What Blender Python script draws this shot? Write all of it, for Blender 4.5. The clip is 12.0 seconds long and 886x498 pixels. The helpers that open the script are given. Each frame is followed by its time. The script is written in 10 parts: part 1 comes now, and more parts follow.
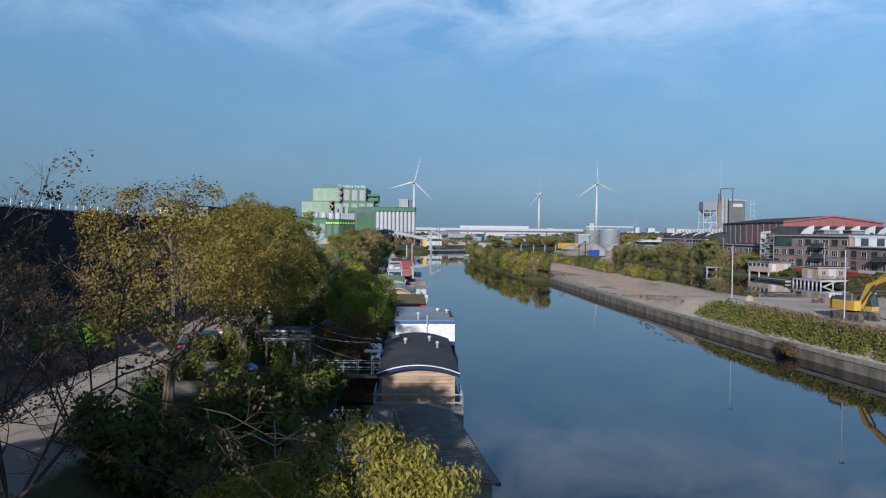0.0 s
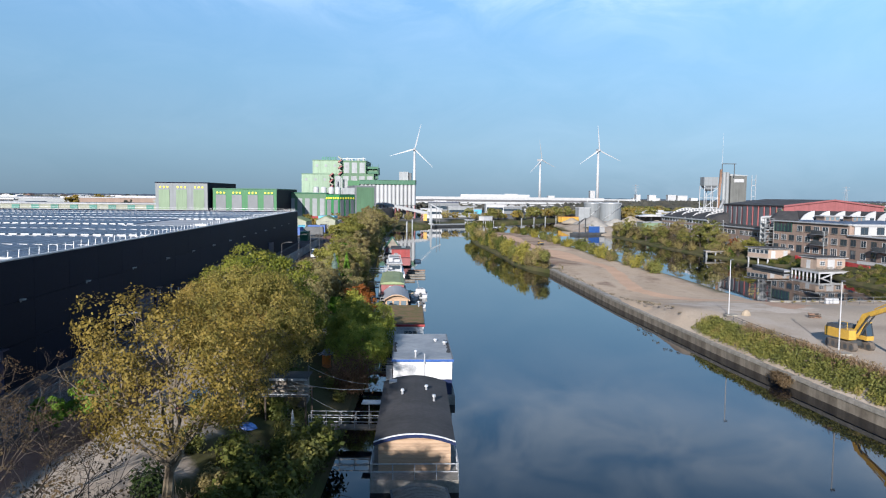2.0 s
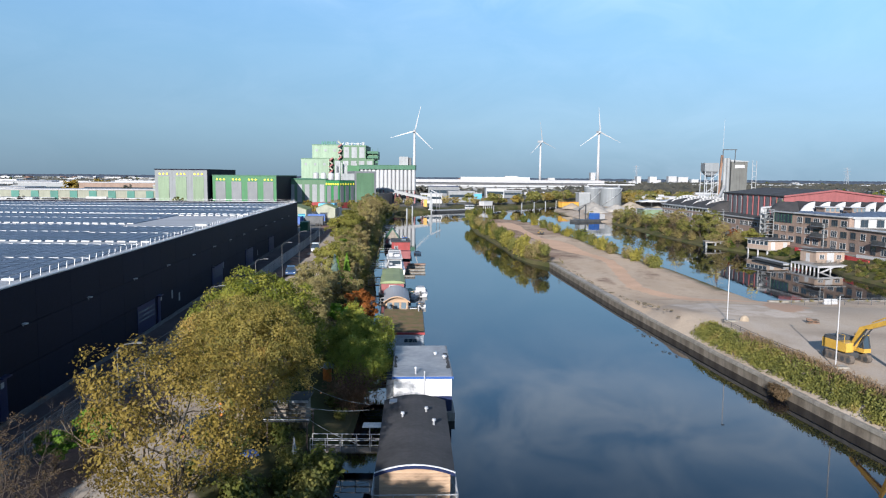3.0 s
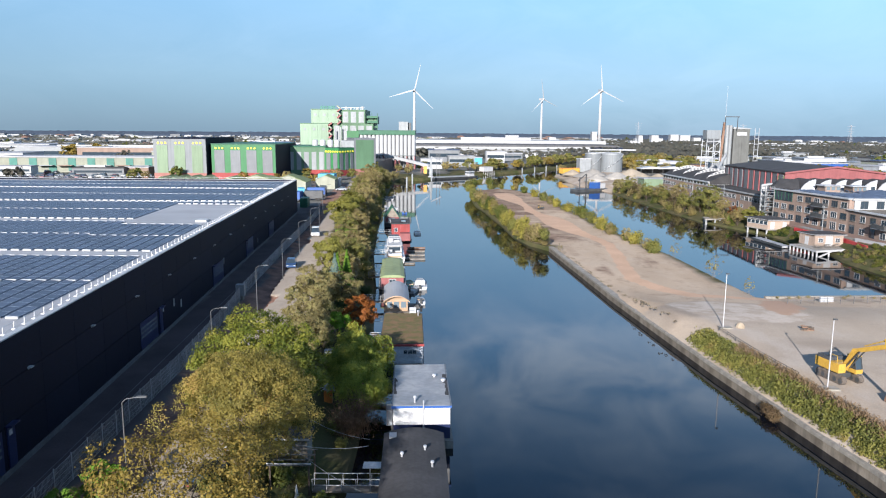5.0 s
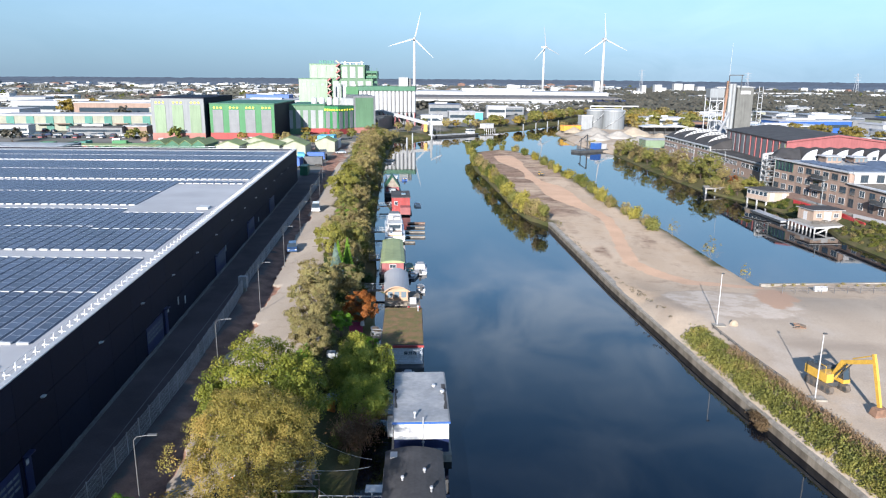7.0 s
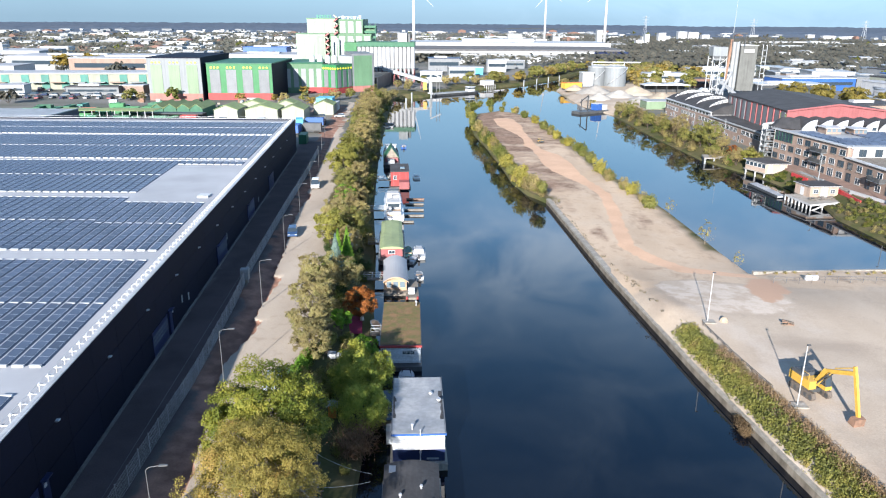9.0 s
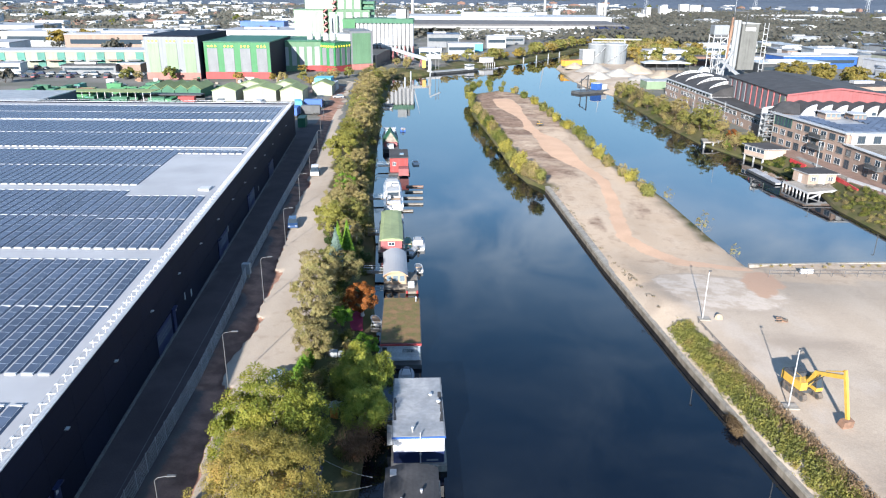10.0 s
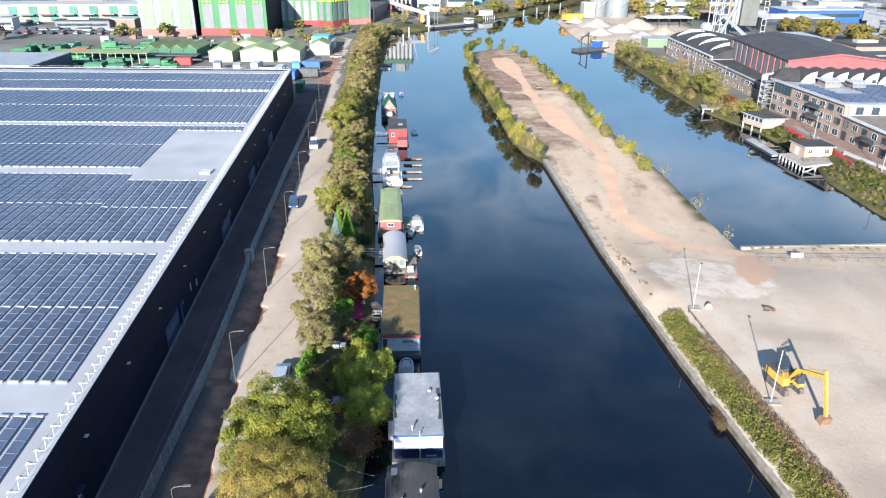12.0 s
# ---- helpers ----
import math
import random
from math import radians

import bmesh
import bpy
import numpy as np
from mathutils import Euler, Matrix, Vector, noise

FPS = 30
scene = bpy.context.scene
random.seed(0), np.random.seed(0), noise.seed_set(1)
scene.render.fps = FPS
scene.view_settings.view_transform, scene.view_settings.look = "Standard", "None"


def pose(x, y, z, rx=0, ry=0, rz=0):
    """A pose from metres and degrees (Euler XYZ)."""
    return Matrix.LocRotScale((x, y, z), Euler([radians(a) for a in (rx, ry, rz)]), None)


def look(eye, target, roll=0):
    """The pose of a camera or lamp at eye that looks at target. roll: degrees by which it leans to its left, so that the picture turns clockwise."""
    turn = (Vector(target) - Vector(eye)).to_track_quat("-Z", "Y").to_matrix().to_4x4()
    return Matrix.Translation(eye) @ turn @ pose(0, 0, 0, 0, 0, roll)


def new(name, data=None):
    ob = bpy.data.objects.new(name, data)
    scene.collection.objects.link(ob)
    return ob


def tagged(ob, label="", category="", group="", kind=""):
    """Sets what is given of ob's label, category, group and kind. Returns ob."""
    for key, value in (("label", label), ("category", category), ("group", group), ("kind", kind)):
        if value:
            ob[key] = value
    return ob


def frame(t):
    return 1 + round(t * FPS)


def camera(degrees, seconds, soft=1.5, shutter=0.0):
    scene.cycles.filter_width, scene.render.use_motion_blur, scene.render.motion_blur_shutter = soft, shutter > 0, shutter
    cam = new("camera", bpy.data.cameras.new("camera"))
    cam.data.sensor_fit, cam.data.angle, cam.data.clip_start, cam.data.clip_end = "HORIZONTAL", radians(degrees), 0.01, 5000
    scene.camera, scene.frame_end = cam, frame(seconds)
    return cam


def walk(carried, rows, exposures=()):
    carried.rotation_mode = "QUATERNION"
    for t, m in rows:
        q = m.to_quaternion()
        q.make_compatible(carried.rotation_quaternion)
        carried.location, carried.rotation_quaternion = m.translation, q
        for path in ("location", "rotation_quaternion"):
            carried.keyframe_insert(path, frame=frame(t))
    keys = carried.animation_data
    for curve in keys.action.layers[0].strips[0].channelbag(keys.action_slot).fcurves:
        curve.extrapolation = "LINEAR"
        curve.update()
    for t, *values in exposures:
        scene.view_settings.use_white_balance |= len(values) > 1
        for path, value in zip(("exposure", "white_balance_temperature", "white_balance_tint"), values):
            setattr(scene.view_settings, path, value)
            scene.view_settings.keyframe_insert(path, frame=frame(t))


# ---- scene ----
cam = camera(63.8, 12.0, 1.15)
METRES, EYE, TILT, LEAN, TURN = 40.0, 11.2, -1.3, -0.6, 0.0
ROWS = [
    (0.0, 0.0, 0.0, 0.0, -0.0, 0.0, -0.0),
    (0.5, -0.0006, 0.0, 0.0392, 0.01, -0.72, -0.03),
    (1.0, 0.0021, 0.0009, 0.0794, 0.03, -1.44, -0.02),
    (1.5, 0.0055, 0.0011, 0.1202, 0.05, -2.2, -0.0),
    (2.0, 0.0076, 0.0008, 0.1606, 0.06, -2.96, 0.03),
    (2.5, 0.0085, 0.0007, 0.2012, 0.07, -3.76, 0.07),
    (3.0, 0.0087, 0.0009, 0.2419, 0.07, -4.57, 0.09),
    (5.0, 0.0136, 0.0076, 0.4074, 0.1, -8.15, 0.17),
    (5.5, 0.015, 0.0081, 0.449, 0.12, -9.22, 0.17),
    (6.0, 0.0152, 0.0081, 0.4909, 0.13, -10.28, 0.17),
    (6.5, 0.016, 0.009, 0.5329, 0.13, -11.35, 0.15),
    (7.0, 0.0177, 0.0098, 0.5755, 0.15, -12.41, 0.17),
    (9.0, 0.0282, 0.0093, 0.7479, 0.17, -16.62, 0.22),
    (9.5, 0.0279, 0.0086, 0.7911, 0.13, -17.67, 0.21),
    (10.0, 0.0273, 0.0088, 0.8346, 0.1, -18.78, 0.18),
    (10.5, 0.0279, 0.0092, 0.8779, 0.08, -19.89, 0.18),
    (11.0, 0.0285, 0.009, 0.9216, 0.05, -20.98, 0.16),
    (11.5, 0.0295, 0.0092, 0.9616, 0.03, -22.04, 0.17),
    (12.0, 0.0297, 0.0086, 0.999, 0.02, -23.09, 0.16),
]
EXPOSURES = [(0.0, 0.0, 6100, 12), (0.5, 0.32, 6220, 13), (1.0, 0.42, 6300, 13), (1.5, 0.52, 6420, 13), (3.0, 0.66, 6500, 13), (6.0, 1.0, 6560, 14), (9.0, 1.36, 6540, 12), (12.0, 1.52, 6540, 12)]
walk(cam, [(t, pose(0, 0, EYE, TILT, LEAN, TURN) @ pose(METRES * x, METRES * y, METRES * z, 90 + pitch, roll, yaw)) for t, x, y, z, yaw, pitch, roll in ROWS], EXPOSURES)

# ---- world and sun ----
SUN_AZ, SUN_EL = 194.8, 19.2
world = bpy.data.worlds.new("world")
scene.world = world
world.use_nodes = True
wn, wl = world.node_tree.nodes, world.node_tree.links
wn.clear()
w_out, w_bg = wn.new("ShaderNodeOutputWorld"), wn.new("ShaderNodeBackground")
w_sky = wn.new("ShaderNodeTexSky")
w_sky.sky_type, w_sky.sun_disc = "NISHITA", False
w_sky.sun_elevation, w_sky.sun_rotation = radians(SUN_EL), radians(SUN_AZ)
w_sky.air_density, w_sky.dust_density, w_sky.ozone_density = 1.0, 0.3, 4.0
w_co, w_map = wn.new("ShaderNodeTexCoord"), wn.new("ShaderNodeMapping")
w_map.inputs["Scale"].default_value = (1.0, 1.0, 2.4)
w_map.inputs["Rotation"].default_value = (0.0, radians(8), radians(20))
w_n1, w_n2 = wn.new("ShaderNodeTexNoise"), wn.new("ShaderNodeTexNoise")
w_n1.inputs["Scale"].default_value, w_n1.inputs["Detail"].default_value, w_n1.inputs["Roughness"].default_value = 6.5, 10, 0.62
w_n1.inputs["Distortion"].default_value = 0.7
w_n2.inputs["Scale"].default_value, w_n2.inputs["Detail"].default_value = 1.7, 3
w_r1, w_r2 = wn.new("ShaderNodeMapRange"), wn.new("ShaderNodeMapRange")
w_r1.inputs["From Min"].default_value, w_r1.inputs["From Max"].default_value = 0.38, 0.66
w_r2.inputs["From Min"].default_value, w_r2.inputs["From Max"].default_value = 0.34, 0.58
w_mul, w_mix = wn.new("ShaderNodeMath"), wn.new("ShaderNodeMix")
w_mul.operation = "MULTIPLY"
w_mix.data_type = "RGBA"
w_mix.inputs["B"].default_value = (9.0, 11.2, 13.6, 1)
w_mul2 = wn.new("ShaderNodeMath")
w_mul2.operation = "MULTIPLY"
wl.new(w_co.outputs["Generated"], w_map.inputs["Vector"])
wl.new(w_map.outputs["Vector"], w_n1.inputs["Vector"])
wl.new(w_map.outputs["Vector"], w_n2.inputs["Vector"])
wl.new(w_n1.outputs["Fac"], w_r1.inputs["Value"])
wl.new(w_n2.outputs["Fac"], w_r2.inputs["Value"])
wl.new(w_r1.outputs["Result"], w_mul.inputs[0])
wl.new(w_r2.outputs["Result"], w_mul.inputs[1])
wl.new(w_mul.outputs["Value"], w_mul2.inputs[0])
wl.new(w_mul2.outputs["Value"], w_mix.inputs["Factor"])
w_sep, w_hz, w_hmix = wn.new("ShaderNodeSeparateXYZ"), wn.new("ShaderNodeMapRange"), wn.new("ShaderNodeMix")
w_hz.interpolation_type = "SMOOTHSTEP"
w_hz.inputs["From Min"].default_value, w_hz.inputs["From Max"].default_value = 0.3, 0.85
w_hz.inputs["To Min"].default_value, w_hz.inputs["To Max"].default_value = 0.92, 0.1
w_hmix.data_type = "RGBA"
w_ramp, w_scale = wn.new("ShaderNodeValToRGB"), wn.new("ShaderNodeVectorMath")
w_el = w_ramp.color_ramp.elements
w_el.new(0.07), w_el.new(0.16), w_el.new(0.28), w_el.new(0.37), w_el.new(0.5), w_el.new(0.64)
for e_, (p_, c_) in zip(w_el, ((0.0, (0.16, 0.28, 0.39)), (0.07, (0.245, 0.425, 0.575)), (0.16, (0.245, 0.48, 0.71)), (0.28, (0.225, 0.495, 0.85)), (0.37, (0.155, 0.36, 0.65)), (0.5, (0.066, 0.186, 0.39)), (0.64, (0.036, 0.11, 0.275)), (1.0, (0.04, 0.15, 0.42)))):
    e_.position, e_.color = p_, (*c_, 1)
w_scale.operation = "SCALE"
w_scale.inputs["Scale"].default_value = 12.5
wl.new(w_sep.outputs["Z"], w_ramp.inputs["Fac"])
wl.new(w_ramp.outputs["Color"], w_scale.inputs[0])
w_side = wn.new("ShaderNodeMapRange")
w_side.inputs["From Min"].default_value, w_side.inputs["From Max"].default_value = -0.6, 0.6
w_side.inputs["To Min"].default_value, w_side.inputs["To Max"].default_value = 8.7, 13.2
wl.new(w_sep.outputs["X"], w_side.inputs["Value"])
wl.new(w_side.outputs["Result"], w_scale.inputs["Scale"])
wl.new(w_scale.outputs["Vector"], w_hmix.inputs["B"])
w_low = wn.new("ShaderNodeMapRange")
w_low.interpolation_type = "SMOOTHSTEP"
w_low.inputs["From Min"].default_value, w_low.inputs["From Max"].default_value = 0.2, 0.34
w_low.inputs["To Min"].default_value, w_low.inputs["To Max"].default_value = 0.07, 0.9
wl.new(w_sep.outputs["Z"], w_low.inputs["Value"])
w_top, w_mul3 = wn.new("ShaderNodeMapRange"), wn.new("ShaderNodeMath")
w_top.interpolation_type, w_mul3.operation = "SMOOTHSTEP", "MULTIPLY"
w_top.inputs["From Min"].default_value, w_top.inputs["From Max"].default_value = 0.29, 0.44
w_top.inputs["To Min"].default_value, w_top.inputs["To Max"].default_value = 1.0, 0.22
wl.new(w_sep.outputs["Z"], w_top.inputs["Value"])
wl.new(w_low.outputs["Result"], w_mul3.inputs[0])
wl.new(w_top.outputs["Result"], w_mul3.inputs[1])
w_east, w_mul4 = wn.new("ShaderNodeMapRange"), wn.new("ShaderNodeMath")
w_mul4.operation = "MULTIPLY"
w_east.inputs["From Min"].default_value, w_east.inputs["From Max"].default_value = -0.35, 0.25
w_east.inputs["To Min"].default_value, w_east.inputs["To Max"].default_value = 0.55, 1.0
wl.new(w_sep.outputs["X"], w_east.inputs["Value"])
wl.new(w_mul3.outputs["Value"], w_mul4.inputs[0])
wl.new(w_east.outputs["Result"], w_mul4.inputs[1])
wl.new(w_mul4.outputs["Value"], w_mul2.inputs[1])
wl.new(w_co.outputs["Generated"], w_sep.inputs["Vector"])
wl.new(w_sep.outputs["Z"], w_hz.inputs["Value"])
wl.new(w_hz.outputs["Result"], w_hmix.inputs["Factor"])
wl.new(w_sky.outputs["Color"], w_hmix.inputs["A"])
wl.new(w_hmix.outputs["Result"], w_mix.inputs["A"])
wl.new(w_mix.outputs["Result"], w_bg.inputs["Color"])
w_bg.inputs["Strength"].default_value = 0.075
wl.new(w_bg.outputs["Background"], w_out.inputs["Surface"])

sun_way = Vector((math.sin(radians(SUN_AZ - 180)) * math.cos(radians(SUN_EL)), math.cos(radians(SUN_AZ - 180)) * math.cos(radians(SUN_EL)), -math.sin(radians(SUN_EL))))
sun = new("sun", bpy.data.lights.new("sun", "SUN"))
sun.data.energy, sun.data.angle, sun.data.color = 5.8, radians(0.6), (0.99, 0.95, 0.89)
sun.matrix_world = look((0, 0, 200), Vector((0, 0, 200)) + sun_way)

# ---- materials ----
def rgb(c):
    return (c[0], c[1], c[2], 1.0)


def mat(name, c1, c2=None, rough=0.75, metal=0.0, scale=0.35, fine=6.0, bump=0.15, rand=0.12, stretch=(1, 1, 1), streak=0.0, spec=0.4):
    """A surface with two scales of variation, fine relief and a tone of its own for each object."""
    m = bpy.data.materials.new(name)
    m.use_nodes = True
    n, l = m.node_tree.nodes, m.node_tree.links
    b = n["Principled BSDF"]
    b.inputs["Roughness"].default_value, b.inputs["Metallic"].default_value = rough, metal
    b.inputs["Specular IOR Level"].default_value = spec
    co, mp = n.new("ShaderNodeTexCoord"), n.new("ShaderNodeMapping")
    mp.inputs["Scale"].default_value = stretch
    l.new(co.outputs["Object"], mp.inputs["Vector"])
    big, small = n.new("ShaderNodeTexNoise"), n.new("ShaderNodeTexNoise")
    big.inputs["Scale"].default_value, big.inputs["Detail"].default_value = scale, 5
    small.inputs["Scale"].default_value, small.inputs["Detail"].default_value = fine, 4
    l.new(mp.outputs["Vector"], big.inputs["Vector"])
    l.new(mp.outputs["Vector"], small.inputs["Vector"])
    ramp = n.new("ShaderNodeMapRange")
    ramp.inputs["From Min"].default_value, ramp.inputs["From Max"].default_value = 0.35, 0.65
    l.new(big.outputs["Fac"], ramp.inputs["Value"])
    mix = n.new("ShaderNodeMix")
    mix.data_type = "RGBA"
    mix.inputs["A"].default_value = rgb(c1)
    mix.inputs["B"].default_value = rgb(c2 or [v * 0.8 for v in c1])
    l.new(ramp.outputs["Result"], mix.inputs["Factor"])
    info = n.new("ShaderNodeObjectInfo")
    tone = n.new("ShaderNodeMapRange")
    tone.inputs["To Min"].default_value, tone.inputs["To Max"].default_value = 1 - rand, 1 + rand
    l.new(info.outputs["Random"], tone.inputs["Value"])
    grain = n.new("ShaderNodeMapRange")
    grain.inputs["From Min"].default_value, grain.inputs["From Max"].default_value = 0.3, 0.7
    grain.inputs["To Min"].default_value, grain.inputs["To Max"].default_value = 0.82, 1.12
    l.new(small.outputs["Fac"], grain.inputs["Value"])
    mul = n.new("ShaderNodeMath")
    mul.operation = "MULTIPLY"
    l.new(tone.outputs["Result"], mul.inputs[0])
    l.new(grain.outputs["Result"], mul.inputs[1])
    hsv = n.new("ShaderNodeHueSaturation")
    l.new(mul.outputs["Value"], hsv.inputs["Value"])
    l.new(mix.outputs["Result"], hsv.inputs["Color"])
    last = hsv.outputs["Color"]
    if streak:
        mp2, wav = n.new("ShaderNodeMapping"), n.new("ShaderNodeTexNoise")
        mp2.inputs["Scale"].default_value = (1.0, 1.0, 0.06)
        wav.inputs["Scale"].default_value, wav.inputs["Detail"].default_value = 1.3, 5
        l.new(co.outputs["Object"], mp2.inputs["Vector"])
        l.new(mp2.outputs["Vector"], wav.inputs["Vector"])
        rr = n.new("ShaderNodeMapRange")
        rr.inputs["From Min"].default_value, rr.inputs["From Max"].default_value = 0.45, 0.75
        rr.inputs["To Min"].default_value, rr.inputs["To Max"].default_value = 1.0, 1.0 - streak
        l.new(wav.outputs["Fac"], rr.inputs["Value"])
        h2 = n.new("ShaderNodeHueSaturation")
        l.new(rr.outputs["Result"], h2.inputs["Value"])
        l.new(last, h2.inputs["Color"])
        last = h2.outputs["Color"]
    l.new(last, b.inputs["Base Color"])
    if bump:
        bp = n.new("ShaderNodeBump")
        bp.inputs["Strength"].default_value, bp.inputs["Distance"].default_value = bump, 0.05
        l.new(small.outputs["Fac"], bp.inputs["Height"])
        l.new(bp.outputs["Normal"], b.inputs["Normal"])
    return m


def leaf_mat(name, cols, bark=False):
    """Foliage: each leaf takes one of the colours, lets some light through, and each plant leans a little in tone."""
    m = bpy.data.materials.new(name)
    m.use_nodes = True
    n, l = m.node_tree.nodes, m.node_tree.links
    b, out = n["Principled BSDF"], n["Material Output"]
    geo, ramp = n.new("ShaderNodeNewGeometry"), n.new("ShaderNodeValToRGB")
    el = ramp.color_ramp.elements
    while len(el) < len(cols):
        el.new(0.5)
    for i, c in enumerate(cols):
        el[i].position, el[i].color = i / max(1, len(cols) - 1), rgb(c)
    co, no = n.new("ShaderNodeTexCoord"), n.new("ShaderNodeTexNoise")
    no.inputs["Scale"].default_value, no.inputs["Detail"].default_value = 0.45, 3
    l.new(co.outputs["Object"], no.inputs["Vector"])
    add = n.new("ShaderNodeMath")
    add.operation = "MULTIPLY_ADD"
    add.inputs[1].default_value, add.inputs[2].default_value = 0.32, -0.22
    l.new(geo.outputs["Random Per Island"], add.inputs[0])
    add2 = n.new("ShaderNodeMath")
    l.new(add.outputs["Value"], add2.inputs[0])
    mr = n.new("ShaderNodeMapRange")
    mr.inputs["From Min"].default_value, mr.inputs["From Max"].default_value = 0.25, 0.75
    mr.inputs["To Min"].default_value, mr.inputs["To Max"].default_value = 0.0, 1.1
    l.new(no.outputs["Fac"], mr.inputs["Value"])
    l.new(mr.outputs["Result"], add2.inputs[1])
    l.new(add2.outputs["Value"], ramp.inputs["Fac"])
    hsv, info, tone = n.new("ShaderNodeHueSaturation"), n.new("ShaderNodeObjectInfo"), n.new("ShaderNodeMapRange")
    tone.inputs["To Min"].default_value, tone.inputs["To Max"].default_value = 0.85, 1.15
    l.new(info.outputs["Random"], tone.inputs["Value"])
    l.new(tone.outputs["Result"], hsv.inputs["Value"])
    l.new(ramp.outputs["Color"], hsv.inputs["Color"])
    l.new(hsv.outputs["Color"], b.inputs["Base Color"])
    b.inputs["Roughness"].default_value, b.inputs["Specular IOR Level"].default_value = 0.6, 0.25
    tr, mx = n.new("ShaderNodeBsdfTranslucent"), n.new("ShaderNodeMixShader")
    mx.inputs["Fac"].default_value = 0.42
    l.new(hsv.outputs["Color"], tr.inputs["Color"])
    l.new(b.outputs["BSDF"], mx.inputs[1])
    l.new(tr.outputs["BSDF"], mx.inputs[2])
    l.new(mx.outputs["Shader"], out.inputs["Surface"])
    return m


def water_mat():
    m = bpy.data.materials.new("canal_water")
    m.use_nodes = True
    n, l = m.node_tree.nodes, m.node_tree.links
    b = n["Principled BSDF"]
    b.inputs["Base Color"].default_value = (0.0015, 0.0035, 0.0075, 1)
    b.inputs["Roughness"].default_value, b.inputs["IOR"].default_value = 0.03, 1.48
    co, mp = n.new("ShaderNodeTexCoord"), n.new("ShaderNodeMapping")
    mp.inputs["Scale"].default_value = (1.0, 0.45, 1.0)
    n1, n2 = n.new("ShaderNodeTexNoise"), n.new("ShaderNodeTexNoise")
    n1.inputs["Scale"].default_value, n1.inputs["Detail"].default_value = 1.1, 3
    n2.inputs["Scale"].default_value, n2.inputs["Detail"].default_value = 0.03, 2
    l.new(co.outputs["Object"], mp.inputs["Vector"])
    l.new(mp.outputs["Vector"], n1.inputs["Vector"])
    l.new(mp.outputs["Vector"], n2.inputs["Vector"])
    st = n.new("ShaderNodeMapRange")
    st.inputs["From Min"].default_value, st.inputs["From Max"].default_value = 0.4, 0.65
    st.inputs["To Min"].default_value, st.inputs["To Max"].default_value = 0.0, 0.05
    l.new(n2.outputs["Fac"], st.inputs["Value"])
    bp = n.new("ShaderNodeBump")
    bp.inputs["Distance"].default_value = 0.06
    l.new(st.outputs["Result"], bp.inputs["Strength"])
    l.new(n1.outputs["Fac"], bp.inputs["Height"])
    l.new(bp.outputs["Normal"], b.inputs["Normal"])
    return m


def glass_mat(name, tint=(0.03, 0.045, 0.06), rough=0.05):
    m = bpy.data.materials.new(name)
    m.use_nodes = True
    b = m.node_tree.nodes["Principled BSDF"]
    b.inputs["Base Color"].default_value = rgb(tint)
    b.inputs["Roughness"].default_value, b.inputs["Specular IOR Level"].default_value = rough, 0.8
    return m


M = {}
M["water"] = water_mat()
M["white"] = mat("white_paint", (0.4, 0.41, 0.425), (0.344, 0.353, 0.365), 0.5, bump=0.05, streak=0.12)
M["white_metal"] = mat("white_coated_steel", (0.38, 0.395, 0.41), (0.327, 0.34, 0.353), 0.4, 0.0, bump=0.02)
M["cream"] = mat("cream_cladding", (0.245, 0.26, 0.205), (0.21, 0.222, 0.178), 0.6, streak=0.15)
M["black_clad"] = mat("black_steel_cladding", (0.0045, 0.0065, 0.017), (0.006, 0.008, 0.02), 0.65, 0.0, scale=0.08, fine=1.5, bump=0.04, stretch=(1, 1, 4), spec=0.12)
M["roof_pale"] = mat("pale_roof_membrane", (0.3, 0.31, 0.33), (0.275, 0.285, 0.305), 0.6, scale=0.06, fine=0.12, bump=0.05)
M["panel"] = mat("solar_cells", (0.066, 0.09, 0.138), (0.076, 0.102, 0.152), 0.38, 0.0, scale=0.05, fine=0.6, bump=0.0, rand=0.2, spec=0.1)
M["row_edge"] = mat("blue_grey_row_edge", (0.05, 0.075, 0.12), (0.042, 0.062, 0.1), 0.5, 0.2, bump=0.02)
# Brighter copy of the white paint: sunlit glare of near whites in its colour.
M["lit_white"] = mat("lit_white_gloss_paint", (0.7, 0.71, 0.72), (0.62, 0.63, 0.64), 0.35, bump=0.02, streak=0.1)
M["alu"] = mat("aluminium", (0.5, 0.52, 0.55), (0.43, 0.447, 0.473), 0.4, 0.5, bump=0.03)
M["steel"] = mat("galvanised_steel", (0.42, 0.44, 0.46), (0.33, 0.35, 0.37), 0.5, 0.4, bump=0.05)
M["dark_steel"] = mat("dark_steel", (0.05, 0.055, 0.06), (0.08, 0.085, 0.09), 0.5, 0.3)
M["concrete"] = mat("weathered_concrete", (0.29, 0.27, 0.245), (0.21, 0.2, 0.175), 0.9, scale=0.4, fine=5, bump=0.3, streak=0.35)
M["grey"] = mat("grey_cladding", (0.145, 0.158, 0.172), (0.125, 0.137, 0.15), 0.6, streak=0.15)
M["palegrey"] = mat("pale_grey_cladding", (0.25, 0.27, 0.285), (0.215, 0.232, 0.245), 0.6, streak=0.15)
M["green"] = mat("green_cladding", (0.025, 0.15, 0.055), (0.021, 0.13, 0.047), 0.55, streak=0.15)
M["darkgreen"] = mat("dark_green_cladding", (0.02, 0.11, 0.06), (0.015, 0.09, 0.05), 0.55, streak=0.15)
M["palegreen"] = mat("pale_green_cladding", (0.21, 0.3, 0.215), (0.18, 0.265, 0.19), 0.6, scale=0.12, streak=0.2)
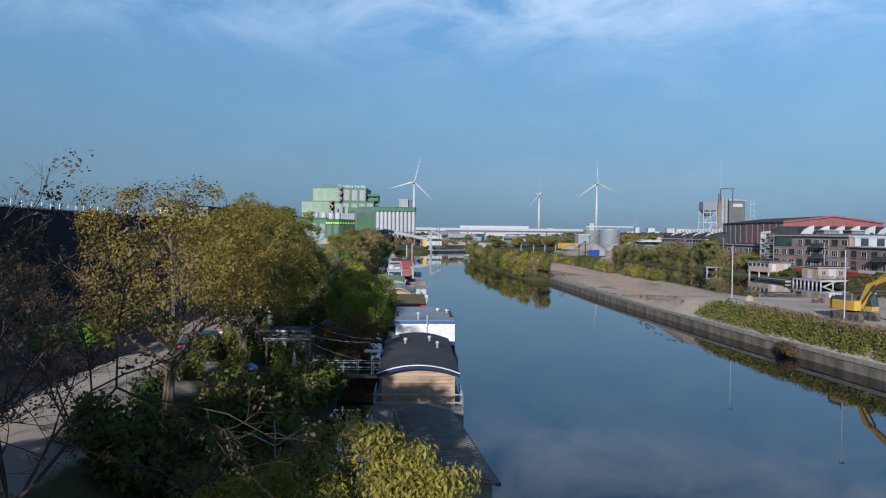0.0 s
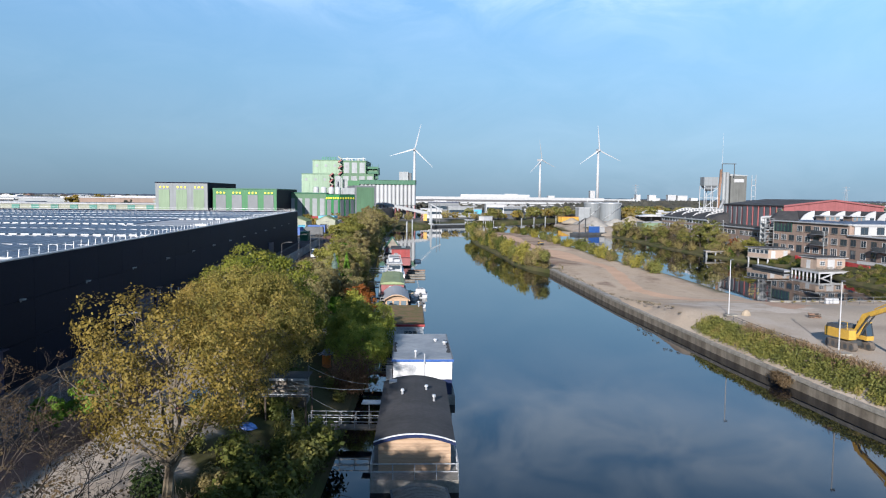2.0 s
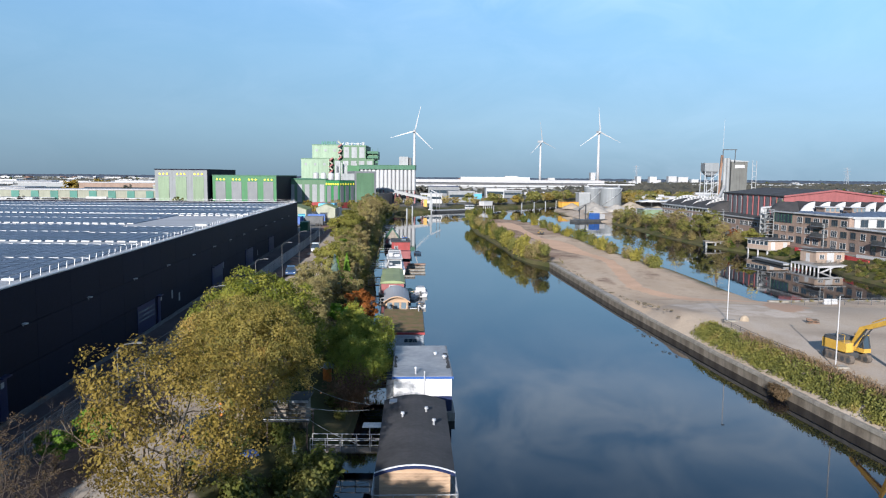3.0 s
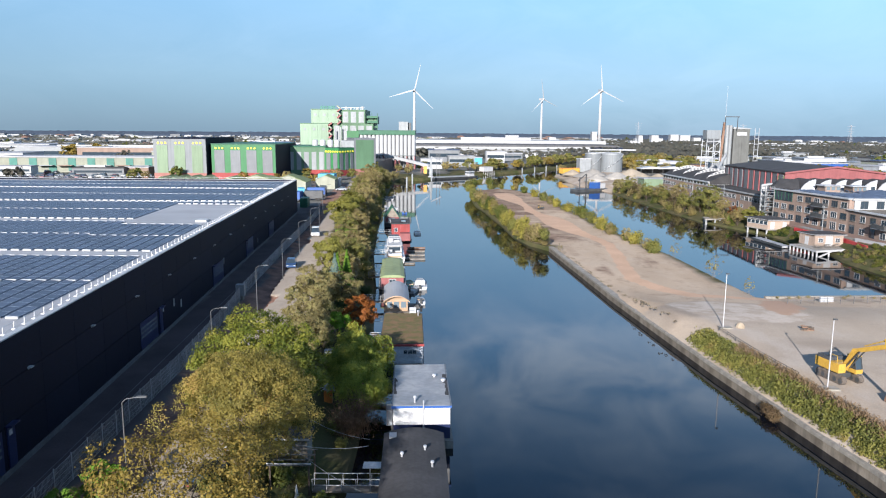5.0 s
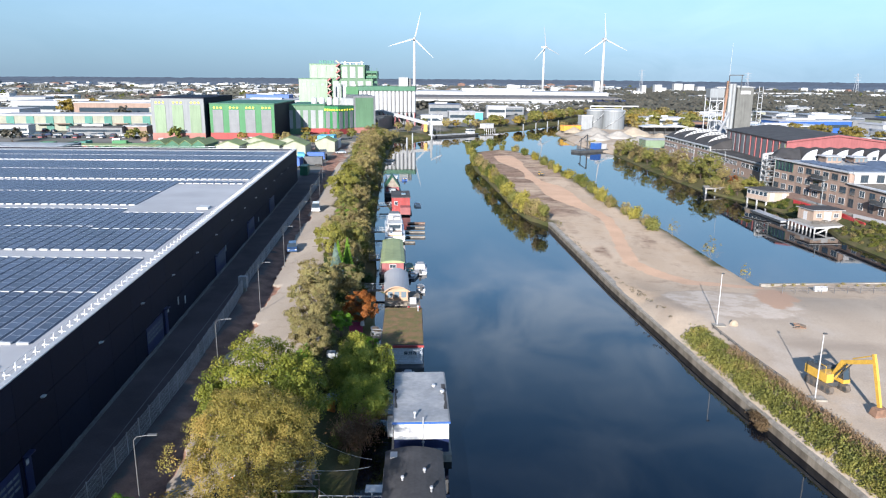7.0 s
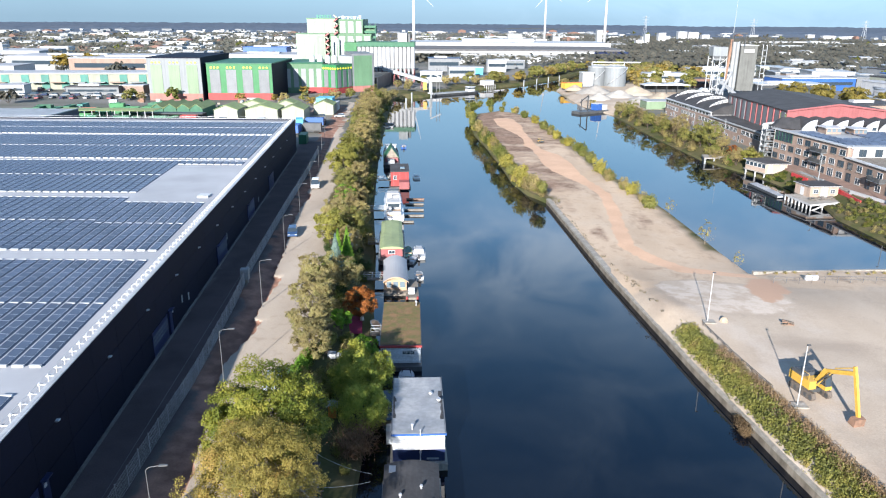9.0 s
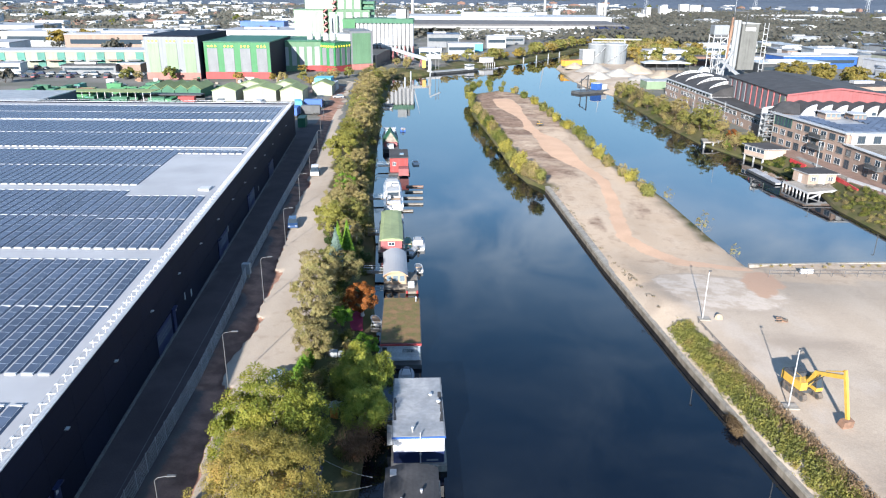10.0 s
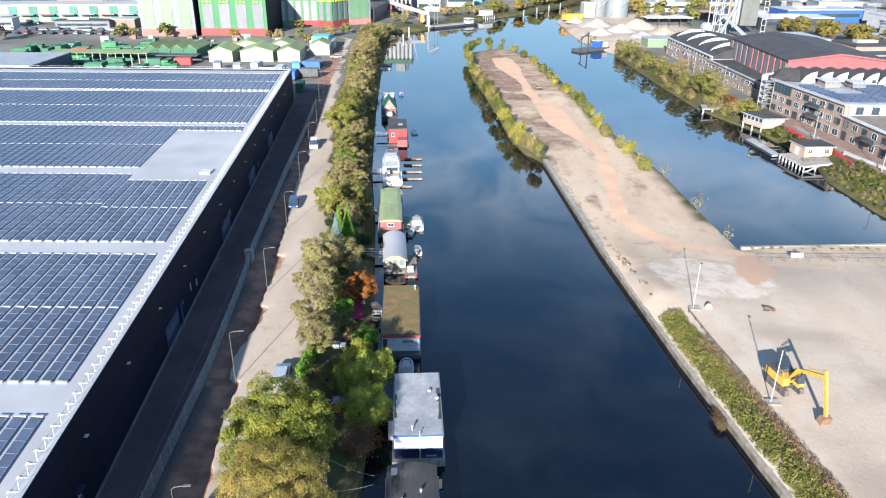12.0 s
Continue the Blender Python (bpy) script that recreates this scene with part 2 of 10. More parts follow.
M["midgreen"] = mat("faded_green_cladding", (0.085, 0.17, 0.1), (0.074, 0.148, 0.087), 0.6, scale=0.12, streak=0.2)
M["silo_grey"] = mat("grey_silo_steel", (0.12, 0.125, 0.12), (0.1, 0.104, 0.1), 0.7, streak=0.3)
M["hallgrey"] = mat("pale_grey_hall_cladding", (0.175, 0.195, 0.21), (0.155, 0.172, 0.185), 0.6, scale=0.1, streak=0.2)
M["sage"] = mat("sage_green_panels", (0.15, 0.215, 0.14), (0.13, 0.19, 0.122), 0.6, scale=0.12, streak=0.2)
M["paving"] = mat("red_brown_brick_paving", (0.24, 0.16, 0.13), (0.19, 0.125, 0.1), 0.9, scale=0.5, fine=7, bump=0.2)
M["brushwood"] = mat("red_brown_twigs", (0.3, 0.17, 0.1), (0.22, 0.12, 0.075), 0.9)
M["plinth"] = mat("dark_concrete_plinth", (0.11, 0.11, 0.115), (0.085, 0.085, 0.09), 0.9, scale=0.4, streak=0.3)
M["lamp_grey"] = mat("weathered_lamp_steel", (0.12, 0.125, 0.13), (0.09, 0.095, 0.1), 0.6, 0.2)
M["teal"] = mat("teal_cladding", (0.04, 0.17, 0.14), (0.033, 0.14, 0.115), 0.6, streak=0.1)
M["red"] = mat("red_panels", (0.28, 0.04, 0.04), (0.241, 0.034, 0.034), 0.6, streak=0.15)
M["brightred"] = mat("bright_red_paint", (0.5, 0.045, 0.05), (0.42, 0.04, 0.045), 0.6, streak=0.15)
M["palered"] = mat("faded_red_plinth", (0.32, 0.14, 0.12), (0.275, 0.12, 0.103), 0.7, streak=0.15)
M["redhall"] = mat("dark_red_cladding", (0.27, 0.088, 0.092), (0.232, 0.076, 0.079), 0.6, streak=0.2)
M["yellow"] = mat("yellow_paint", (0.52, 0.32, 0.06), (0.44, 0.265, 0.05), 0.4, scale=1.2, rand=0.05, streak=0.15)
M["yellow_lamp"] = mat("yellow_disc", (0.75, 0.68, 0.06), (0.7, 0.62, 0.05), 0.6)
M["blue"] = mat("blue_paint", (0.03, 0.1, 0.32), (0.025, 0.08, 0.27), 0.45)
M["navy"] = mat("navy_paint", (0.015, 0.025, 0.075), (0.012, 0.02, 0.06), 0.35)
M["skyblue"] = mat("light_blue_paint", (0.08, 0.36, 0.5), (0.07, 0.3, 0.43), 0.5)
M["brick"] = mat("brown_brick", (0.265, 0.195, 0.16), (0.228, 0.168, 0.138), 0.9, scale=0.25, fine=7, bump=0.2, streak=0.2)
M["palebrick"] = mat("pale_pink_brick", (0.35, 0.27, 0.22), (0.301, 0.232, 0.189), 0.9, scale=0.25, fine=7, bump=0.2, streak=0.2)
M["darkbrick"] = mat("dark_brick", (0.17, 0.1, 0.08), (0.12, 0.075, 0.06), 0.9, scale=0.3, fine=7, bump=0.2)
M["bitumen"] = mat("black_roofing_felt", (0.028, 0.029, 0.032), (0.05, 0.05, 0.054), 0.85, scale=0.3, fine=3, bump=0.15)
M["greyfelt"] = mat("grey_roofing_sheet", (0.2, 0.215, 0.235), (0.3, 0.31, 0.325), 0.45, scale=0.35, fine=2, bump=0.12)
M["wood"] = mat("weathered_cedar_boards", (0.42, 0.3, 0.21), (0.33, 0.22, 0.14), 0.8, scale=0.7, fine=7, stretch=(0.5, 0.5, 5), bump=0.25)
M["planks"] = mat("grey_weathered_planks", (0.22, 0.2, 0.17), (0.14, 0.12, 0.1), 0.9, scale=1.2, fine=8, bump=0.3)
M["rust"] = mat("rusty_steel", (0.22, 0.13, 0.09), (0.14, 0.085, 0.06), 0.9, scale=1.5, bump=0.3)
M["track_steel"] = mat("muddy_crawler_steel", (0.11, 0.092, 0.078), (0.075, 0.064, 0.056), 0.9, scale=2.0, bump=0.3)
M["rubble"] = mat("beige_broken_concrete", (0.36, 0.3, 0.23), (0.28, 0.23, 0.17), 0.95, scale=1.5, bump=0.4)
M["tyre"] = mat("black_rubber", (0.02, 0.02, 0.021), (0.035, 0.033, 0.03), 0.85)
M["glass"] = glass_mat("dark_window_glass")
M["glass_day"] = glass_mat("pale_window_glass", (0.12, 0.16, 0.19), 0.08)
M["bark"] = mat("tree_bark", (0.075, 0.058, 0.045), (0.05, 0.038, 0.03), 0.95, scale=2, fine=12, bump=0.5)
M["palebark"] = mat("pale_tree_bark", (0.2, 0.165, 0.115), (0.12, 0.095, 0.068), 0.95, scale=1.5, fine=9, bump=0.5)
M["moss"] = mat("sedum_moss", (0.17, 0.1, 0.05), (0.1, 0.092, 0.03), 0.98, scale=0.9, fine=6, bump=0.8)
M["greenroof"] = mat("faded_green_tarpaulin", (0.22, 0.27, 0.14), (0.17, 0.21, 0.11), 0.7, scale=0.5, bump=0.1)
M["oliveroof"] = mat("green_mossy_corrugated_sheet", (0.2, 0.25, 0.11), (0.15, 0.2, 0.09), 0.85, scale=0.3, bump=0.2)
M["stone"] = mat("gravel_heap", (0.32, 0.305, 0.28), (0.275, 0.262, 0.241), 0.95, scale=0.5, fine=4, bump=0.5)
M["sand"] = mat("sand_heap", (0.34, 0.29, 0.225), (0.292, 0.249, 0.194), 0.95, scale=0.4, fine=4, bump=0.4)
M["orange"] = mat("orange_paint", (0.6, 0.2, 0.04), (0.5, 0.16, 0.03), 0.6)
M["pink"] = mat("magenta_carpet", (0.25, 0.02, 0.07), (0.2, 0.015, 0.05), 0.95)
M["palewall"] = mat("pale_blue_grey_boards", (0.42, 0.46, 0.51), (0.361, 0.396, 0.439), 0.6, streak=0.15)

M["l_ash"] = leaf_mat("yellowing_ash_leaves", [(0.12, 0.112, 0.03), (0.21, 0.178, 0.045), (0.29, 0.236, 0.062), (0.34, 0.22, 0.072)])
M["l_green"] = leaf_mat("green_walnut_leaves", [(0.075, 0.11, 0.018), (0.15, 0.18, 0.028), (0.26, 0.27, 0.042), (0.34, 0.3, 0.06)])
M["l_gold"] = leaf_mat("golden_autumn_leaves", [(0.12, 0.095, 0.03), (0.21, 0.155, 0.036), (0.3, 0.22, 0.048), (0.16, 0.14, 0.045)])
M["l_willow"] = leaf_mat("lime_willow_leaves", [(0.13, 0.17, 0.03), (0.22, 0.265, 0.046), (0.34, 0.35, 0.062), (0.46, 0.41, 0.075)])
M["l_wtip"] = leaf_mat("yellow_olive_willow_leaves", [(0.13, 0.125, 0.028), (0.22, 0.2, 0.04), (0.33, 0.28, 0.055), (0.42, 0.33, 0.07)])
M["l_rust"] = leaf_mat("rust_brown_leaves", [(0.144, 0.056, 0.019), (0.272, 0.096, 0.024), (0.352, 0.136, 0.032)])
M["l_brown"] = leaf_mat("brown_withering_leaves", [(0.16, 0.125, 0.07), (0.25, 0.2, 0.095), (0.33, 0.275, 0.11), (0.22, 0.22, 0.075)])
M["l_grey"] = leaf_mat("grey_olive_leaves", [(0.160, 0.136, 0.064), (0.240, 0.200, 0.088), (0.304, 0.272, 0.112), (0.160, 0.176, 0.064)])
M["l_dry"] = leaf_mat("dry_grey_brown_leaves", [(0.12, 0.1, 0.07), (0.19, 0.16, 0.11), (0.24, 0.2, 0.14), (0.11, 0.12, 0.06)])
M["l_dark"] = leaf_mat("dark_evergreen_leaves", [(0.022, 0.042, 0.013), (0.038, 0.066, 0.018), (0.062, 0.092, 0.024)])
M["l_shrub"] = leaf_mat("shrub_leaves", [(0.045, 0.065, 0.017), (0.088, 0.112, 0.026), (0.16, 0.17, 0.039), (0.225, 0.185, 0.057)])
M["l_bright"] = leaf_mat("bright_green_leaves", [(0.080, 0.192, 0.019), (0.144, 0.272, 0.032), (0.208, 0.320, 0.048)])
M["l_spruce"] = leaf_mat("blue_spruce_needles", [(0.112, 0.176, 0.144), (0.176, 0.256, 0.224), (0.240, 0.320, 0.288)])
M["l_reed"] = leaf_mat("dry_reed_stems", [(0.17, 0.115, 0.07), (0.25, 0.175, 0.105), (0.15, 0.13, 0.06)])
M["l_bank"] = leaf_mat("bank_shrub_leaves", [(0.1, 0.115, 0.036), (0.16, 0.17, 0.05), (0.23, 0.22, 0.062), (0.3, 0.255, 0.075)])
M["l_lime"] = leaf_mat("lime_tree_leaves", [(0.13, 0.135, 0.034), (0.22, 0.215, 0.05), (0.33, 0.3, 0.068)])
M["l_yellow"] = leaf_mat("yellow_bush_leaves", [(0.17, 0.17, 0.05), (0.31, 0.275, 0.06), (0.44, 0.36, 0.075)])
# Autumn leaf tones, greyed in the colour to stand for distance haze.
M["l_far"] = leaf_mat("hazed_far_leaves", [(0.06, 0.068, 0.06), (0.085, 0.09, 0.078), (0.115, 0.105, 0.085), (0.07, 0.082, 0.062)])
# The blue in these leaves is distance haze put into the colour.
M["l_wood"] = leaf_mat("hazed_wood_leaves", [(0.04, 0.058, 0.088), (0.052, 0.072, 0.1), (0.06, 0.078, 0.098)])
M["l_bare"] = leaf_mat("last_dark_red_leaves", [(0.08, 0.058, 0.035), (0.13, 0.09, 0.05), (0.17, 0.12, 0.06)])
M["l_twig"] = leaf_mat("red_brown_twig_tips", [(0.14, 0.075, 0.045), (0.2, 0.115, 0.065), (0.25, 0.16, 0.09)])
M["l_quay"] = leaf_mat("olive_weed_leaves", [(0.085, 0.1, 0.032), (0.14, 0.15, 0.042), (0.22, 0.215, 0.055), (0.27, 0.21, 0.08)])
# Slate blue of the far canopy carries the haze of the air.
M["canopy"] = mat("hazed_wood_canopy", (0.08, 0.105, 0.145), (0.1, 0.12, 0.15), 0.95, scale=0.004, fine=0.03, bump=0.0, spec=0.05)
M["wet_concrete"] = mat("stained_wet_concrete", (0.22, 0.195, 0.16), (0.11, 0.094, 0.074), 0.9, scale=0.5, fine=4, bump=0.3, streak=0.5)


# ---- builders ----
class MB:
    """Gathers vertices and faces of one mesh."""

    def __init__(self):
        self.v, self.f = [], []

    def add(self, vs, fs):
        k = len(self.v)
        self.v += [tuple(p) for p in vs]
        self.f += [tuple(i + k for i in q) for q in fs]
        return self

    def box(self, x0, y0, z0, x1, y1, z1):
        return self.prism([(x0, y0), (x1, y0), (x1, y1), (x0, y1)], z0, z1)

    def prism(self, pts, z0, z1, top=None):
        """A flat outline (anticlockwise) raised from z0 to z1; top: another outline for the upper end."""
        n, top = len(pts), top or pts
        lo = z0 if isinstance(z0, (list, tuple)) else [z0] * n
        hi = z1 if isinstance(z1, (list, tuple)) else [z1] * n
        vs = [(p[0], p[1], z) for p, z in zip(pts, lo)] + [(p[0], p[1], z) for p, z in zip(top, hi)]
        fs = [(i, (i + 1) % n, n + (i + 1) % n, n + i) for i in range(n)] + [tuple(range(n - 1, -1, -1)), tuple(range(n, 2 * n))]
        return self.add(vs, fs)

    def side(self, pts, y0, y1):
        """An outline in x and z (clockwise seen from the south), drawn out from y0 to y1."""
        n = len(pts)
        vs = [(p[0], y0, p[1]) for p in pts] + [(p[0], y1, p[1]) for p in pts]
        fs = [(i, n + i, n + (i + 1) % n, (i + 1) % n) for i in range(n)] + [tuple(range(n)), tuple(range(2 * n - 1, n - 1, -1))]
        return self.add(vs, fs)

    def tube(self, a, b, r0, r1=None, n=6, caps=True):
        a, b = Vector(a), Vector(b)
        r1 = r0 if r1 is None else r1
        d = b - a
        if d.length < 1e-6:
            return self
        q = d.to_track_quat("Z", "Y")
        ring = [q @ Vector((math.cos(2 * math.pi * i / n), math.sin(2 * math.pi * i / n), 0)) for i in range(n)]
        vs = [a + p * r0 for p in ring] + [b + p * r1 for p in ring]
        fs = [(i, (i + 1) % n, n + (i + 1) % n, n + i) for i in range(n)]
        if caps:
            fs += [tuple(range(n - 1, -1, -1)), tuple(range(n, 2 * n))]
        return self.add(vs, fs)

    def beam(self, a, b, w, h=None):
        """A square bar from a to b."""
        h = h or w
        a, b = Vector(a), Vector(b)
        d = b - a
        up = Vector((0, 0, 1)) if abs(d.normalized().z) < 0.95 else Vector((1, 0, 0))
        s = d.cross(up).normalized() * w / 2
        u = s.cross(d).normalized() * h / 2
        vs = [a - s - u, a + s - u, a + s + u, a - s + u, b - s - u, b + s - u, b + s + u, b - s + u]
        return self.add(vs, [(0, 1, 2, 3), (7, 6, 5, 4), (0, 4, 5, 1), (1, 5, 6, 2), (2, 6, 7, 3), (3, 7, 4, 0)])

    def dome(self, c, r, sq=(1, 1, 1), n=8, m=4, low=0.0):
        """The upper part of a ball; low: how far below its middle it starts (-1: the whole ball)."""
        vs, fs = [], []
        for j in range(m + 1):
            a = math.asin(low) + (math.pi / 2 - math.asin(low)) * j / m
            for i in range(n):
                t = 2 * math.pi * i / n
                vs.append((c[0] + r * sq[0] * math.cos(a) * math.cos(t), c[1] + r * sq[1] * math.cos(a) * math.sin(t), c[2] + r * sq[2] * math.sin(a)))
        for j in range(m):
            for i in range(n):
                fs.append((j * n + i, j * n + (i + 1) % n, (j + 1) * n + (i + 1) % n, (j + 1) * n + i))
        fs.append(tuple(range(n - 1, -1, -1)))
        return self.add(vs, fs)

    def mesh(self, name, material, smooth=False):
        me = bpy.data.meshes.new(name)
        me.from_pydata(self.v, [], self.f)
        me.materials.append(material)
        if smooth:
            me.polygons.foreach_set("use_smooth", [True] * len(me.polygons))
        me.update()
        return me


def part(name, mb, material, parent, label="", smooth=False, at=None, rz=0):
    """One mesh object under a thing or a part. mb: what was gathered, or a finished mesh."""
    ob = new(name, mb if isinstance(mb, bpy.types.Mesh) else mb.mesh(name, material, smooth))
    ob.parent = parent
    if at is not None:
        ob.matrix_basis = pose(at[0], at[1], at[2], 0, 0, rz)
    return tagged(ob, label)


def thing(name, label, category, at=(0, 0, 0), rz=0, group="", kind=""):
    ob = new(name)
    ob.empty_display_size = 0.3
    ob.matrix_basis = pose(at[0], at[1], at[2], 0, 0, rz)
    return tagged(ob, label, category, group, kind)


def solo(name, mb, material, label, category, at=(0, 0, 0), rz=0, group="", kind="", smooth=False):
    ob = new(name, mb.mesh(name, material, smooth))
    ob.matrix_basis = pose(at[0], at[1], at[2], 0, 0, rz)
    return tagged(ob, label, category, group, kind)


def cloud_mesh(name, quads, material):
    """A mesh of loose four-cornered leaves from an array (n, 4, 3)."""
    n = len(quads)
    me = bpy.data.meshes.new(name)
    me.vertices.add(n * 4)
    me.vertices.foreach_set("co", quads.astype(np.float32).ravel())
    me.loops.add(n * 4)
    me.loops.foreach_set("vertex_index", np.arange(n * 4, dtype=np.int32))
    me.polygons.add(n)
    me.polygons.foreach_set("loop_start", np.arange(0, n * 4, 4, dtype=np.int32))
    me.materials.append(material)
    me.update(calc_edges=True)
    return me


def leaves(rng, points, out, size, droop=0.0, long=1.6):
    """Leaf quads at the points; out: the way each one faces in the main."""
    n = len(points)
    nor = out + rng.normal(0, 0.55, (n, 3)) + np.array((0, 0, 0.25))
    nor /= np.linalg.norm(nor, axis=1)[:, None] + 1e-9
    u = rng.normal(0, 1, (n, 3)) + np.array((0, 0, -droop))
    u -= (u * nor).sum(1)[:, None] * nor
    u /= np.linalg.norm(u, axis=1)[:, None] + 1e-9
    w = np.cross(nor, u)
    s = (size * rng.uniform(0.6, 1.4, n))[:, None]
    return np.stack([points - u * s * long / 2, points + w * s / 2 - u * s * 0.1, points + u * s * long / 2, points - w * s / 2 - u * s * 0.1], 1)


def blob_points(rng, blobs, n, shell=0.45):
    """Points in a set of squashed balls (x, y, z, rx, ry, rz), denser towards their outside."""
    b = np.array(blobs, float)
    vol = b[:, 3] * b[:, 4] * b[:, 5]
    pick = rng.choice(len(b), n, p=vol ** 0.67 / (vol ** 0.67).sum())
    d = rng.normal(0, 1, (n, 3))
    d /= np.linalg.norm(d, axis=1)[:, None]
    r = rng.uniform(shell ** 3, 1, n) ** (1 / 3) * np.exp(rng.normal(0, 0.15, n))
    return b[pick, :3] + d * b[pick, 3:] * r[:, None], d


def limb(mb, rng, a, way, length, r, depth, tips, spread=0.55, n=5):
    """A crooked branch with its side branches; the ends go to tips."""
    p, d = Vector(a), Vector(way).normalized()
    steps = 3 if depth else 2
    for i in range(steps):
        q = p + d * length / steps
        mb.tube(p, q, r * (1 - 0.5 * i / steps), r * (1 - 0.5 * (i + 1) / steps), n if depth else 3, False)
        p = q
        d = (d + Vector(rng.normal(0, 0.16, 3)) + Vector((0, 0, 0.06))).normalized()
        if depth and i:
            for _ in range(2):
                side = (d + Vector(rng.normal(0, spread, 3))).normalized()
                limb(mb, rng, p, side, length * rng.uniform(0.45, 0.68), r * 0.5, depth - 1, tips, spread, n)
    tips.append(tuple(p))


def tree_meshes(name, seed, height, radius, leaf, count, size, bark, bole=0.3, depth=3, droop=0.0, clumps=26, squash=0.75, limbs=6, lean=0.0, girth=1.0, reach=1.0, clump=0.2):
    """Trunk with limbs, and a crown of leaves in uneven clumps round their ends. Returns the two meshes."""
    rng = np.random.default_rng(seed)
    wood, tips = MB(), []
    r0 = (height * 0.018 + 0.04) * girth
    top = Vector((lean, 0, height * bole))
    wood.tube((0, 0, -0.3), (lean * 0.5, 0, height * bole * 0.5), r0 * 1.25, r0, 7, False)
    wood.tube((lean * 0.5, 0, height * bole * 0.5), top, r0, r0 * 0.85, 7, False)
    for i in range(limbs):
        a = 2 * math.pi * (i + rng.uniform(-0.3, 0.3)) / limbs
        rise = rng.uniform(0.5, 1.5)
        limb(wood, rng, top + Vector((0, 0, rng.uniform(-0.12, 0.05) * height)), (math.cos(a), math.sin(a), rise), height * (1 - bole) * rng.uniform(0.3, 0.44) * reach, r0 * 0.5, depth - 1, tips)
    limb(wood, rng, top, (0.05, 0, 1), height * (1 - bole) * 0.46 * reach, r0 * 0.6, depth - 1, tips)
    mid = height * (0.52 + 0.5 * bole)
    half = height - mid
    if reach == 1.0:
        # clumps over an uneven shell; most leaves lie on their outer, upper side
        d = rng.normal(0, 1, (clumps * 2, 3))
        d /= np.linalg.norm(d, axis=1)[:, None]
        d = d[d[:, 2] > -0.85][:clumps]
        rough = np.array([0.9 + 0.3 * noise.noise(Vector(v) * 1.7 + Vector((seed, 0, 0))) for v in d.tolist()])
        k = rough * np.where(rng.random(len(d)) < 0.22, rng.uniform(0.35, 0.7, len(d)), rng.uniform(0.8, 1.05, len(d)))
        mids = np.array((lean, 0, mid)) + d * np.array((radius, radius, half)) * k[:, None]
        size_c = clump * radius * rng.uniform(0.65, 1.35, len(d))
        pick = rng.choice(len(d), count, p=size_c ** 2 / (size_c ** 2).sum())
        off = rng.normal(0, 1, (count, 3))
        off /= np.linalg.norm(off, axis=1)[:, None]
        side = d[pick] * 0.7 + np.array((0, 0, 0.7))
        back = ((off * side).sum(1) < 0) & (rng.random(count) < 0.72)
        off[back] *= -1
        far_out = rng.uniform(0.2, 1, count) ** 0.45 * np.exp(rng.normal(0, 0.12, count))
        pts = mids[pick] + off * np.array((1, 1, squash)) * (size_c[pick] * far_out)[:, None]
        out = off
    else:
        blobs = []
        for t in tips[:: max(1, len(tips) // 160)]:
            s = rng.uniform(0.12, 0.26) * radius * 0.4
            blobs.append((*t, s, s, s * squash))
        pts, out = blob_points(rng, blobs, count, 0.2)
    axis = pts - np.array((lean, 0, mid))
    axis /= np.linalg.norm(axis, axis=1)[:, None] + 1e-9
    if droop:
        pts[:, 2] -= droop * rng.uniform(0, 1, count) ** 2 * half * 0.5
    quads = leaves(rng, pts, out * 0.5 + axis * 0.6, size, droop * 2, 1.5 + droop)
    return wood.mesh(name + "_trunk", bark), cloud_mesh(name + "_crown", quads, leaf)


def plant(meshes, at, rz=0, s=1.0, name="tree", label="", category="tree", group=""):
    ob = thing(name, label, category, at, rz, group)
    ob.scale = (s, s, s)
    part("trunk", meshes[0], None, ob)
    part("crown", meshes[1], None, ob)
    return ob


def stem_bush(name, seed, leaf, count, size, stems=22, wide=1.0, tall=2.0):
    """A feathery shrub: leaves along many stems that fan out from its foot."""
    rng = np.random.default_rng(seed)
    a, r = rng.uniform(0, 2 * np.pi, stems), wide * rng.uniform(0.05, 1, stems) ** 0.6
    foot = np.stack([0.35 * r * np.cos(a), 0.35 * r * np.sin(a), np.zeros(stems)], 1)
    tip = np.stack([r * np.cos(a), r * np.sin(a), tall * rng.uniform(0.55, 1.05, stems) * (1 - 0.35 * (r / wide) ** 2)], 1)
    k, f = rng.integers(0, stems, count), rng.uniform(0.12, 1, count) ** 0.7
    sway = rng.normal(0, 1, (count, 3)) * (0.11 + 0.13 * (1 - np.abs(2 * f - 1)))[:, None] * wide
    pts = foot[k] + (tip[k] - foot[k]) * f[:, None] + sway
    pts[:, 2] = np.maximum(pts[:, 2], 0.03)
    out = pts - np.array((0, 0, tall * 0.3))
    out /= np.linalg.norm(out, axis=1)[:, None] + 1e-9
    return cloud_mesh(name, leaves(rng, pts, out, size), leaf)


def bush_mesh(name, seed, blobs, leaf, count, size, droop=0.0):
    rng = np.random.default_rng(seed)
    pts, out = blob_points(rng, blobs, count, 0.5)
    pts[:, 2] = np.maximum(pts[:, 2], 0.03)
    return cloud_mesh(name, leaves(rng, pts, out, size, droop), leaf)


def smooth(x, a, b):
    t = np.clip((x - a) / (b - a), 0, 1)
    return t * t * (3 - 2 * t)


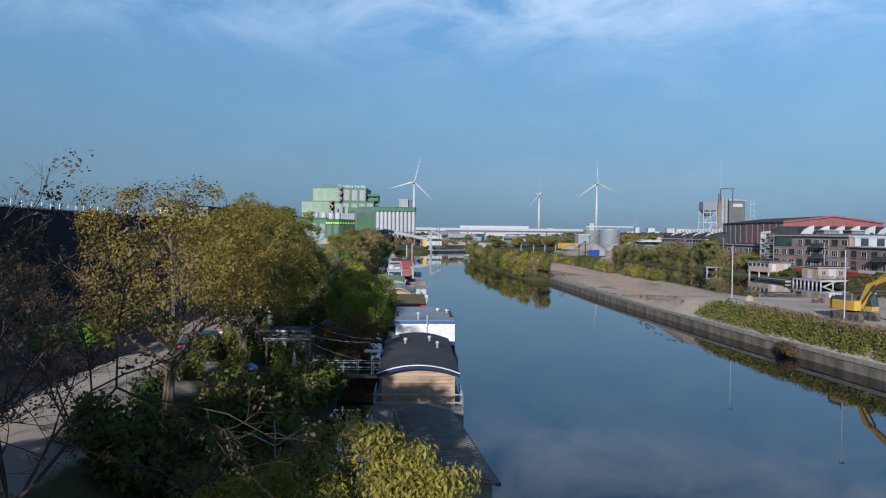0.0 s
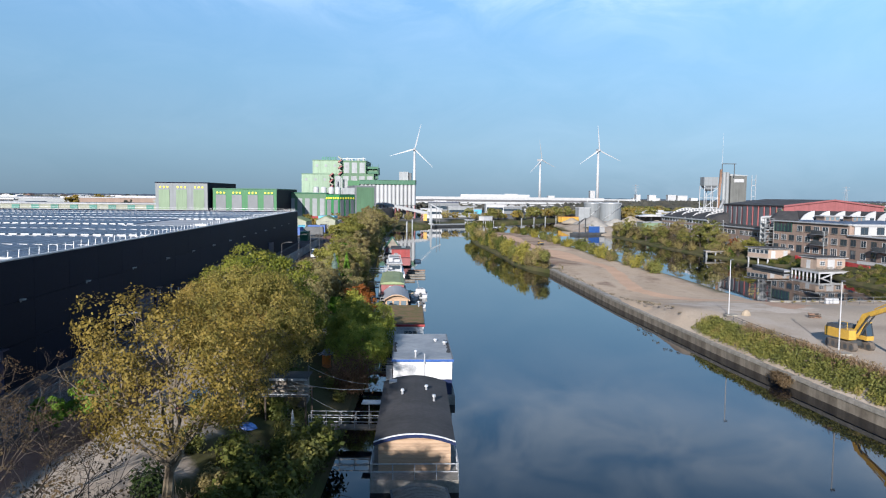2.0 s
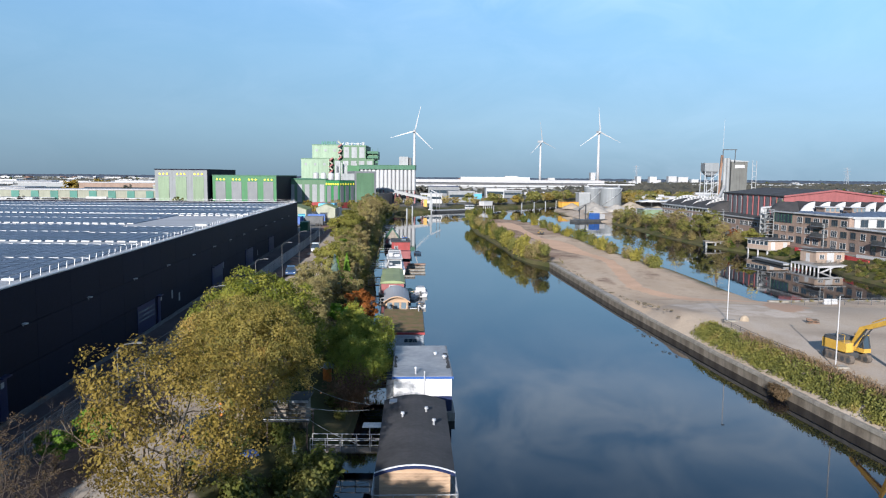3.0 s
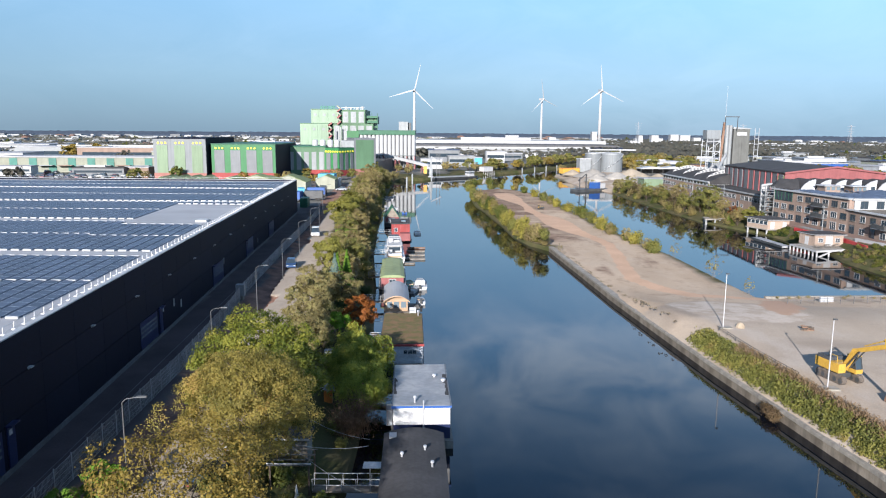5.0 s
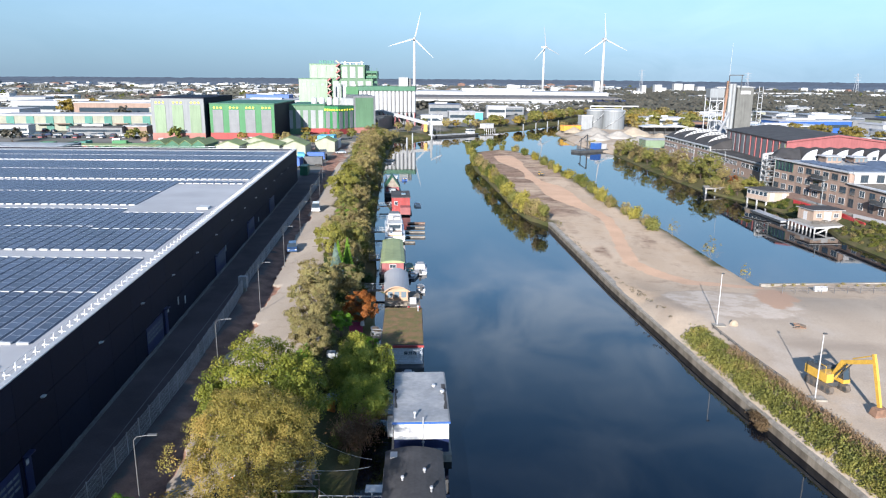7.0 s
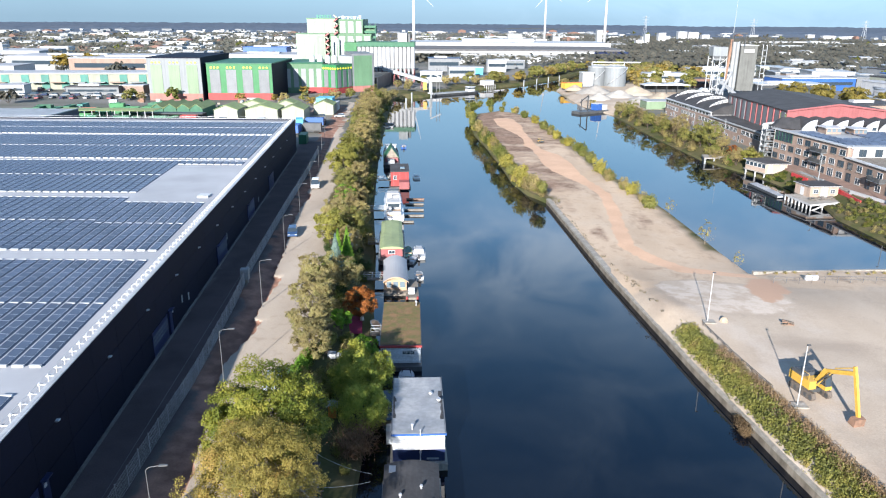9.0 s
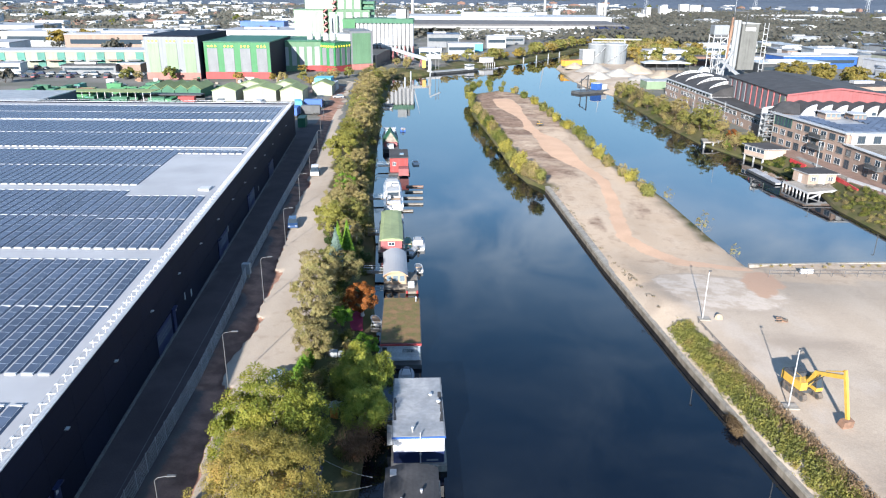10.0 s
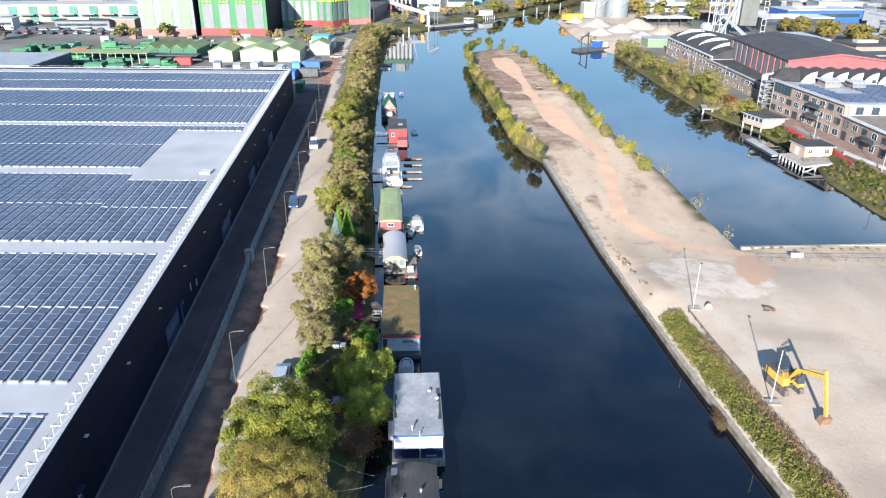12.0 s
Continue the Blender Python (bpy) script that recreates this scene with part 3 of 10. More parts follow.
# ---- ground, water and banks ----
WEST_BANK = [(-1.0, -90), (-1.0, 12), (-2.0, 20), (-5.0, 24), (-7.0, 31), (-7.3, 60), (-7.9, 84), (-9.6, 97), (-11.8, 124), (-15.4, 157), (-19.2, 211), (-22.6, 274), (-25, 330), (-26, 386)]
NORTH_BANK = [(-12, 396), (15.4, 436), (54, 482), (90, 543), (112, 590), (165, 640), (300, 690)]
EAST_BANK = [(300, 640), (165, 590), (118, 545), (91, 520), (79, 480), (68.5, 440), (68, 404), (69.6, 362), (77, 326), (77.6, 288), (78.6, 253), (80.5, 219), (84, 206), (88, 194), (89.6, 180), (90.6, 168), (89.0, 160), (86.8, 151), (87.4, 132), (90, 122), (96, 114.6)]
YARD_NORTH = [(78, 114.3), (65, 113.4), (52, 112.7)]
ISLAND = [(51.2, 126), (50.9, 138), (50.3, 154.7), (47, 185.6), (44.8, 214), (43.4, 262), (38.6, 311), (32, 327), (25.6, 332), (15, 322), (11.6, 300), (12.4, 266), (15.0, 242), (17.9, 207), (19.2, 184), (21.9, 170.5), (24.9, 163.5)]
QUAY = [(28.2, 113.2), (31.5, 78.7), (33.9, 59.6), (34.7, 54), (37, 30), (39, -90)]
RIVER = WEST_BANK + NORTH_BANK + EAST_BANK + YARD_NORTH + ISLAND + QUAY


ROAD_LEFT = [(-19.5, -60), (-20.2, 30), (-20.9, 53), (-21.9, 59.5), (-22.5, 64.4), (-22.4, 67.5), (-22.0, 69.6), (-23.9, 70.4), (-24.4, 76.6), (-23.4, 82), (-23.0, 87.4), (-24.4, 88.3), (-24.3, 95), (-24.0, 104), (-25.6, 105), (-26.5, 118), (-28.2, 130), (-29.0, 140), (-29.5, 150), (-28.9, 156), (-29.3, 159), (-30.6, 160), (-30.6, 164), (-32.1, 185), (-35.3, 224), (-37.3, 249), (-38.2, 276), (-42.3, 314), (-47, 400)]
ROAD_RIGHT = [(-11.5, -60), (-13.5, 30), (-14.5, 60), (-16, 90), (-20, 125), (-23.5, 148), (-26, 172), (-31, 210), (-35, 250), (-40, 314), (-43, 400)]
FENCE_Y, FENCE_X = [-60, 20, 51.4, 71, 93, 105, 138, 176, 212, 232], [-20.5, -24.3, -25.8, -26.4, -28.1, -29.4, -31.6, -33.8, -36.5, -38.2]
TRACK = [(25.2, 302, 4.0), (26.5, 286, 4.6), (28.4, 266, 2.3), (30.0, 250, 1.3), (29.3, 238, 1.6), (31.2, 228, 2.0), (33.0, 220, 3.4), (33.4, 208, 4.0), (34.5, 196, 3.6), (36.2, 187, 2.1), (38.3, 178, 1.4), (39.4, 168, 1.4), (38.3, 154, 1.1), (36.0, 137, 1.3), (34.9, 127, 1.6), (37.6, 119.5, 1.6), (41.0, 113.2, 1.6), (47.5, 110, 1.3), (50.5, 109.5, 1.0)]


def road_edge(py):
    """The broken western edge of the service road."""
    py = np.asarray(py, float)
    return np.interp(py, [p[1] for p in ROAD_LEFT], [p[0] for p in ROAD_LEFT]) + 0.22 * np.sin(py * 1.7) * np.cos(py * 0.63)


def track_gap(px, py):
    """Distance of points to the edge of the sandy track, less than nought on it."""
    best = np.full(np.shape(px), 1e9)
    for (ax, ay, aw), (bx, by, bw) in zip(TRACK[:-1], TRACK[1:]):
        dx, dy = bx - ax, by - ay
        t = np.clip(((px - ax) * dx + (py - ay) * dy) / (dx * dx + dy * dy), 0, 1)
        best = np.minimum(best, np.hypot(px - ax - t * dx, py - ay - t * dy) - (aw + (bw - aw) * t))
    return best


def seg_dist(px, py, line):
    """Distance of points to a polyline."""
    best = np.full(np.shape(px), 1e9)
    for (ax, ay), (bx, by) in zip(line[:-1], line[1:]):
        dx, dy = bx - ax, by - ay
        t = np.clip(((px - ax) * dx + (py - ay) * dy) / (dx * dx + dy * dy), 0, 1)
        best = np.minimum(best, np.hypot(px - ax - t * dx, py - ay - t * dy))
    return best


def inside(px, py, ring):
    hit = np.zeros(np.shape(px), bool)
    for (ax, ay), (bx, by) in zip(ring, ring[1:] + ring[:1]):
        if ay != by:
            hit ^= ((ay > py) != (by > py)) & (px < (bx - ax) * (py - ay) / (by - ay) + ax)
    return hit


PEN_RING = [(96, 114.6)] + YARD_NORTH + ISLAND + QUAY + [(170, -90), (170, 114.6)]


def ground_z(px, py):
    """Height of the ground."""
    px, py = np.asarray(px, float), np.asarray(py, float)
    z = 0.45 + 2.55 * smooth(seg_dist(px, py, WEST_BANK), 0.0, 8.5)
    nz = 1.3 + 1.7 * smooth(seg_dist(px, py, NORTH_BANK), 0.0, 12)
    ez = 0.5 + 2.5 * smooth(seg_dist(px, py, EAST_BANK), 0.0, np.where(py < 212, 7.0, 11.0))
    z = np.minimum(np.minimum(z, nz), ez)
    pen = inside(px, py, PEN_RING) | (seg_dist(px, py, [(52, 112.7)] + ISLAND + QUAY) < 0.05) | (seg_dist(px, py, YARD_NORTH) < 0.05)
    iz = 1.12 + 2.0 * smooth(-py, -121, -90) + 0.12 * np.sin(px * 0.31) * np.cos(py * 0.17)
    iz = np.minimum(iz, 1.05 + 0.55 * seg_dist(px, py, [(24.9, 163.5)] + QUAY) * smooth(-py, -96, -88) + 2.2 * (1 - smooth(-py, -96, -88)))
    iz = np.minimum(iz, 1.5 + 0.22 * seg_dist(px, py, [(96, 114.6)] + YARD_NORTH))
    iz = np.where(py > 112.6, np.minimum(iz, 0.8 + 0.4 * seg_dist(px, py, [(52, 112.7)] + ISLAND)), iz)
    iz = np.where(seg_dist(px, py, [(24.9, 163.5)] + QUAY) < 0.3, 1.05, iz)
    # the dug strip beside the road lies lower than its broken edge
    d = road_edge(py) - px
    dug = 0.38 * smooth(d, 0.02, 0.22) * (1 - smooth(d, 1.6, 2.8)) * smooth(py, 40, 44) * (1 - smooth(py, 250, 260))
    return np.where(pen, iz, z - dug)


def gz(x, y):
    return float(ground_z(np.array([x]), np.array([y]))[0])


def build_ground():
    from mathutils.geometry import delaunay_2d_cdt
    ring = []
    for (ax, ay), (bx, by) in zip(RIVER, RIVER[1:] + RIVER[:1]):
        k = max(1, int(math.hypot(bx - ax, by - ay) / 4))
        ring += [(ax + (bx - ax) * i / k, ay + (by - ay) * i / k) for i in range(k)]
    rng = np.random.default_rng(4)
    pts = []
    for x0, x1, y0, y1, s in ((-46, 100, -30, 345, 2.0), (-420, 480, -160, 800, 16), (-4900, 4900, -1000, 4900, 260)):
        gx, gy = np.meshgrid(np.arange(x0, x1, s), np.arange(y0, y1, s))
        gx, gy = gx.ravel() + rng.uniform(-0.2, 0.2, gx.size) * s, gy.ravel() + rng.uniform(-0.2, 0.2, gy.size) * s
        if s > 2:
            keep = ~((gx > -46 - s / 2) & (gx < 100 + s / 2) & (gy > -30 - s / 2) & (gy < 345 + s / 2))
        else:
            keep = np.ones(gx.size, bool)
        if s > 16:
            keep &= ~((gx > -420 - s / 2) & (gx < 480 + s / 2) & (gy > -160 - s / 2) & (gy < 800 + s / 2)) & (np.hypot(gx, gy) < 4900)
        rx, ry = np.array([p[0] for p in ring]), np.array([p[1] for p in ring])
        gx, gy = gx[keep], gy[keep]
        keep = ~inside(gx, gy, RIVER) & (seg_dist(gx, gy, RIVER + RIVER[:1]) > min(1.0, s * 0.5))
        pts += list(zip(gx[keep].tolist(), gy[keep].tolist()))
    ey = np.arange(40, 262, 0.45)
    for off in (-1.5, -0.8, -0.3, -0.12, 0.0, 0.12, 0.5):
        pts += list(zip((road_edge(ey) + off).tolist(), (ey + 0.07 * off).tolist()))
    tx, ty = [q.ravel() for q in np.meshgrid(np.arange(19, 53, 0.8), np.arange(105, 310, 0.8))]
    tx, ty = tx + rng.uniform(-0.2, 0.2, tx.size), ty + rng.uniform(-0.2, 0.2, ty.size)
    tk = (np.abs(track_gap(tx, ty)) < 1.3) & ~inside(tx, ty, RIVER) & (seg_dist(tx, ty, RIVER + RIVER[:1]) > 1.0)
    pts += list(zip(tx[tk].tolist(), ty[tk].tolist()))
    co = ring + pts
    n = len(ring)
    v, e, f, *_ = delaunay_2d_cdt([Vector(p) for p in co], [(i, (i + 1) % n) for i in range(n)], [], 0, 1e-4)
    xy = np.array([(p.x, p.y) for p in v])
    tri = np.array([t for t in f if len(t) == 3])
    c = xy[tri].mean(1)
    tri = tri[~inside(c[:, 0], c[:, 1], RIVER)]
    z = ground_z(xy[:, 0], xy[:, 1])
    verts = [(a, b, h) for (a, b), h in zip(xy.tolist(), z.tolist())]
    faces = [tuple(t) for t in tri.tolist()]
    # the banks go down under the water
    area = sum(a[0] * b[1] - b[0] * a[1] for a, b in zip(ring, ring[1:] + ring[:1]))
    k = len(verts)
    for i, (x, y) in enumerate(ring):
        (ax, ay), (bx, by) = ring[i - 1], ring[(i + 1) % n]
        dx, dy = bx - ax, by - ay
        d = math.hypot(dx, dy) or 1
        s = 1 if area > 0 else -1
        inx, iny = -dy / d * s, dx / d * s
        steep = 0.05 if seg_dist(np.array([x]), np.array([y]), [(24.9, 163.5)] + QUAY)[0] < 1 else 1.2
        verts.append((x, y, gz(x, y)))
        verts.append((x + inx * steep, y + iny * steep, -1.2))
    for i in range(n):
        j = (i + 1) % n
        q = (k + 2 * i, k + 2 * j, k + 2 * j + 1, k + 2 * i + 1)
        faces.append(q if area < 0 else q[::-1])
    me = bpy.data.meshes.new("ground")
    me.from_pydata(verts, [], faces)
    vx, vy = np.array([p[0] for p in verts]), np.array([p[1] for p in verts])
    wob = np.array([noise.noise(Vector((x * 0.12, y * 0.12, 3))) + 0.5 * noise.noise(Vector((x * 0.4, y * 0.4, 7))) for x, y in zip(vx.tolist(), vy.tolist())])
    pen = inside(vx, vy, PEN_RING) | (seg_dist(vx, vy, [(52, 112.7)] + ISLAND + QUAY) < 0.1) | (seg_dist(vx, vy, YARD_NORTH) < 0.1)
    a = {}
    a["track"] = np.where(pen, 1 - smooth(track_gap(vx, vy) + wob * 0.5, -0.35, 0.55), 0)
    pale = 1 - smooth(np.hypot((vx - 42) / 9, (vy - 99) / 8) + wob * 0.35, 0.8, 1.2)
    a["pale"] = np.where(pen, np.maximum(pale, smooth(-vy + wob * 3, -106, -100) * 0.9), 0)
    gravel = smooth(vy + wob * 4, 318, 330) * (1 - smooth(vy, 455, 470)) * smooth(vx, 66, 70) * (1 - smooth(vx, 122, 136))
    a["pale"] = np.maximum(a["pale"], np.where(pen, 0, gravel))
    rim = seg_dist(vx, vy, ISLAND) + wob * 0.8
    a["island"] = np.where(pen, smooth(rim, 1.4, 3.0), 0)
    west = vx - np.interp(vy, [120, 163, 184, 207, 242, 300, 320], [30, 33, 37.5, 33.5, 29.6, 26, 26])
    dug = smooth(vy + wob * 6, 226, 240) * np.where(west < 0, 1.0, 0.75) + smooth(vy + wob * 5, 158, 176) * (1 - smooth(vy, 226, 240)) * (0.72 - 0.5 * smooth(west, -2, 2))
    for cx, cy, rx, ry in ((43.2, 144, 2.6, 10), (29.3, 155, 2.2, 7), (36.5, 114.5, 5.5, 1.6), (31.5, 134, 1.6, 8)):
        dug = np.maximum(dug, 0.8 * (1 - smooth(np.hypot((vx - cx) / rx, (vy - cy) / ry) + wob * 0.6, 0.4, 1.3)))
    a["dug"] = np.where(pen, dug * smooth(rim, 0.6, 2.0), 0)
    a["lime"] = np.where(pen, 1 - smooth(np.hypot((vx - 42.0) / 9.2, (vy - 98.0) / 8.3) + wob * 0.45, 0.75, 1.15), 0)
    red = 1 - smooth(np.hypot((vx - 50 + 0.25 * (103 - vy)) / 3.2, (vy - 102) / 6.5) + wob * 0.4, 0.8, 1.1)
    a["red"] = np.where(pen, red, 0)
    bank = 1 - smooth(np.minimum(np.minimum(seg_dist(vx, vy, WEST_BANK), seg_dist(vx, vy, EAST_BANK)), seg_dist(vx, vy, NORTH_BANK)) + wob * 2, 9, 14)
    a["grass"] = np.where(pen, 1 - smooth(rim, 1.4, 3.0), bank)
    # the service road beside the trees, its broken edge, and the lane along the warehouse
    left, right = road_edge(vy), np.interp(vy, [p[1] for p in ROAD_RIGHT], [p[0] for p in ROAD_RIGHT])
    a["road"] = np.where(pen | (vy > 400), 0, smooth(vx - left, -0.06, 0.06) * (1 - smooth(vx + wob * 0.6, right - 0.5, right + 0.5)))
    wallx = -32.0 - 0.078 * (vy - 68)
    kerb = np.interp(vy, FENCE_Y, FENCE_X) + 0.4
    a["lane"] = np.where(pen, 0, ((vx > wallx - 1) & (vx < kerb) & (vy < 232)).astype(float))
    earth = (vx >= np.where(vy < 232, kerb, left - 5.0)) & (vx <= left + 0.3) & (vy < 330) & (vy > -60)
    a["earth"] = np.where(pen, 0, earth.astype(float))
    near = 1 - smooth(np.hypot(vx, vy - 200), 420, 800)
    a["urban"] = np.where(pen, 0, near)
    for key, val in a.items():
        at = me.attributes.new(key, "FLOAT", "POINT")
        at.data.foreach_set("value", val.astype(np.float32))
    me.materials.append(ground_mat())
    me.polygons.foreach_set("use_smooth", [True] * len(me.polygons))
    me.update()
    return tagged(new("ground", me), "flat bare earth, grass and paved ground along a canal", "ground", kind="structure")


def ground_mat():
    m = bpy.data.materials.new("ground_earth")
    m.use_nodes = True
    n, l = m.node_tree.nodes, m.node_tree.links
    b = n["Principled BSDF"]
    b.inputs["Roughness"].default_value, b.inputs["Specular IOR Level"].default_value = 0.95, 0.15
    co = n.new("ShaderNodeTexCoord")

    def noise_node(scale, detail=5, stretch=None, rough=0.5):
        k = n.new("ShaderNodeTexNoise")
        k.inputs["Scale"].default_value, k.inputs["Detail"].default_value, k.inputs["Roughness"].default_value = scale, detail, rough
        if stretch:
            mp = n.new("ShaderNodeMapping")
            mp.inputs["Scale"].default_value = stretch
            mp.inputs["Rotation"].default_value = (0, 0, radians(8))
            l.new(co.outputs["Object"], mp.inputs["Vector"])
            l.new(mp.outputs["Vector"], k.inputs["Vector"])
        else:
            l.new(co.outputs["Object"], k.inputs["Vector"])
        return k.outputs["Fac"]

    def rangeof(v, a0, a1, b0=0.0, b1=1.0):
        k = n.new("ShaderNodeMapRange")
        for key, val in (("From Min", a0), ("From Max", a1), ("To Min", b0), ("To Max", b1)):
            k.inputs[key].default_value = val
        l.new(v, k.inputs["Value"])
        return k.outputs["Result"]

    def mixc(f, c1, c2):
        k = n.new("ShaderNodeMix")
        k.data_type = "RGBA"
        l.new(f, k.inputs["Factor"])
        for key, c in (("A", c1), ("B", c2)):
            if isinstance(c, tuple):
                k.inputs[key].default_value = rgb(c)
            else:
                l.new(c, k.inputs[key])
        return k.outputs["Result"]

    def attr(name):
        k = n.new("ShaderNodeAttribute")
        k.attribute_name = name
        return k.outputs["Fac"]

    def ragged(name):
        k = n.new("ShaderNodeMath")
        k.operation = "MULTIPLY_ADD"
        k.inputs[1].default_value = 0.5
        l.new(fine, k.inputs[0])
        l.new(attr(name), k.inputs[2])
        return rangeof(k.outputs["Value"], 0.62, 0.9)

    big, mid, fine, drag = noise_node(0.045, 4), noise_node(0.22, 5), noise_node(1.6, 6), noise_node(0.12, 5, (1.0, 0.3, 1.0))
    far = mixc(rangeof(noise_node(0.006, 4), 0.42, 0.58), (0.05, 0.06, 0.04), (0.1, 0.095, 0.08))
    urban = mixc(rangeof(big, 0.4, 0.6), (0.17, 0.165, 0.155), (0.11, 0.115, 0.1))
    col = mixc(attr("urban"), far, urban)
    grass = mixc(rangeof(mid, 0.35, 0.65), (0.05, 0.06, 0.02), (0.1, 0.085, 0.045))
    col = mixc(ragged("grass"), col, grass)
    dirt = mixc(rangeof(drag, 0.38, 0.64), (0.455, 0.36, 0.272), (0.385, 0.3, 0.222))
    dirt = mixc(rangeof(mid, 0.5, 0.72, 0.0, 0.6), dirt, (0.43, 0.352, 0.275))
    dirt = mixc(rangeof(noise_node(0.2, 12, (1.0, 0.4, 1.0), 0.68), 0.57, 0.66, 0.0, 0.6), dirt, (0.24, 0.175, 0.13))
    dirt = mixc(rangeof(noise_node(0.6, 8), 0.56, 0.7, 0.0, 0.4), dirt, (0.27, 0.2, 0.145))
    spread = n.new("ShaderNodeMath")
    spread.operation = "MULTIPLY_ADD"
    spread.inputs[1].default_value = 0.5
    l.new(attr("dug"), spread.inputs[0])
    l.new(noise_node(0.16, 12, (0.75, 1.0, 1.0), 0.66), spread.inputs[2])
    clods = mixc(rangeof(noise_node(0.45, 10, None, 0.7), 0.42, 0.58), (0.13, 0.082, 0.06), (0.25, 0.17, 0.125))
    dirt = mixc(rangeof(spread.outputs["Value"], 0.72, 0.98, 0.0, 0.95), dirt, clods)
    col = mixc(attr("island"), col, dirt)
    pale = mixc(rangeof(drag, 0.35, 0.65), (0.4, 0.335, 0.27), (0.33, 0.272, 0.215))
    pale = mixc(rangeof(noise_node(0.5, 6), 0.6, 0.75, 0.0, 0.5), pale, (0.25, 0.215, 0.185))
    pale = mixc(rangeof(noise_node(0.1, 6, (0.35, 1.0, 1.0)), 0.5, 0.64, 0.0, 0.65), pale, (0.27, 0.222, 0.18))
    pale = mixc(rangeof(noise_node(0.16, 7, (1.0, 0.5, 1.0)), 0.56, 0.68, 0.0, 0.6), pale, (0.44, 0.385, 0.335))
    col = mixc(ragged("pale"), col, pale)
    lime = mixc(rangeof(noise_node(0.3, 12, None, 0.66), 0.44, 0.56), (0.5, 0.43, 0.365), (0.4, 0.33, 0.265))
    lime = mixc(rangeof(noise_node(0.22, 10, (1.0, 0.4, 1.0), 0.7), 0.58, 0.66, 0.0, 0.6), lime, (0.3, 0.235, 0.18))
    col = mixc(ragged("lime"), col, lime)
    track = mixc(rangeof(mid, 0.35, 0.65), (0.52, 0.35, 0.245), (0.46, 0.31, 0.215))
    col = mixc(ragged("track"), col, track)
    col = mixc(ragged("red"), col, (0.42, 0.28, 0.2))
    earth = mixc(rangeof(noise_node(0.5, 8), 0.38, 0.64), (0.3, 0.172, 0.128), (0.17, 0.098, 0.074))
    col = mixc(ragged("earth"), col, earth)
    lane = mixc(rangeof(mid, 0.35, 0.65), (0.085, 0.07, 0.074), (0.06, 0.05, 0.054))
    col = mixc(attr("lane"), col, lane)
    road = mixc(rangeof(drag, 0.38, 0.62), (0.41, 0.355, 0.295), (0.32, 0.272, 0.224))
    road = mixc(rangeof(noise_node(0.7, 5), 0.55, 0.75, 0.0, 0.6), road, (0.28, 0.23, 0.185))
    col = mixc(ragged("road"), col, road)
    hsv = n.new("ShaderNodeHueSaturation")
    l.new(rangeof(noise_node(6, 5), 0.3, 0.7, 0.88, 1.08), hsv.inputs["Value"])
    l.new(col, hsv.inputs["Color"])
    l.new(hsv.outputs["Color"], b.inputs["Base Color"])
    bp = n.new("ShaderNodeBump")
    bp.inputs["Strength"].default_value, bp.inputs["Distance"].default_value = 0.28, 0.1
    l.new(fine, bp.inputs["Height"])
    l.new(bp.outputs["Normal"], b.inputs["Normal"])
    return m


ground = build_ground()
wm = MB()
wm.add([(-60, -120, 0), (420, -120, 0), (420, 760, 0), (-60, 760, 0)], [(0, 1, 2, 3)])
solo("water", wm, M["water"], "still dark blue canal water reflecting the sky", "water", kind="structure")


# ---- windows, shared by the buildings ----
WINDOW_MESHES = {}


def window(parent, at, rz, w, h, cols=2, rows=1, frame_mat=None, pane_mat=None, sill=True):
    """A window set in a wall that faces local -y: frame with bars, pane, sill."""
    frame_mat, pane_mat = frame_mat or M["white"], pane_mat or M["glass"]
    key = (round(w, 2), round(h, 2), cols, rows, frame_mat.name, pane_mat.name)
    if key not in WINDOW_MESHES:
        t = 0.09
        o, q = [(-w / 2, 0), (w / 2, 0), (w / 2, h), (-w / 2, h)], [(-w / 2 + t, t), (w / 2 - t, t), (w / 2 - t, h - t), (-w / 2 + t, h - t)]
        fr = MB()
        vs = [(x, -0.06, z) for x, z in o + q] + [(x, 0.05, z) for x, z in o + q]
        fs = []
        for i in range(4):
            j = (i + 1) % 4
            fs += [(i, j, 4 + j, 4 + i), (8 + j, 8 + i, 12 + i, 12 + j), (j, i, 8 + i, 8 + j), (4 + i, 4 + j, 12 + j, 12 + i)]
        fr.add(vs, fs)
        bar = MB().box(-0.035, -0.05, t, 0.035, -0.021, h - t).mesh("glazing_bar", frame_mat)
        rail = MB().box(-w / 2 + t, -0.047, -0.03, w / 2 - t, -0.021, 0.03).mesh("glazing_bar", frame_mat)
        pa = MB().box(-w / 2 + t, -0.02, t, w / 2 - t, 0.01, h - t)
        si = MB().box(-w / 2 - 0.08, -0.16, -0.09, w / 2 + 0.08, 0.03, -0.002)
        WINDOW_MESHES[key] = (fr.mesh("window", frame_mat), pa.mesh("pane", pane_mat), si.mesh("sill", M["concrete"]), bar, rail)
    f, p, s, bar, rail = WINDOW_MESHES[key]
    ob = part("window", f, None, parent, at=at, rz=rz)
    part("pane", p, None, ob)
    for i in range(1, cols):
        part("glazing_bar", bar, None, ob, at=(-w / 2 + w * i / cols, 0, 0))
    for j in range(1, rows):
        part("glazing_bar", rail, None, ob, at=(0, 0, h * j / rows))
    if sill:
        part("sill", s, None, ob)
    return ob


# ---- the black warehouse with its solar roof ----
def wall_x(y):
    return -32.0 - 0.078 * (y - 68)


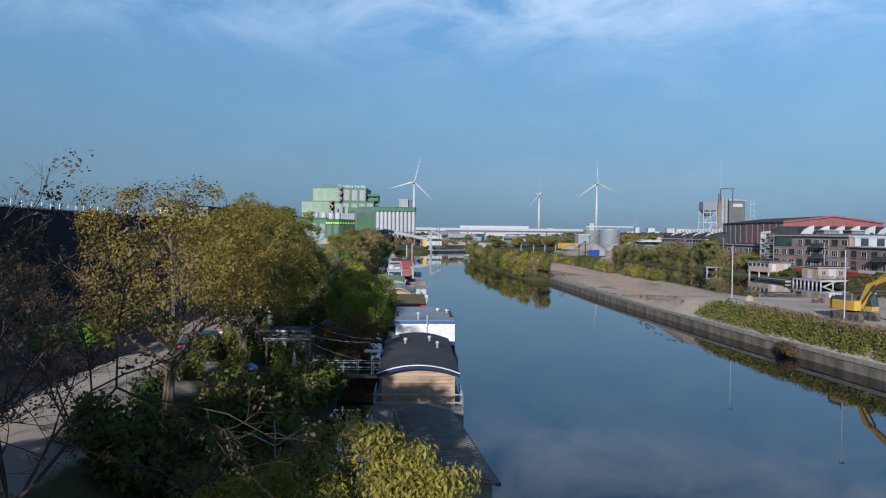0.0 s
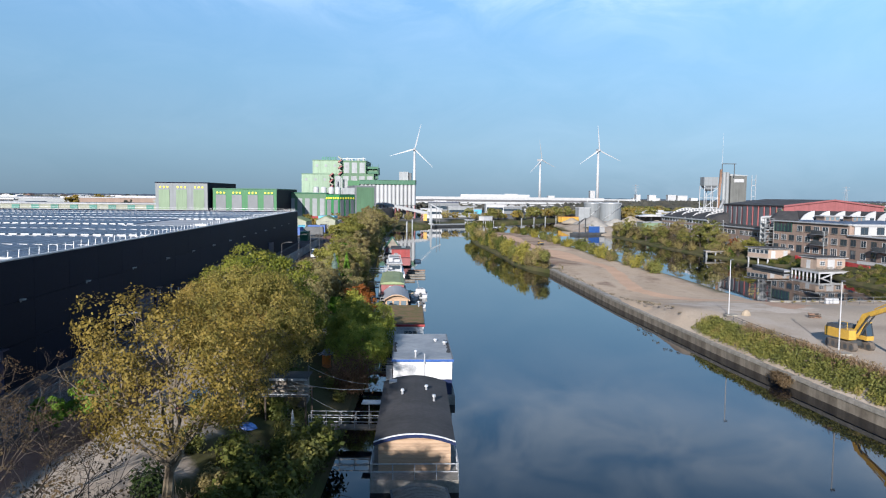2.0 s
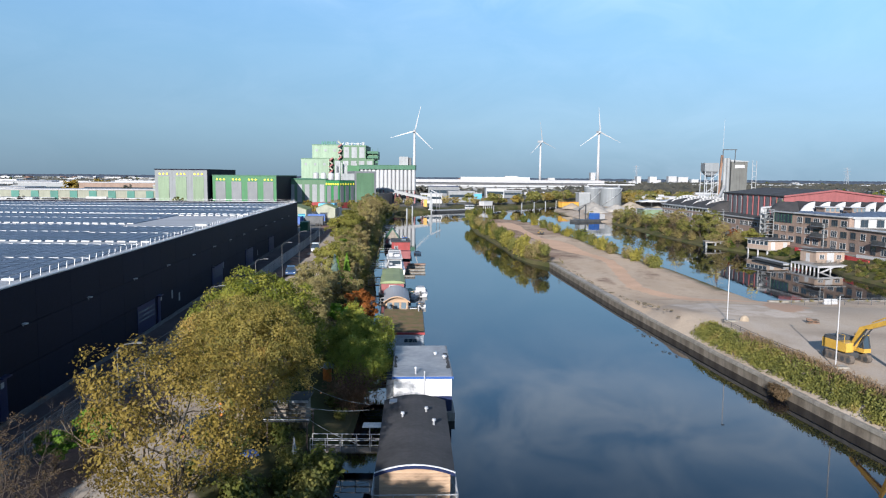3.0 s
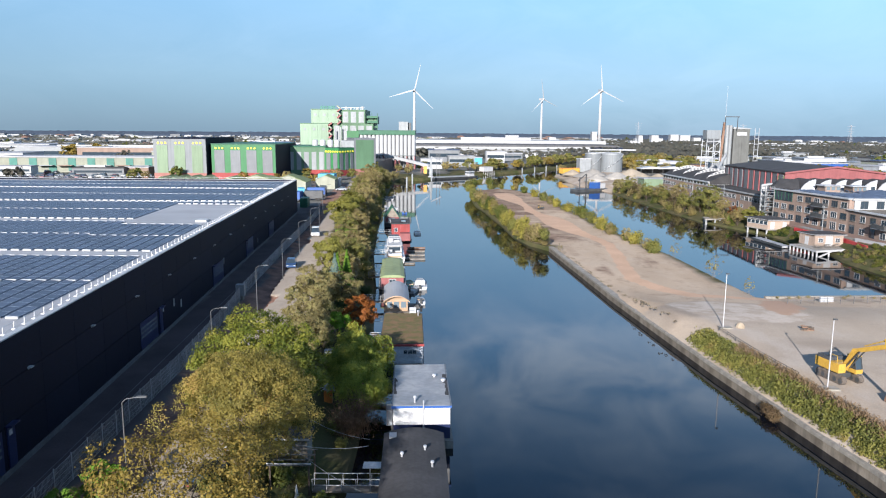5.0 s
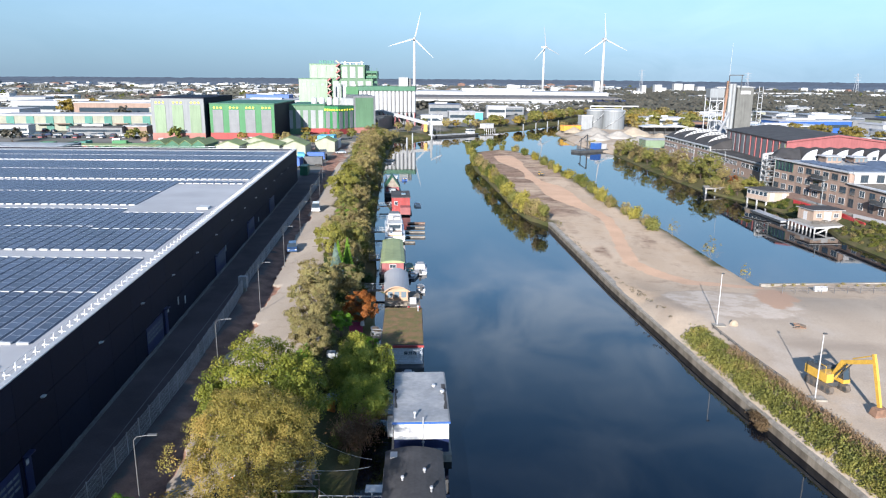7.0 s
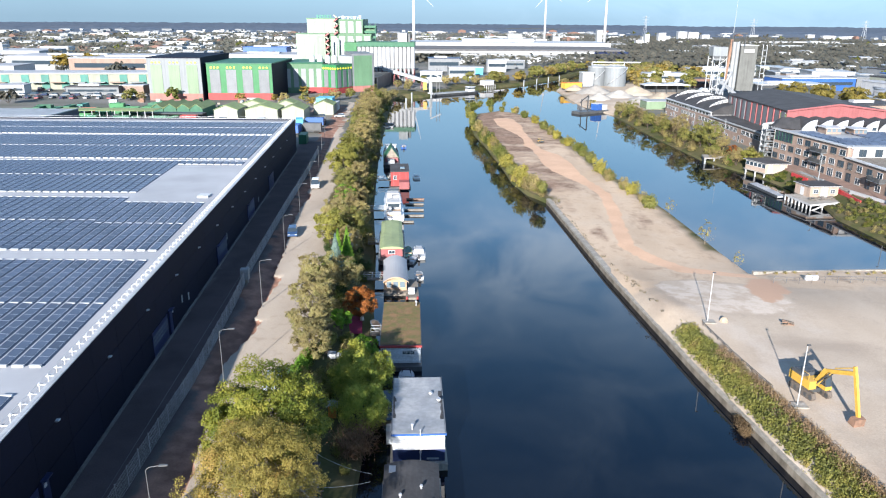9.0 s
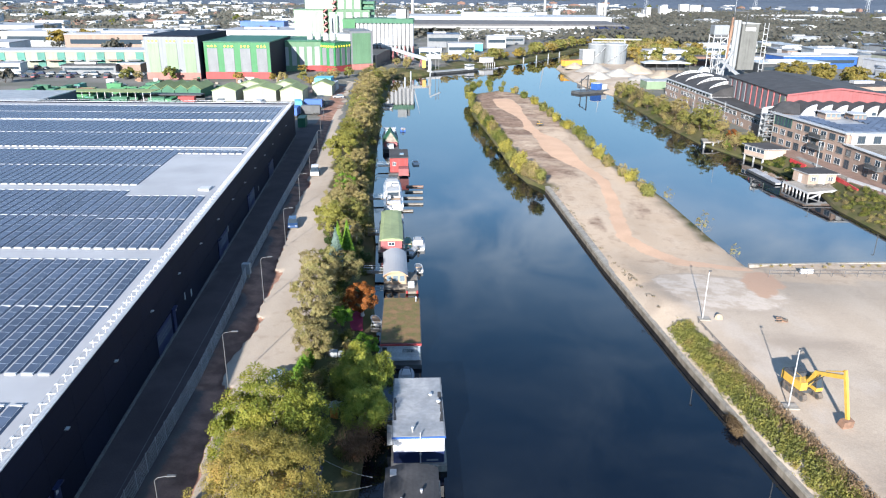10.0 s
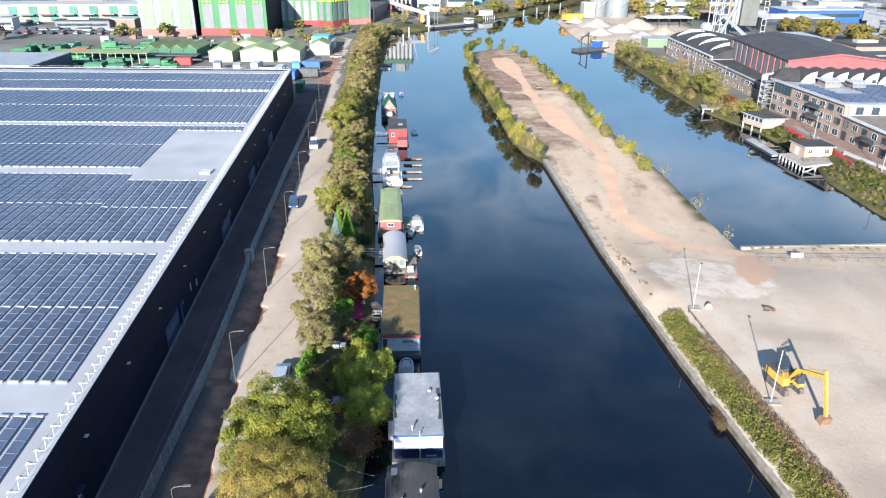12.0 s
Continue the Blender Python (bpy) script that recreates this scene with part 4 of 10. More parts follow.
def build_warehouse():
    ob = thing("warehouse", "long black steel-clad distribution warehouse with a solar roof", "warehouse", (0, 0, 3.0))
    y0, y1, xw, top = -30.0, 212.5, -190.0, 9.7
    ang = math.degrees(math.atan(0.078))
    # outer walls with thickness; the panels of the long wall are separate sheets with open joints
    t = 0.3
    plate = MB()
    plate.prism([(wall_x(y0) - t, y0), (wall_x(y0) - 0.03, y0), (wall_x(y1) - 0.03, y1), (wall_x(y1) - t, y1)], 0, top)
    plate.box(xw, y1 - t, 0, wall_x(y1) - t, y1, top)
    plate.box(xw, y0, 0, wall_x(y0) - t, y0 + t, top)
    plate.box(xw - t, y0, 0, xw, y1, top)
    part("wall", plate, M["black_clad"], ob)
    L = 6.0 * math.hypot(1, 0.078)
    sheets = {}
    for nm, za, zb in (("low", 0.45, 3.55), ("mid", 3.6, 6.6), ("high", 6.65, 9.62)):
        sheets[nm] = (MB().box(-0.02, 0.015, 0, 0.03, L - 0.015, zb - za).mesh("cladding_panel", M["black_clad"]), za)
    y = y0
    while y < y1 - 5.9:
        for me, za in sheets.values():
            part("cladding_panel", me, None, ob, at=(wall_x(y), y, za), rz=ang)
        y += 6.0
    part("plinth", MB().prism([(wall_x(y0), y0), (wall_x(y0) + 0.12, y0), (wall_x(y1) + 0.12, y1), (wall_x(y1), y1)], 0, 0.42), M["plinth"], ob, "dark concrete plinth")
    part("roof", MB().prism([(xw, y0 + t), (wall_x(y0) - t, y0 + t), (wall_x(y1) - t, y1 - t), (xw, y1 - t)], top - 0.7, top - 0.4), M["roof_pale"], ob, "pale grey roof membrane")
    c = MB()
    c.prism([(wall_x(y0) - 0.45, y0), (wall_x(y0) + 0.05, y0), (wall_x(y1) + 0.05, y1), (wall_x(y1) - 0.45, y1)], top, top + 0.1)
    c.box(xw, y1 - 0.45, top, wall_x(y1) - 0.45, y1 + 0.05, top + 0.1)
    part("coping", c, M["white_metal"], ob, "white metal roof edging")
    # edge protection: white posts on short feet, with thin rails
    rail = part("guard_rail", MB().beam((wall_x(y0) - 0.62, y0, top + 0.62), (wall_x(y1) - 0.62, y1, top + 0.62), 0.03).beam((wall_x(y0) - 0.62, y0, top + 0.2), (wall_x(y1) - 0.62, y1, top + 0.2), 0.025)
                .beam((xw, y1 - 0.7, top + 0.62), (wall_x(y1) - 0.7, y1 - 0.7, top + 0.62), 0.04), M["alu"], ob, "thin roof edge railing")
    pm = MB().beam((0, 0, 0), (0.08, 0, 1.05), 0.05, 0.04).box(-0.85, -0.035, 0.0, 0.05, 0.035, 0.05).box(-0.9, -0.1, 0.0, -0.68, 0.1, 0.08).mesh("post", M["lit_white"])
    y = y0 + 1
    while y < y1 - 1:
        part("post", pm, None, rail, at=(wall_x(y) - 0.68, y, top - 0.4), rz=ang)
        y += 1.55
    # wall lamps, dark doors, paned shutters, plates and a signal box on the long wall
    dm = MB().box(0.035, -0.5, 0, 0.14, 0.5, 3.1).box(0.035, -0.6, 3.1, 0.5, 0.6, 3.2).mesh("door", M["navy"])
    lm = MB().box(0.0, -0.22, 0, 0.34, 0.22, 0.09).box(0.0, -0.06, -0.15, 0.06, 0.06, 0.1).mesh("wall_lamp", M["white_metal"])
    for y in (40.4, 51.9, 63.4, 75, 86.5, 98, 109.5, 121, 132.5, 144, 156, 168, 180, 192):
        part("wall_lamp", lm, None, ob, "white wall lamp", at=(wall_x(y), y, 6.7), rz=ang)
    for y in (48.6, 82.6, 108.5, 134.5, 160.5):
        part("door", dm, None, ob, "tall dark steel door under a small canopy", at=(wall_x(y), y, 0.5), rz=ang)
    sh_ = MB().box(0.035, -2.9, 0, 0.07, 2.9, 3.0)
    for y in (44.6, 78.5, 112.2, 138.4, 164.4):
        q = part("shutter", sh_, M["navy"], ob, "dark loading shutter with rows of pale panes", at=(wall_x(y), y, 0.5), rz=ang)
        for r_ in range(3):
            for k in range(6):
                part("pane", MB().box(0.072, -2.7 + 0.92 * k, 1.2 + 0.5 * r_, 0.08, -1.95 + 0.92 * k, 1.42 + 0.5 * r_), M["grey"], q)
    pl_ = MB().box(0.035, -0.22, 0, 0.09, 0.22, 1.0).mesh("wall_plate", M["palegrey"])
    for y, z in ((87.9, 2.4), (90.9, 1.6), (115.6, 2.6), (146.2, 1.3)):
        part("wall_plate", pl_, None, ob, "pale grey wall plate", at=(wall_x(y), y, z), rz=ang)
    sg = MB().box(0.035, -0.2, 0, 0.06, 0.2, 0.4).mesh("sign_plate", M["white"])
    for y in (48.45, 83.3):
        part("sign_plate", sg, None, ob, "small white sign plate", at=(wall_x(y) + 0.12, y, 2.9), rz=ang)
    # solar rows
    blocks = ((20, 53.6), (56.4, 86.7), (88.6, 118.2), (120.6, 149.0), (151.6, 182.4), (185.2, 209.0))
    plen, zr = 3.1, top - 0.4
    cell = MB().add([(-0.48, 0.05, 0.18), (0.41, 0.05, 0.11), (0.41, plen - 0.05, 0.11), (-0.48, plen - 0.05, 0.18), (-0.48, 0.05, 0.14), (0.41, 0.05, 0.07), (0.41, plen - 0.05, 0.07), (-0.48, plen - 0.05, 0.14)],
                    [(0, 1, 2, 3), (7, 6, 5, 4), (0, 4, 5, 1), (1, 5, 6, 2), (2, 6, 7, 3), (3, 7, 4, 0)]).mesh("solar_panel", M["panel"])
    cells, backs, ends, frames, low = MB(), MB(), MB(), MB(), MB()
    sh = 0.08
    near_count = 0
    for bi, (ya, yb) in enumerate(blocks):
        for i in range(87):
            def rx(y):
                return wall_x(y) - 3.2 - 1.49 * i
            hole0, hole1 = 115.0, 145.5
            y = ya
            run = []
            while y + plen <= yb + 0.4:
                in_hole = bi in (2, 3) and i < 9 and hole0 - 0.2 < y + plen / 2 < hole1
                if not in_hole:
                    run.append(y)
                y += plen
            if not run:
                continue
            for y in run:
                x = rx(y)
                if x < xw + 3:
                    continue
                for f_, w_ in ((0.0, 0.035), (0.5, 0.03)):
                    yy = y + plen * f_
                    q = rx(yy)
                    frames.add([(q - 0.5, yy - w_, zr + 0.188), (q + 0.43, yy - w_, zr + 0.118), (q + 0.43, yy + w_, zr + 0.118), (q - 0.5, yy + w_, zr + 0.188)], [(0, 1, 2, 3)])
                if bi in (1, 2) and i < 15 and near_count < 300:
                    part("solar_panel", cell, None, ob, at=(x, y, zr), rz=ang)
                    near_count += 1
                else:
                    d = -sh * plen
                    cells.add([(x - 0.48, y + 0.05, zr + 0.18), (x + 0.41, y + 0.05, zr + 0.11), (x + 0.41 + d, y + plen - 0.05, zr + 0.11), (x - 0.48 + d, y + plen - 0.05, zr + 0.18)], [(0, 1, 2, 3)])
            s0, s1 = run[0], run[-1] + plen
            segs, prev = [], None
            for y in run:
                if prev is None or y - prev > plen + 0.5:
                    segs.append([y, y + plen])
                segs[-1][1] = y + plen
                prev = y
            for s0, s1 in segs:
                a, b_ = rx(s0), rx(s1)
                if a < xw + 3:
                    continue
                backs.add([(a - 0.51, s0, zr + 0.175), (a - 0.56, s0, zr + 0.01), (b_ - 0.56, s1, zr + 0.01), (b_ - 0.51, s1, zr + 0.175)], [(0, 1, 2, 3)])
                # dark blue-grey strip from the low panel edge down to the roof
                low.add([(a + 0.445, s0, zr + 0.1), (b_ + 0.445, s1, zr + 0.1), (b_ + 0.66, s1, zr + 0.012), (a + 0.66, s0, zr + 0.012)], [(3, 2, 1, 0)])
                for e0, e1 in ((0.41, 0.44), (-0.51, -0.48)):
                    z_ = 0.105 if e0 > 0 else 0.185
                    frames.add([(a + e0, s0, zr + z_), (a + e1, s0, zr + z_), (b_ + e1, s1, zr + z_), (b_ + e0, s1, zr + z_)], [(0, 1, 2, 3)])
                if s1 - s0 > 20:
                    m_, q = (s0 + s1) / 2, rx((s0 + s1) / 2)
                    ends.box(q - 0.5, m_ - 0.1, zr, q + 0.5, m_ + 0.1, zr + 0.2)
                for yy, xx in ((s0 - 0.28, a), (s1 + 0.05, b_)):
                    ends.box(xx - 0.5, yy, zr, xx + 0.5, yy + 0.24, zr + 0.18)
    tagged(part("solar_panel", cells, M["panel"], ob, "dark blue solar panels in long rows"), kind="stuff")
    tagged(part("module_frame", frames, M["alu"], ob, "pale aluminium frames of the solar modules"), kind="stuff")
    tagged(part("wind_deflector", backs, M["palegrey"], ob, "grey metal deflectors behind the panels"), kind="stuff")
    tagged(part("wind_deflector", low, M["row_edge"], ob, "blue-grey sheet along the low edge of the panels"), kind="stuff")
    tagged(part("ballast", ends, M["white_metal"], ob, "white ballast blocks at the row ends"), kind="stuff")
    # roof hatch and drain gutters
    part("roof_hatch", MB().box(-40.5, 117.0, zr, -38.7, 119.0, zr + 0.35), M["white_metal"], ob, "white roof hatch")
    return ob


build_warehouse()
wb = MB().box(-230, 230, 3.0, -130, 258, 9.6)
o = thing("warehouse", "low navy warehouse with a grey flat roof", "warehouse", (0, 0, 0))
part("wall", wb, M["navy"], o)
part("roof", MB().box(-229.6, 230.4, 9.605, -130.4, 257.6, 9.75), M["greyfelt"], o)
part("coping", MB().box(-230.1, 229.9, 9.6, -129.9, 230.4, 9.95).box(-130.4, 230.4, 9.6, -129.9, 258, 9.95), M["white_metal"], o)


# ---- the feed mill ----
def slab_hall(name, label, x0, x1, y0, y1, h, body, panel, plinth, n, roof, side=None, dots=True, base=3.0):
    """A tall shed that faces south: framed panels, rows of yellow discs above them, a coloured plinth."""
    ob = thing(name, label, "industrial hall", ((x0 + x1) / 2, y0, base))
    w, d = x1 - x0, y1 - y0
    part("wall", MB().box(-w / 2, 0, 0, w / 2, d, h), body, ob)
    # side: near-black cover on the east wall, its shade put into the colour
    if side:
        part("side_wall", MB().box(w / 2 + 0.002, 0.05, 0, w / 2 + 0.2, d, h), side, ob)
    pl = MB().box(-w / 2 - 0.05, -0.25, 0, w / 2, -0.002, 3.2)
    part("plinth", pl, plinth, ob)
    bay = w / n
    pm = MB().box(-bay * 0.31, -0.14, 3.25, bay * 0.31, -0.003, h * 0.84).mesh("wall_panel", panel)
    dm = MB().tube((0, -0.2, 0), (0, -0.005, 0), 0.5, n=8).mesh("disc", M["yellow_lamp"])
    for i in range(n):
        x = -w / 2 + bay * (i + 0.5)
        part("wall_panel", pm, None, ob, at=(x, 0, 0))
        if dots:
            for k in (-1, 0, 1):
                part("disc", dm, None, ob, "yellow disc", at=(x + k * bay * 0.21, 0, h * 0.9))
    part("roof", MB().box(-w / 2 - 0.2, -0.2, h, w / 2 + 0.25, d, h + 0.5), roof, ob)
    return ob


slab_hall("storage_hall", "tall pale grey storage hall with pale green panels", -140.3, -114.9, 348, 395, 19.6, M["hallgrey"], M["sage"], M["palered"], 3, M["black_clad"], M["black_clad"])
slab_hall("storage_hall", "bright green storage hall with grey panels and red base", -113.6, -82.2, 352, 400, 16.9, M["green"], M["grey"], M["red"], 4, M["darkgreen"], M["black_clad"])


def face_panels(ob, p0, p1, n, z0, z1, material, label="", proud=0.15, fill=0.6):
    """Panels along a wall from p0 to p1, standing a little in front of it."""
    dx, dy = p1[0] - p0[0], p1[1] - p0[1]
    L = math.hypot(dx, dy)
    rz = math.degrees(math.atan2(dy, dx))
    me = MB().box(-L / n * fill / 2, -proud, z0, L / n * fill / 2, -0.004, z1).mesh("wall_panel", material)
    for i in range(n):
        f = (i + 0.5) / n
        part("wall_panel", me, None, ob, label, at=(p0[0] + dx * f, p0[1] + dy * f, 0), rz=rz)


def build_mill():
    B = 3.0
    ob = thing("feed_mill", "large green and grey feed mill of stacked blocks", "factory", (0, 0, B))
    # low wing and corner block
    part("wing", MB().prism([(-83.5, 385), (-64, 389), (-66, 420), (-83.5, 420)], 0, 15.2), M["midgreen"], ob, "faded green wing")
    face_panels(ob, (-83.5, 385), (-64, 389), 5, 3.0, 12.6, M["palegrey"], fill=0.62)
    part("wing_roof", MB().prism([(-84, 384.6), (-63.6, 388.6), (-65.6, 420), (-84, 420)], 15.2, 15.8), M["darkgreen"], ob)
    part("plinth", MB().prism([(-72, 387.1), (-64, 388.7), (-64, 389), (-72, 387.36)], 0, 3.0), M["red"], ob)
    cb = [(-64, 389), (-55.8, 383.5), (-49, 395), (-57, 401)]
    part("corner_block", MB().prism(cb, 0, 14.6), M["green"], ob, "bright green corner block")
    part("corner_roof", MB().prism(cb, 14.6, 15.0), M["darkgreen"], ob)
    face_panels(ob, cb[0], cb[1], 2, 3.2, 12.0, M["grey"])
    face_panels(ob, cb[1], cb[2], 3, 3.2, 12.0, M["grey"])
    dm = MB().tube((0, -0.2, 0), (0, -0.005, 0), 0.55, n=8).mesh("disc", M["yellow_lamp"])
    for (p0, p1, k) in ((cb[0], cb[1], 6), (cb[1], cb[2], 6)):
        rz = math.degrees(math.atan2(p1[1] - p0[1], p1[0] - p0[0]))
        for i in range(k):
            f = (i + 0.5) / k
            part("disc", dm, None, ob, "yellow disc", at=(p0[0] + (p1[0] - p0[0]) * f, p0[1] + (p1[1] - p0[1]) * f, 12.9), rz=rz)
        off = [(p0[0] + 0.0, p0[1] - 0.2), (p1[0], p1[1] - 0.2), (p1[0], p1[1] - 0.003), (p0[0], p0[1] - 0.003)]
        part("plinth", MB().prism(off, 0, 3.0), M["red"], ob)
    gb = [(-49, 395.2), (-37.8, 401), (-45, 428), (-57, 424)]
    part("grey_block", MB().prism(gb, 3.0, 20.0), M["grey"], ob, "plain grey block")
    part("block_base", MB().prism(gb, 0, 2.98), M["palered"], ob)
    part("net_front", MB().prism([(-48.0, 395.4), (-38.8, 400.2), (-38.8, 400.4), (-48.0, 395.6)], 3.2, 19), M["midgreen"], ob, "green netting over scaffolding")
    part("annex", MB().prism([(-57, 401.2), (-49.2, 396), (-49.2, 412), (-57, 412)], 14.9, 18.6), M["palegrey"], ob)
    # the stacked tower
    def block(x0, x1, y0, y1, z0, z1, body, n, pane, name="tower_block"):
        p = part(name, MB().box(x0, y0, z0, x1, y1, z1), body, ob)
        part("parapet", MB().box(x0 - 0.2, y0 - 0.2, z1, x1 + 0.2, y1, z1 + 0.5), M["midgreen"], p)
        bay = (x1 - x0) / n
        me = MB().box(-bay * 0.34, -0.2, 0.6, bay * 0.34, -0.004, (z1 - z0) - 0.8).mesh("wall_panel", pane)
        hm = MB().box(-0.8, -0.3, 0, 0.8, -0.205, 1.6).mesh("hatch", M["palegrey"])
        for i in range(n):
            part("wall_panel", me, None, p, at=(x0 + bay * (i + 0.5), y0, z0))
            part("hatch", hm, None, p, at=(x0 + bay * (i + 0.5), y0, z1 - 4.2))
        return p
    block(-94.5, -75.9, 476, 505, 10, 28.2, M["palegreen"], 3, M["palegreen"])
    block(-88.1, -70.0, 481, 508, 28.75, 37.6, M["palegreen"], 3, M["palegreen"])
    block(-67.0, -51.6, 476, 508, 28.6, 37.0, M["midgreen"], 3, M["palegrey"])
    block(-73.0, -46.4, 476, 506, 10, 28.0, M["midgreen"], 5, M["palegrey"])
    em = part("gallery_tower", MB().box(-51.4, 481, 28.6, -44.6, 500, 33.6), M["midgreen"], ob)
    for k in range(4):
        part("gallery", MB().box(-51.4, 478.6, 22.6 + 3.2 * k, -43.6, 480.9, 23.0 + 3.2 * k).box(-51.4, 478.6, 23.0 + 3.2 * k, -43.6, 478.75, 24.1 + 3.2 * k), M["darkgreen"], em, "dark green outside gallery")
        for x in (-51.2, -47.5, -43.8):
            part("post", MB().beam((x, 478.7, 22.6 + 3.2 * k), (x, 478.7, 25.8 + 3.2 * k), 0.25), M["darkgreen"], em)
    # zigzag stair towers, two-tone
    for (xs, z0, z1) in ((-75.7, 15, 28), (-69.8, 28, 38.5)):
        z, k = z0, 0
        while z < z1:
            a, b_ = (xs, 474.6, z), (xs + 2.4, 474.6, z + 2.0)
            if k % 2:
                a, b_ = (xs + 2.4, 474.6, z), (xs, 474.6, z + 2.0)
            part("stair_flight", MB().beam(a, b_, 1.8, 0.9), M["redhall"] if k % 2 == 0 else M["cream"], ob, "red and cream outside stair flight")
            z, k = z + 2.0, k + 1
    # raised sign on the roof, as plain bars
    for k in range(6):
        x = -81.2 + 1.68 * k
        part("sign_bar", MB().box(x - 0.6, 481.5, 38.2, x + 0.6, 481.9, 40.1), M["teal"], ob, "teal roof sign bar")
    rg = MB()
    for x in range(-67, -51, 2):
        rg.beam((x, 477, 37.4), (x, 477, 38.9), 0.18)
    rg.beam((-67, 477, 38.9), (-52, 477, 38.9), 0.16)
    part("roof_railing", rg, M["steel"], ob)
    for x, w_, h_ in ((-66.0, 1.6, 2.2), (-62.6, 1.2, 1.6), (-58.8, 2.0, 1.8), (-55.0, 1.4, 2.4)):
        part("roof_duct", MB().box(x, 484, 37.5, x + w_, 486, 37.5 + h_), M["palegrey"], ob, "pale roof duct")
    for x, h in ((-71.0, 9), (-67.2, 10.5), (-63.4, 8.5), (-57.4, 10), (-53.0, 9)):
        part("vent_pipe", MB().tube((x, 472.5, 12), (x, 472.5, 15.5 + h), 0.45, n=8), M["white_metal"], ob)
    tm = MB().tube((0, 0, 0), (0, 0, 3.0), 1.6, n=14).dome((0, 0, 3.0), 1.6, (1, 1, 0.6), 14, 3).mesh("roof_tank", M["white_metal"])
    for x, y in ((-70.5, 396), (-66.5, 397), (-62.5, 398), (-59.0, 399)):
        part("roof_tank", tm, None, ob, "white roof tank", at=(x, y, 15.2))
    part("green_house", MB().box(-61.2, 456, 10, -53.6, 470, 23.9), M["green"], ob)
    # silo house: a row of white cells under a dark green head, on red legs
    part("silo_head", MB().box(-53.4, 454.4, 21.6, -17.9, 472, 24.1), M["darkgreen"], ob, "dark green silo house")
    part("head_roof", MB().box(-53.5, 454.2, 24.1, -17.7, 472, 24.4), M["darkgreen"], ob)
    sm = MB().tube((0, 0, 8.8), (0, 0, 21.5), 1.2, n=14).tube((0, 0, 5.0), (0, 0, 8.8), 0.35, 1.18, 14).mesh("silo", M["white_metal"])
    for i in range(14):
        for j in range(2):
            part("silo", sm, None, ob, "pale steel silo cell", at=(-51.9 + 2.53 * i, 456.2 + 3.6 * j, 0))
    for i in range(8):
        for j in (455, 463, 471):
            part("silo_leg", MB().beam((-53 + 4.95 * i, j, 0), (-53 + 4.95 * i, j, 8.6), 0.4), M["redhall"], ob, "dark red steel leg")
    part("leg_beam", MB().box(-53.3, 454.7, 8.4, -17.9, 455.2, 8.8), M["grey"], ob)
    part("back_wall", MB().box(-53.3, 466, 0, -18.2, 466.6, 21.5), M["grey"], ob)
    part("side_shed", MB().prism([(-43.5, 405), (-36.6, 405), (-32, 450), (-46, 450)], 0, 7.0), M["dark_steel"], ob)
    part("lift_house", MB().box(-28.4, 458, 24.4, -22.6, 466, 29.8), M["palegrey"], ob)
    part("lift_side", MB().box(-22.4, 460, 24.4, -20.8, 466, 29.2), M["dark_steel"], ob)
    # conveyor down to the quay
    cv = MB().beam((-36, 440, 9.5), (-8, 411, 4.4), 1.8, 1.6)
    part("conveyor", cv, M["white_metal"], ob, "white sloping conveyor gallery")
    for f in (0.25, 0.55, 0.85):
        x, y, z = -36 + 28 * f, 440 - 29 * f, 9.5 - 5.1 * f
        part("conveyor_leg", MB().beam((x - 0.8, y, 0), (x, y, z - 0.8), 0.25).beam((x + 0.8, y, 0), (x, y, z - 0.8), 0.25), M["redhall"], ob)
    return ob


build_mill()

# quay loader beside the barge
ql = thing("ship_loader", "yellow and white quayside ship loader", "crane", (-7, 408, 1.8))
part("tower", MB().box(-0.9, -0.9, 0, 0.9, 0.9, 5).box(-0.5, -0.5, 5, 0.5, 0.5, 10), M["palegrey"], ql)
part("hopper", MB().prism([(-4.2, -1), (-2.2, -1), (-2.2, 1), (-4.2, 1)], 1.5, 5.5), M["yellow"], ql)
part("boom", MB().beam((0, 0, 11), (6, -3, 8), 0.6), M["steel"], ql)
part("mast", MB().beam((3.2, 4, 0), (3.2, 4, 13), 0.25).beam((5.0, 4, 0), (5.0, 4, 13), 0.25).beam((3.2, 4, 13), (5.0, 4, 10), 0.2), M["lamp_grey"], ql)


def hull(L, W, H, bow=0.25, n=7):
    """A boat's outline, bow to +y, from below the water to the gunwale."""
    prof = [(-W / 2, 0), (-W / 2, L * (1 - bow))] + [(-W / 2 * math.cos(t * math.pi / 2), L * (1 - bow) + L * bow * math.sin(t * math.pi / 2)) for t in np.linspace(0.2, 1, n)]
    ring = prof + [(-x, y) for x, y in prof[::-1][1:]]
    ring = ring[::-1]
    low = [(x * 0.82, y * 0.96 + 0.02 * L) for x, y in ring]
    return MB().prism(low, -0.4, H, ring)


bg = thing("river_barge", "long dark steel river barge with a white wheelhouse", "barge", (-8.5, 403.5, 0), -50)
part("hull", hull(38, 5.2, 1.0, 0.12), M["dark_steel"], bg)
part("hatch_cover", MB().box(-2.1, 3, 1.0, 2.1, 28, 1.5), M["palegrey"], bg)
part("wheelhouse", MB().box(-1.9, 29.5, 1.0, 1.9, 33.5, 3.6), M["white"], bg)
part("wheelhouse_roof", MB().box(-2.1, 29.3, 3.6, 2.1, 33.8, 3.8), M["white_metal"], bg)
part("window_band", MB().box(-1.93, 29.45, 2.6, 1.93, 33.55, 3.3), M["glass"], bg)
